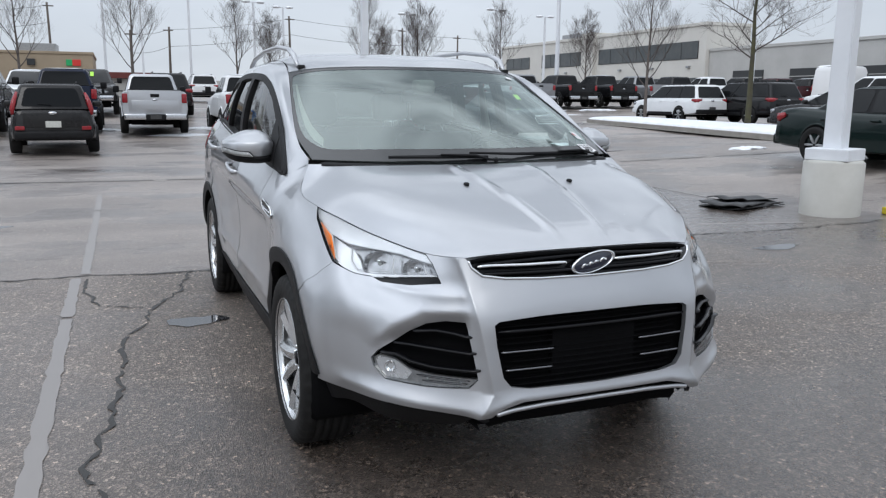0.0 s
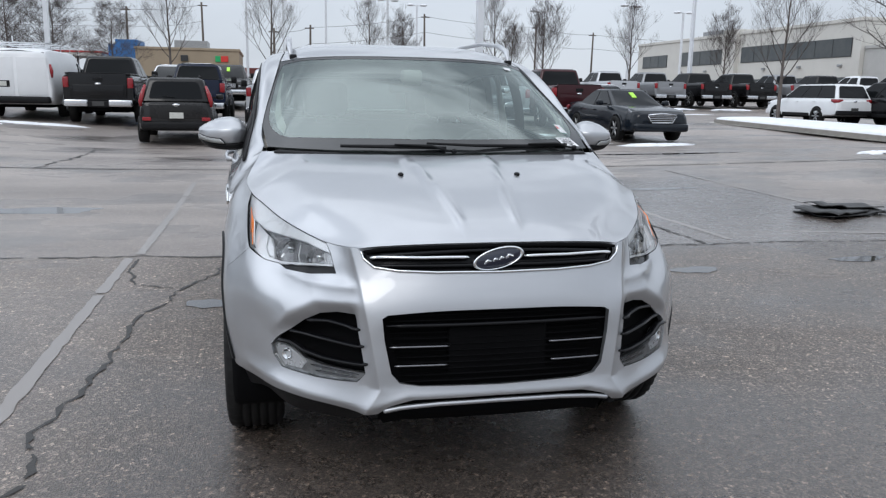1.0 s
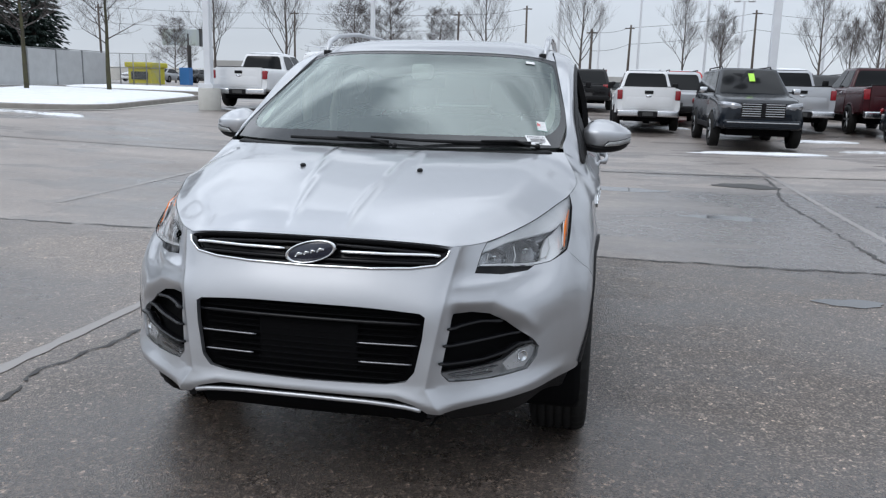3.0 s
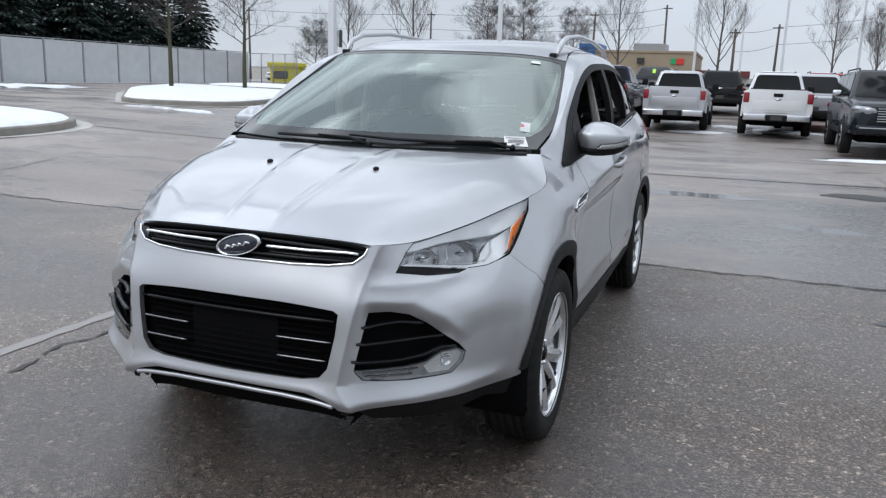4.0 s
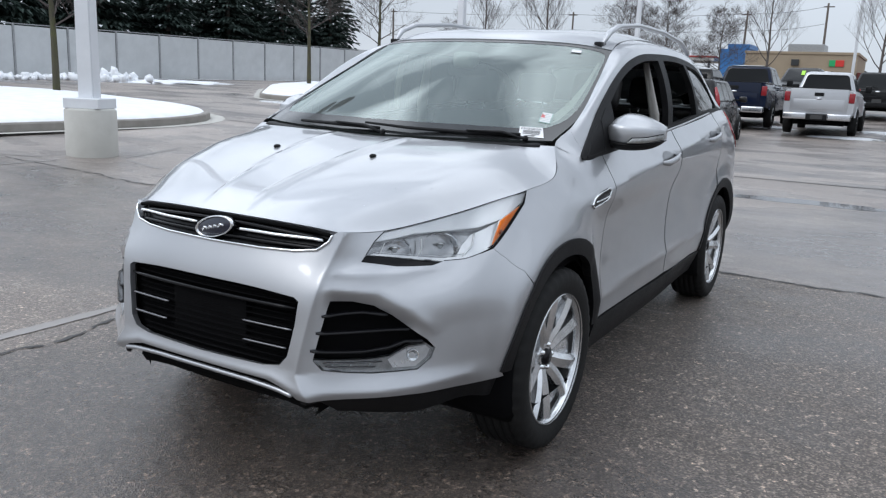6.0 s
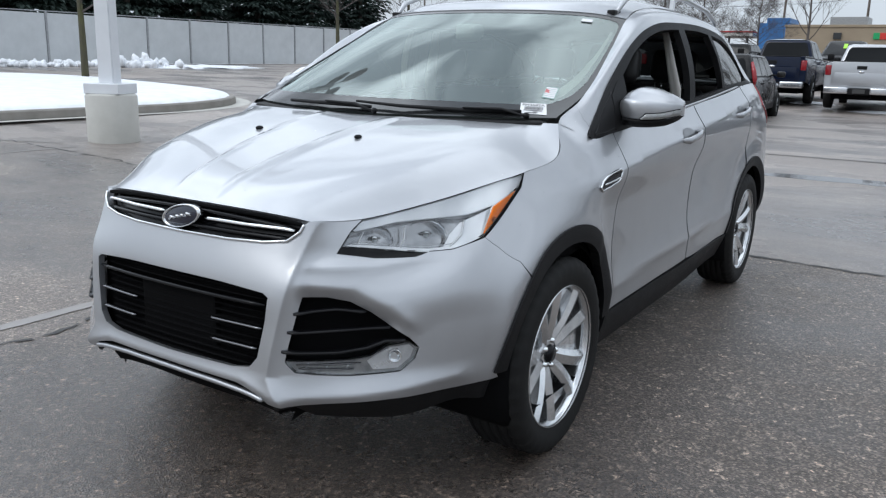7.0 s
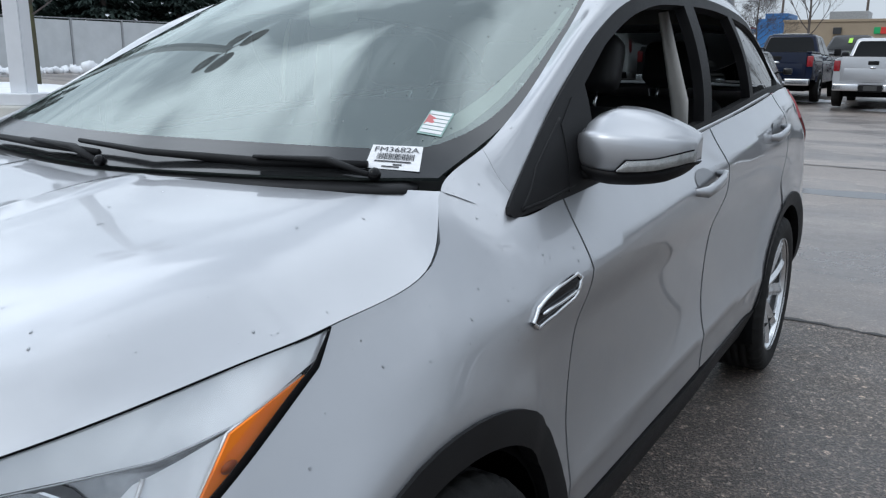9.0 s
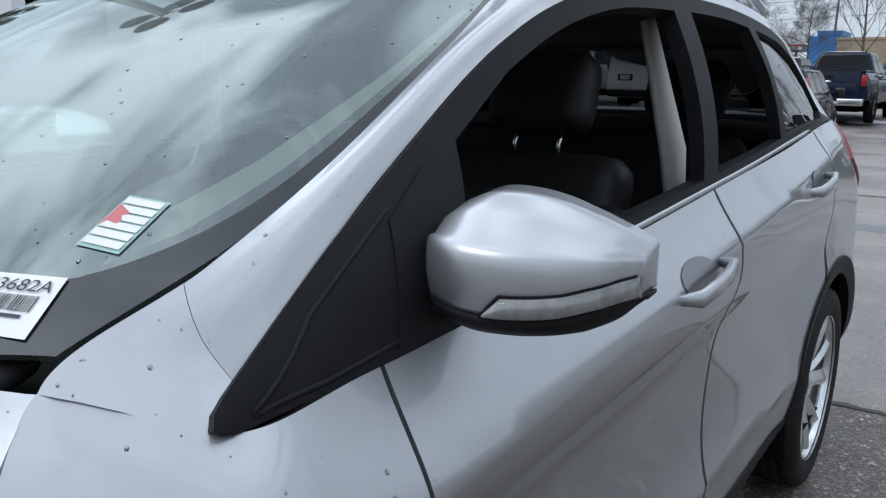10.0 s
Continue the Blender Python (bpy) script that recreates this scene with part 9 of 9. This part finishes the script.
rnd = random.Random(5)
spots = [(-33.6 - 1.6 * (k % 2) + rnd.uniform(-0.4, 0.4), 4.5 + 2.35 * k + rnd.uniform(-0.5, 0.5), rnd.uniform(0, 360), rnd.uniform(0.86, 1.12)) for k in range(18)]
spots += [(-37.6 + rnd.uniform(-0.6, 0.6), 5.6 + 2.9 * k, rnd.uniform(0, 360), rnd.uniform(1.0, 1.2)) for k in range(14)]
plant(spruce(3, 9.5), spots[0::2])
plant(spruce(8, 9.0), spots[1::2])

# ---- buildings and the far edge ----
WALL_PALE = varied("pale_panel_wall", (0.60, 0.585, 0.545), (0.54, 0.525, 0.49), 0.5, (0.7, 0.85), bumped=0.1, fine=20.0)
WALL_GREY = varied("grey_block_wall", (0.46, 0.455, 0.44), (0.40, 0.395, 0.38), 0.6, (0.7, 0.85), bumped=0.15, fine=15.0)
WALL_TAN = varied("tan_wall", (0.36, 0.29, 0.205), (0.31, 0.25, 0.18), 0.5, (0.75, 0.9))
BLUE = varied("blue_cladding", (0.035, 0.16, 0.42), (0.05, 0.19, 0.47), 0.8, (0.4, 0.6))
YELLOW = varied("yellow_cladding", (0.62, 0.56, 0.03), (0.52, 0.47, 0.03), 0.8, (0.4, 0.6))
ROOF_RED = varied("dark_red_roof", (0.16, 0.035, 0.030), (0.12, 0.03, 0.028), 1.0, (0.6, 0.8))
FACADE_GLASS = varied("facade_glass", (0.05, 0.06, 0.065), (0.085, 0.09, 0.09), 0.7, (0.08, 0.16))
DARK_DOOR = shader("dark_opening", (0.03, 0.032, 0.034), 0.35)

shop = empty("showroom_building", Matrix.Translation((48.0, 60.0, 1.05)))
tagged(shop, "pale two-storey showroom with ribbon windows", "building")


def block(parent, name, lo, hi, mat, bevel=0.03, label=""):
    return part(name, box(lo, hi, bevel), mat, parent, label)


block(shop, "wall", (0, -4, -0.5), (5, 37.5, 7.0), WALL_PALE)
block(shop, "wing_wall", (0.4, -33, -0.5), (24, -4.02, 4.7), WALL_GREY)
block(shop, "parapet", (-0.12, -4.1, 7.0), (5.1, 37.6, 7.3), WALL_PALE)
block(shop, "wing_parapet", (0.3, -33.1, 4.7), (24, -4.1, 4.95), WALL_GREY)
block(shop, "stair_tower", (-0.5, 13.9, -0.5), (4, 16.3, 7.6), WALL_PALE)
block(shop, "roof_unit", (1.5, 20, 7.2), (3.5, 24, 8.0), GALV)
for y_a, y_b, z_a, z_b, n in ((-3.0, 13.4, 4.1, 5.7, 7), (16.9, 26.2, 4.1, 5.7, 4), (29.4, 36.0, 4.1, 5.6, 3), (-3.4, 13.2, 0.4, 2.4, 8), (17.0, 36.0, 0.4, 2.4, 10)):
    win = part("window", box((-0.05, y_a, z_a), (0.10, y_b, z_b), 0.01), DARK_DOOR, shop, "ribbon window")
    for k in range(n):
        ya, yb = y_a + (y_b - y_a) * k / n + 0.05, y_a + (y_b - y_a) * (k + 1) / n - 0.05
        part("pane", box((-0.075, ya, z_a + 0.06), (-0.03, yb, z_b - 0.06), 0.005), FACADE_GLASS, win)
for k in range(4):
    part("garage_door", box((0.28, -30 + 6.4 * k, -0.2), (0.46, -26.5 + 6.4 * k, 2.9), 0.02), DARK_DOOR, shop, "dark garage door")
    for j in range(4):
        part("door_bar", box((0.25, -30 + 6.4 * k, 0.4 + 0.62 * j), (0.30, -26.5 + 6.4 * k, 0.46 + 0.62 * j), 0.005), WALL_GREY, shop)
for k in range(6):
    part("wall_lamp", box((-0.25, -2 + 5.5 * k, 3.3), (0.0, -1.6 + 5.5 * k, 3.5), 0.03), GALV, shop)

tan = empty("tan_building", Matrix.Translation((-6.0, 84.0, 1.2)))
tagged(tan, "low tan flat-roofed store with a small sign", "building")
block(tan, "wall", (-7.6, 0, -0.5), (2.6, 14, 4.1), WALL_TAN)
block(tan, "parapet", (-7.7, -0.1, 4.1), (2.7, 14.1, 4.35), WALL_TAN)
block(tan, "roof_unit", (-4.2, 4, 4.1), (-0.8, 8, 5.3), GALV)
block(tan, "wall_lamp", (-3.2, -0.3, 3.0), (-2.5, 0.0, 3.6), DARK_DOOR)
block(tan, "sign_green", (0.2, -0.12, 3.0), (0.75, -0.02, 3.6), shader("sign_green", (0.02, 0.36, 0.12), 0.4))
block(tan, "sign_red", (0.75, -0.12, 3.0), (1.5, -0.02, 3.6), shader("sign_red", (0.62, 0.04, 0.03), 0.4))
block(tan, "side_awning", (2.7, 0.5, 1.9), (8.0, 12, 2.5), ROOF_RED)
block(tan, "side_wall", (3.0, 1.0, -0.5), (7.8, 11, 1.9), WALL_GREY)
blue = empty("blue_tower", Matrix.Translation((-14.9, 86.0, 1.2)))
tagged(blue, "blue-clad corner block beside a tan store", "building")
block(blue, "wall", (-1.6, 0, -0.5), (1.2, 5, 4.6), BLUE)
block(blue, "parapet", (-0.9, -0.05, 4.6), (1.3, 5.05, 5.1), BLUE)
canopy = empty("station_canopy", Matrix.Translation((-20.5, 88.0, 1.2)))
tagged(canopy, "flat white canopy with a red edge on posts", "canopy")
block(canopy, "roof", (-4, 0, 3.4), (3, 8, 3.75), WALL_PALE)
block(canopy, "red_edge", (-4.05, -0.06, 3.75), (3.05, 8.05, 3.92), shader("canopy_red", (0.5, 0.05, 0.05), 0.5))
for k in range(4):
    part("post", tube([(-3.4 + 1.9 * k, 1.0, -0.5), (-3.4 + 1.9 * k, 1.0, 3.4)], 0.12, 8), GALV, canopy, smooth=True)
kiosk = empty("yellow_kiosk", Matrix.Translation((-33.4, 53.4, 1.05)))
tagged(kiosk, "yellow roadside kiosk building with a sloped roof", "building")
block(kiosk, "wall", (-0.95, 0, -0.3), (0.95, 2, 1.25), YELLOW)
block(kiosk, "roof", (-1.15, -0.2, 1.25), (1.15, 2.2, 1.65), YELLOW, 0.12)
block(kiosk, "window", (-0.7, -0.05, 0.35), (0.7, 0.02, 0.95), FACADE_GLASS)
part_blue = part("blue_sign_block", box((-0.42, -0.3, 0), (0.42, 0.3, 1.35), 0.04), BLUE)
part_blue.matrix_world = pose(-30.9, 55.9, 1.05)
tagged(part_blue, "blue roadside sign block near the gate", "sign")
low = part("grey_utility_wall", box((-3.2, -0.2, 0), (3.2, 0.2, 1.9), 0.03), WALL_GREY)
low.matrix_world = pose(-22.5, 50.0, land(-22.5, 50) - 0.05)
tagged(low, "plain grey screen wall behind parked trucks", "wall")
bill = empty("billboard", Matrix.Translation((-45.5, 84.0, 1.2)))
tagged(bill, "roadside billboard with a pale face on a post", "billboard")
part("post", tube([(0, 0, -0.2), (0, 0, 5.5)], 0.25, 8), DARK_DOOR, bill, smooth=True)
block(bill, "face", (-3.2, -0.2, 4.2), (1.4, 0.2, 6.0), varied("poster_face", (0.45, 0.50, 0.40), (0.40, 0.45, 0.52), 0.4, (0.6, 0.7)))
block(bill, "dark_edge", (1.4, -0.25, 4.1), (1.6, 0.25, 6.1), DARK_DOOR)
far_wall = part("far_warehouse", box((-60, 0, -1), (60, 12, 3.0), 0.05), WALL_GREY)
far_wall.matrix_world = pose(30, 150, 1.2)
tagged(far_wall, "long low grey warehouse far beyond the lot", "building")
far_two = part("far_warehouse", box((-45, 0, -1), (45, 12, 2.6), 0.05), WALL_PALE)
far_two.matrix_world = pose(-70, 140, 1.2)
tagged(far_two, "long low pale building far beyond the lot", "building")
for k in range(30):
    part("window", box((-58 + 4 * k, -0.1, 0.6), (-56 + 4 * k, 0.02, 2.0)), FACADE_GLASS, far_wall)

# wooden power poles and their wires
WOOD = varied("weathered_pole_wood", (0.085, 0.070, 0.060), (0.12, 0.10, 0.085), 5.0, (0.8, 0.95))
tops = []
for k, (x, y, h) in enumerate(((-62, 92, 9.5), (-38, 98, 9.5), (-16.5, 98, 9.5), (-8.0, 100, 10.5), (0.2, 84, 6.6), (4.5, 96, 8.0), (19.0, 98, 10.0), (33.0, 96, 9.0), (44.0, 104, 9.0), (70.0, 110, 9.0))):
    p = empty("power_pole", Matrix.Translation((x, y, 1.2)))
    tagged(p, "weathered wooden power pole with a cross arm", "power pole")
    part("pole", tube([(0, 0, -0.3), (0.12 * (k % 3 - 1), 0, h)], [0.17, 0.11], 8), WOOD, p, smooth=True)
    part("cross_arm", box((-0.55, -0.06, h - 0.45), (0.55, 0.06, h - 0.33)), WOOD, p)
    tops.append(Vector((x, y, 1.2 + h - 0.3)))
for dz in (0.0, 1.9):
    order = sorted(tops, key=lambda q: q.x)
    for a, b in zip(order, order[1:]):
        if abs(a.y - b.y) > 15:
            continue
        pts = [a.lerp(b, t) - Vector((0, 0, dz + 1.1 * t * (1 - t))) for t in np.linspace(0, 1, 9)]
        o = pts[0].copy()
        w = part("power_line", tube([q - o for q in pts], 0.018, 4), GAP)
        w.location = o
        tagged(w, "thin black power line strung between poles", "cable")
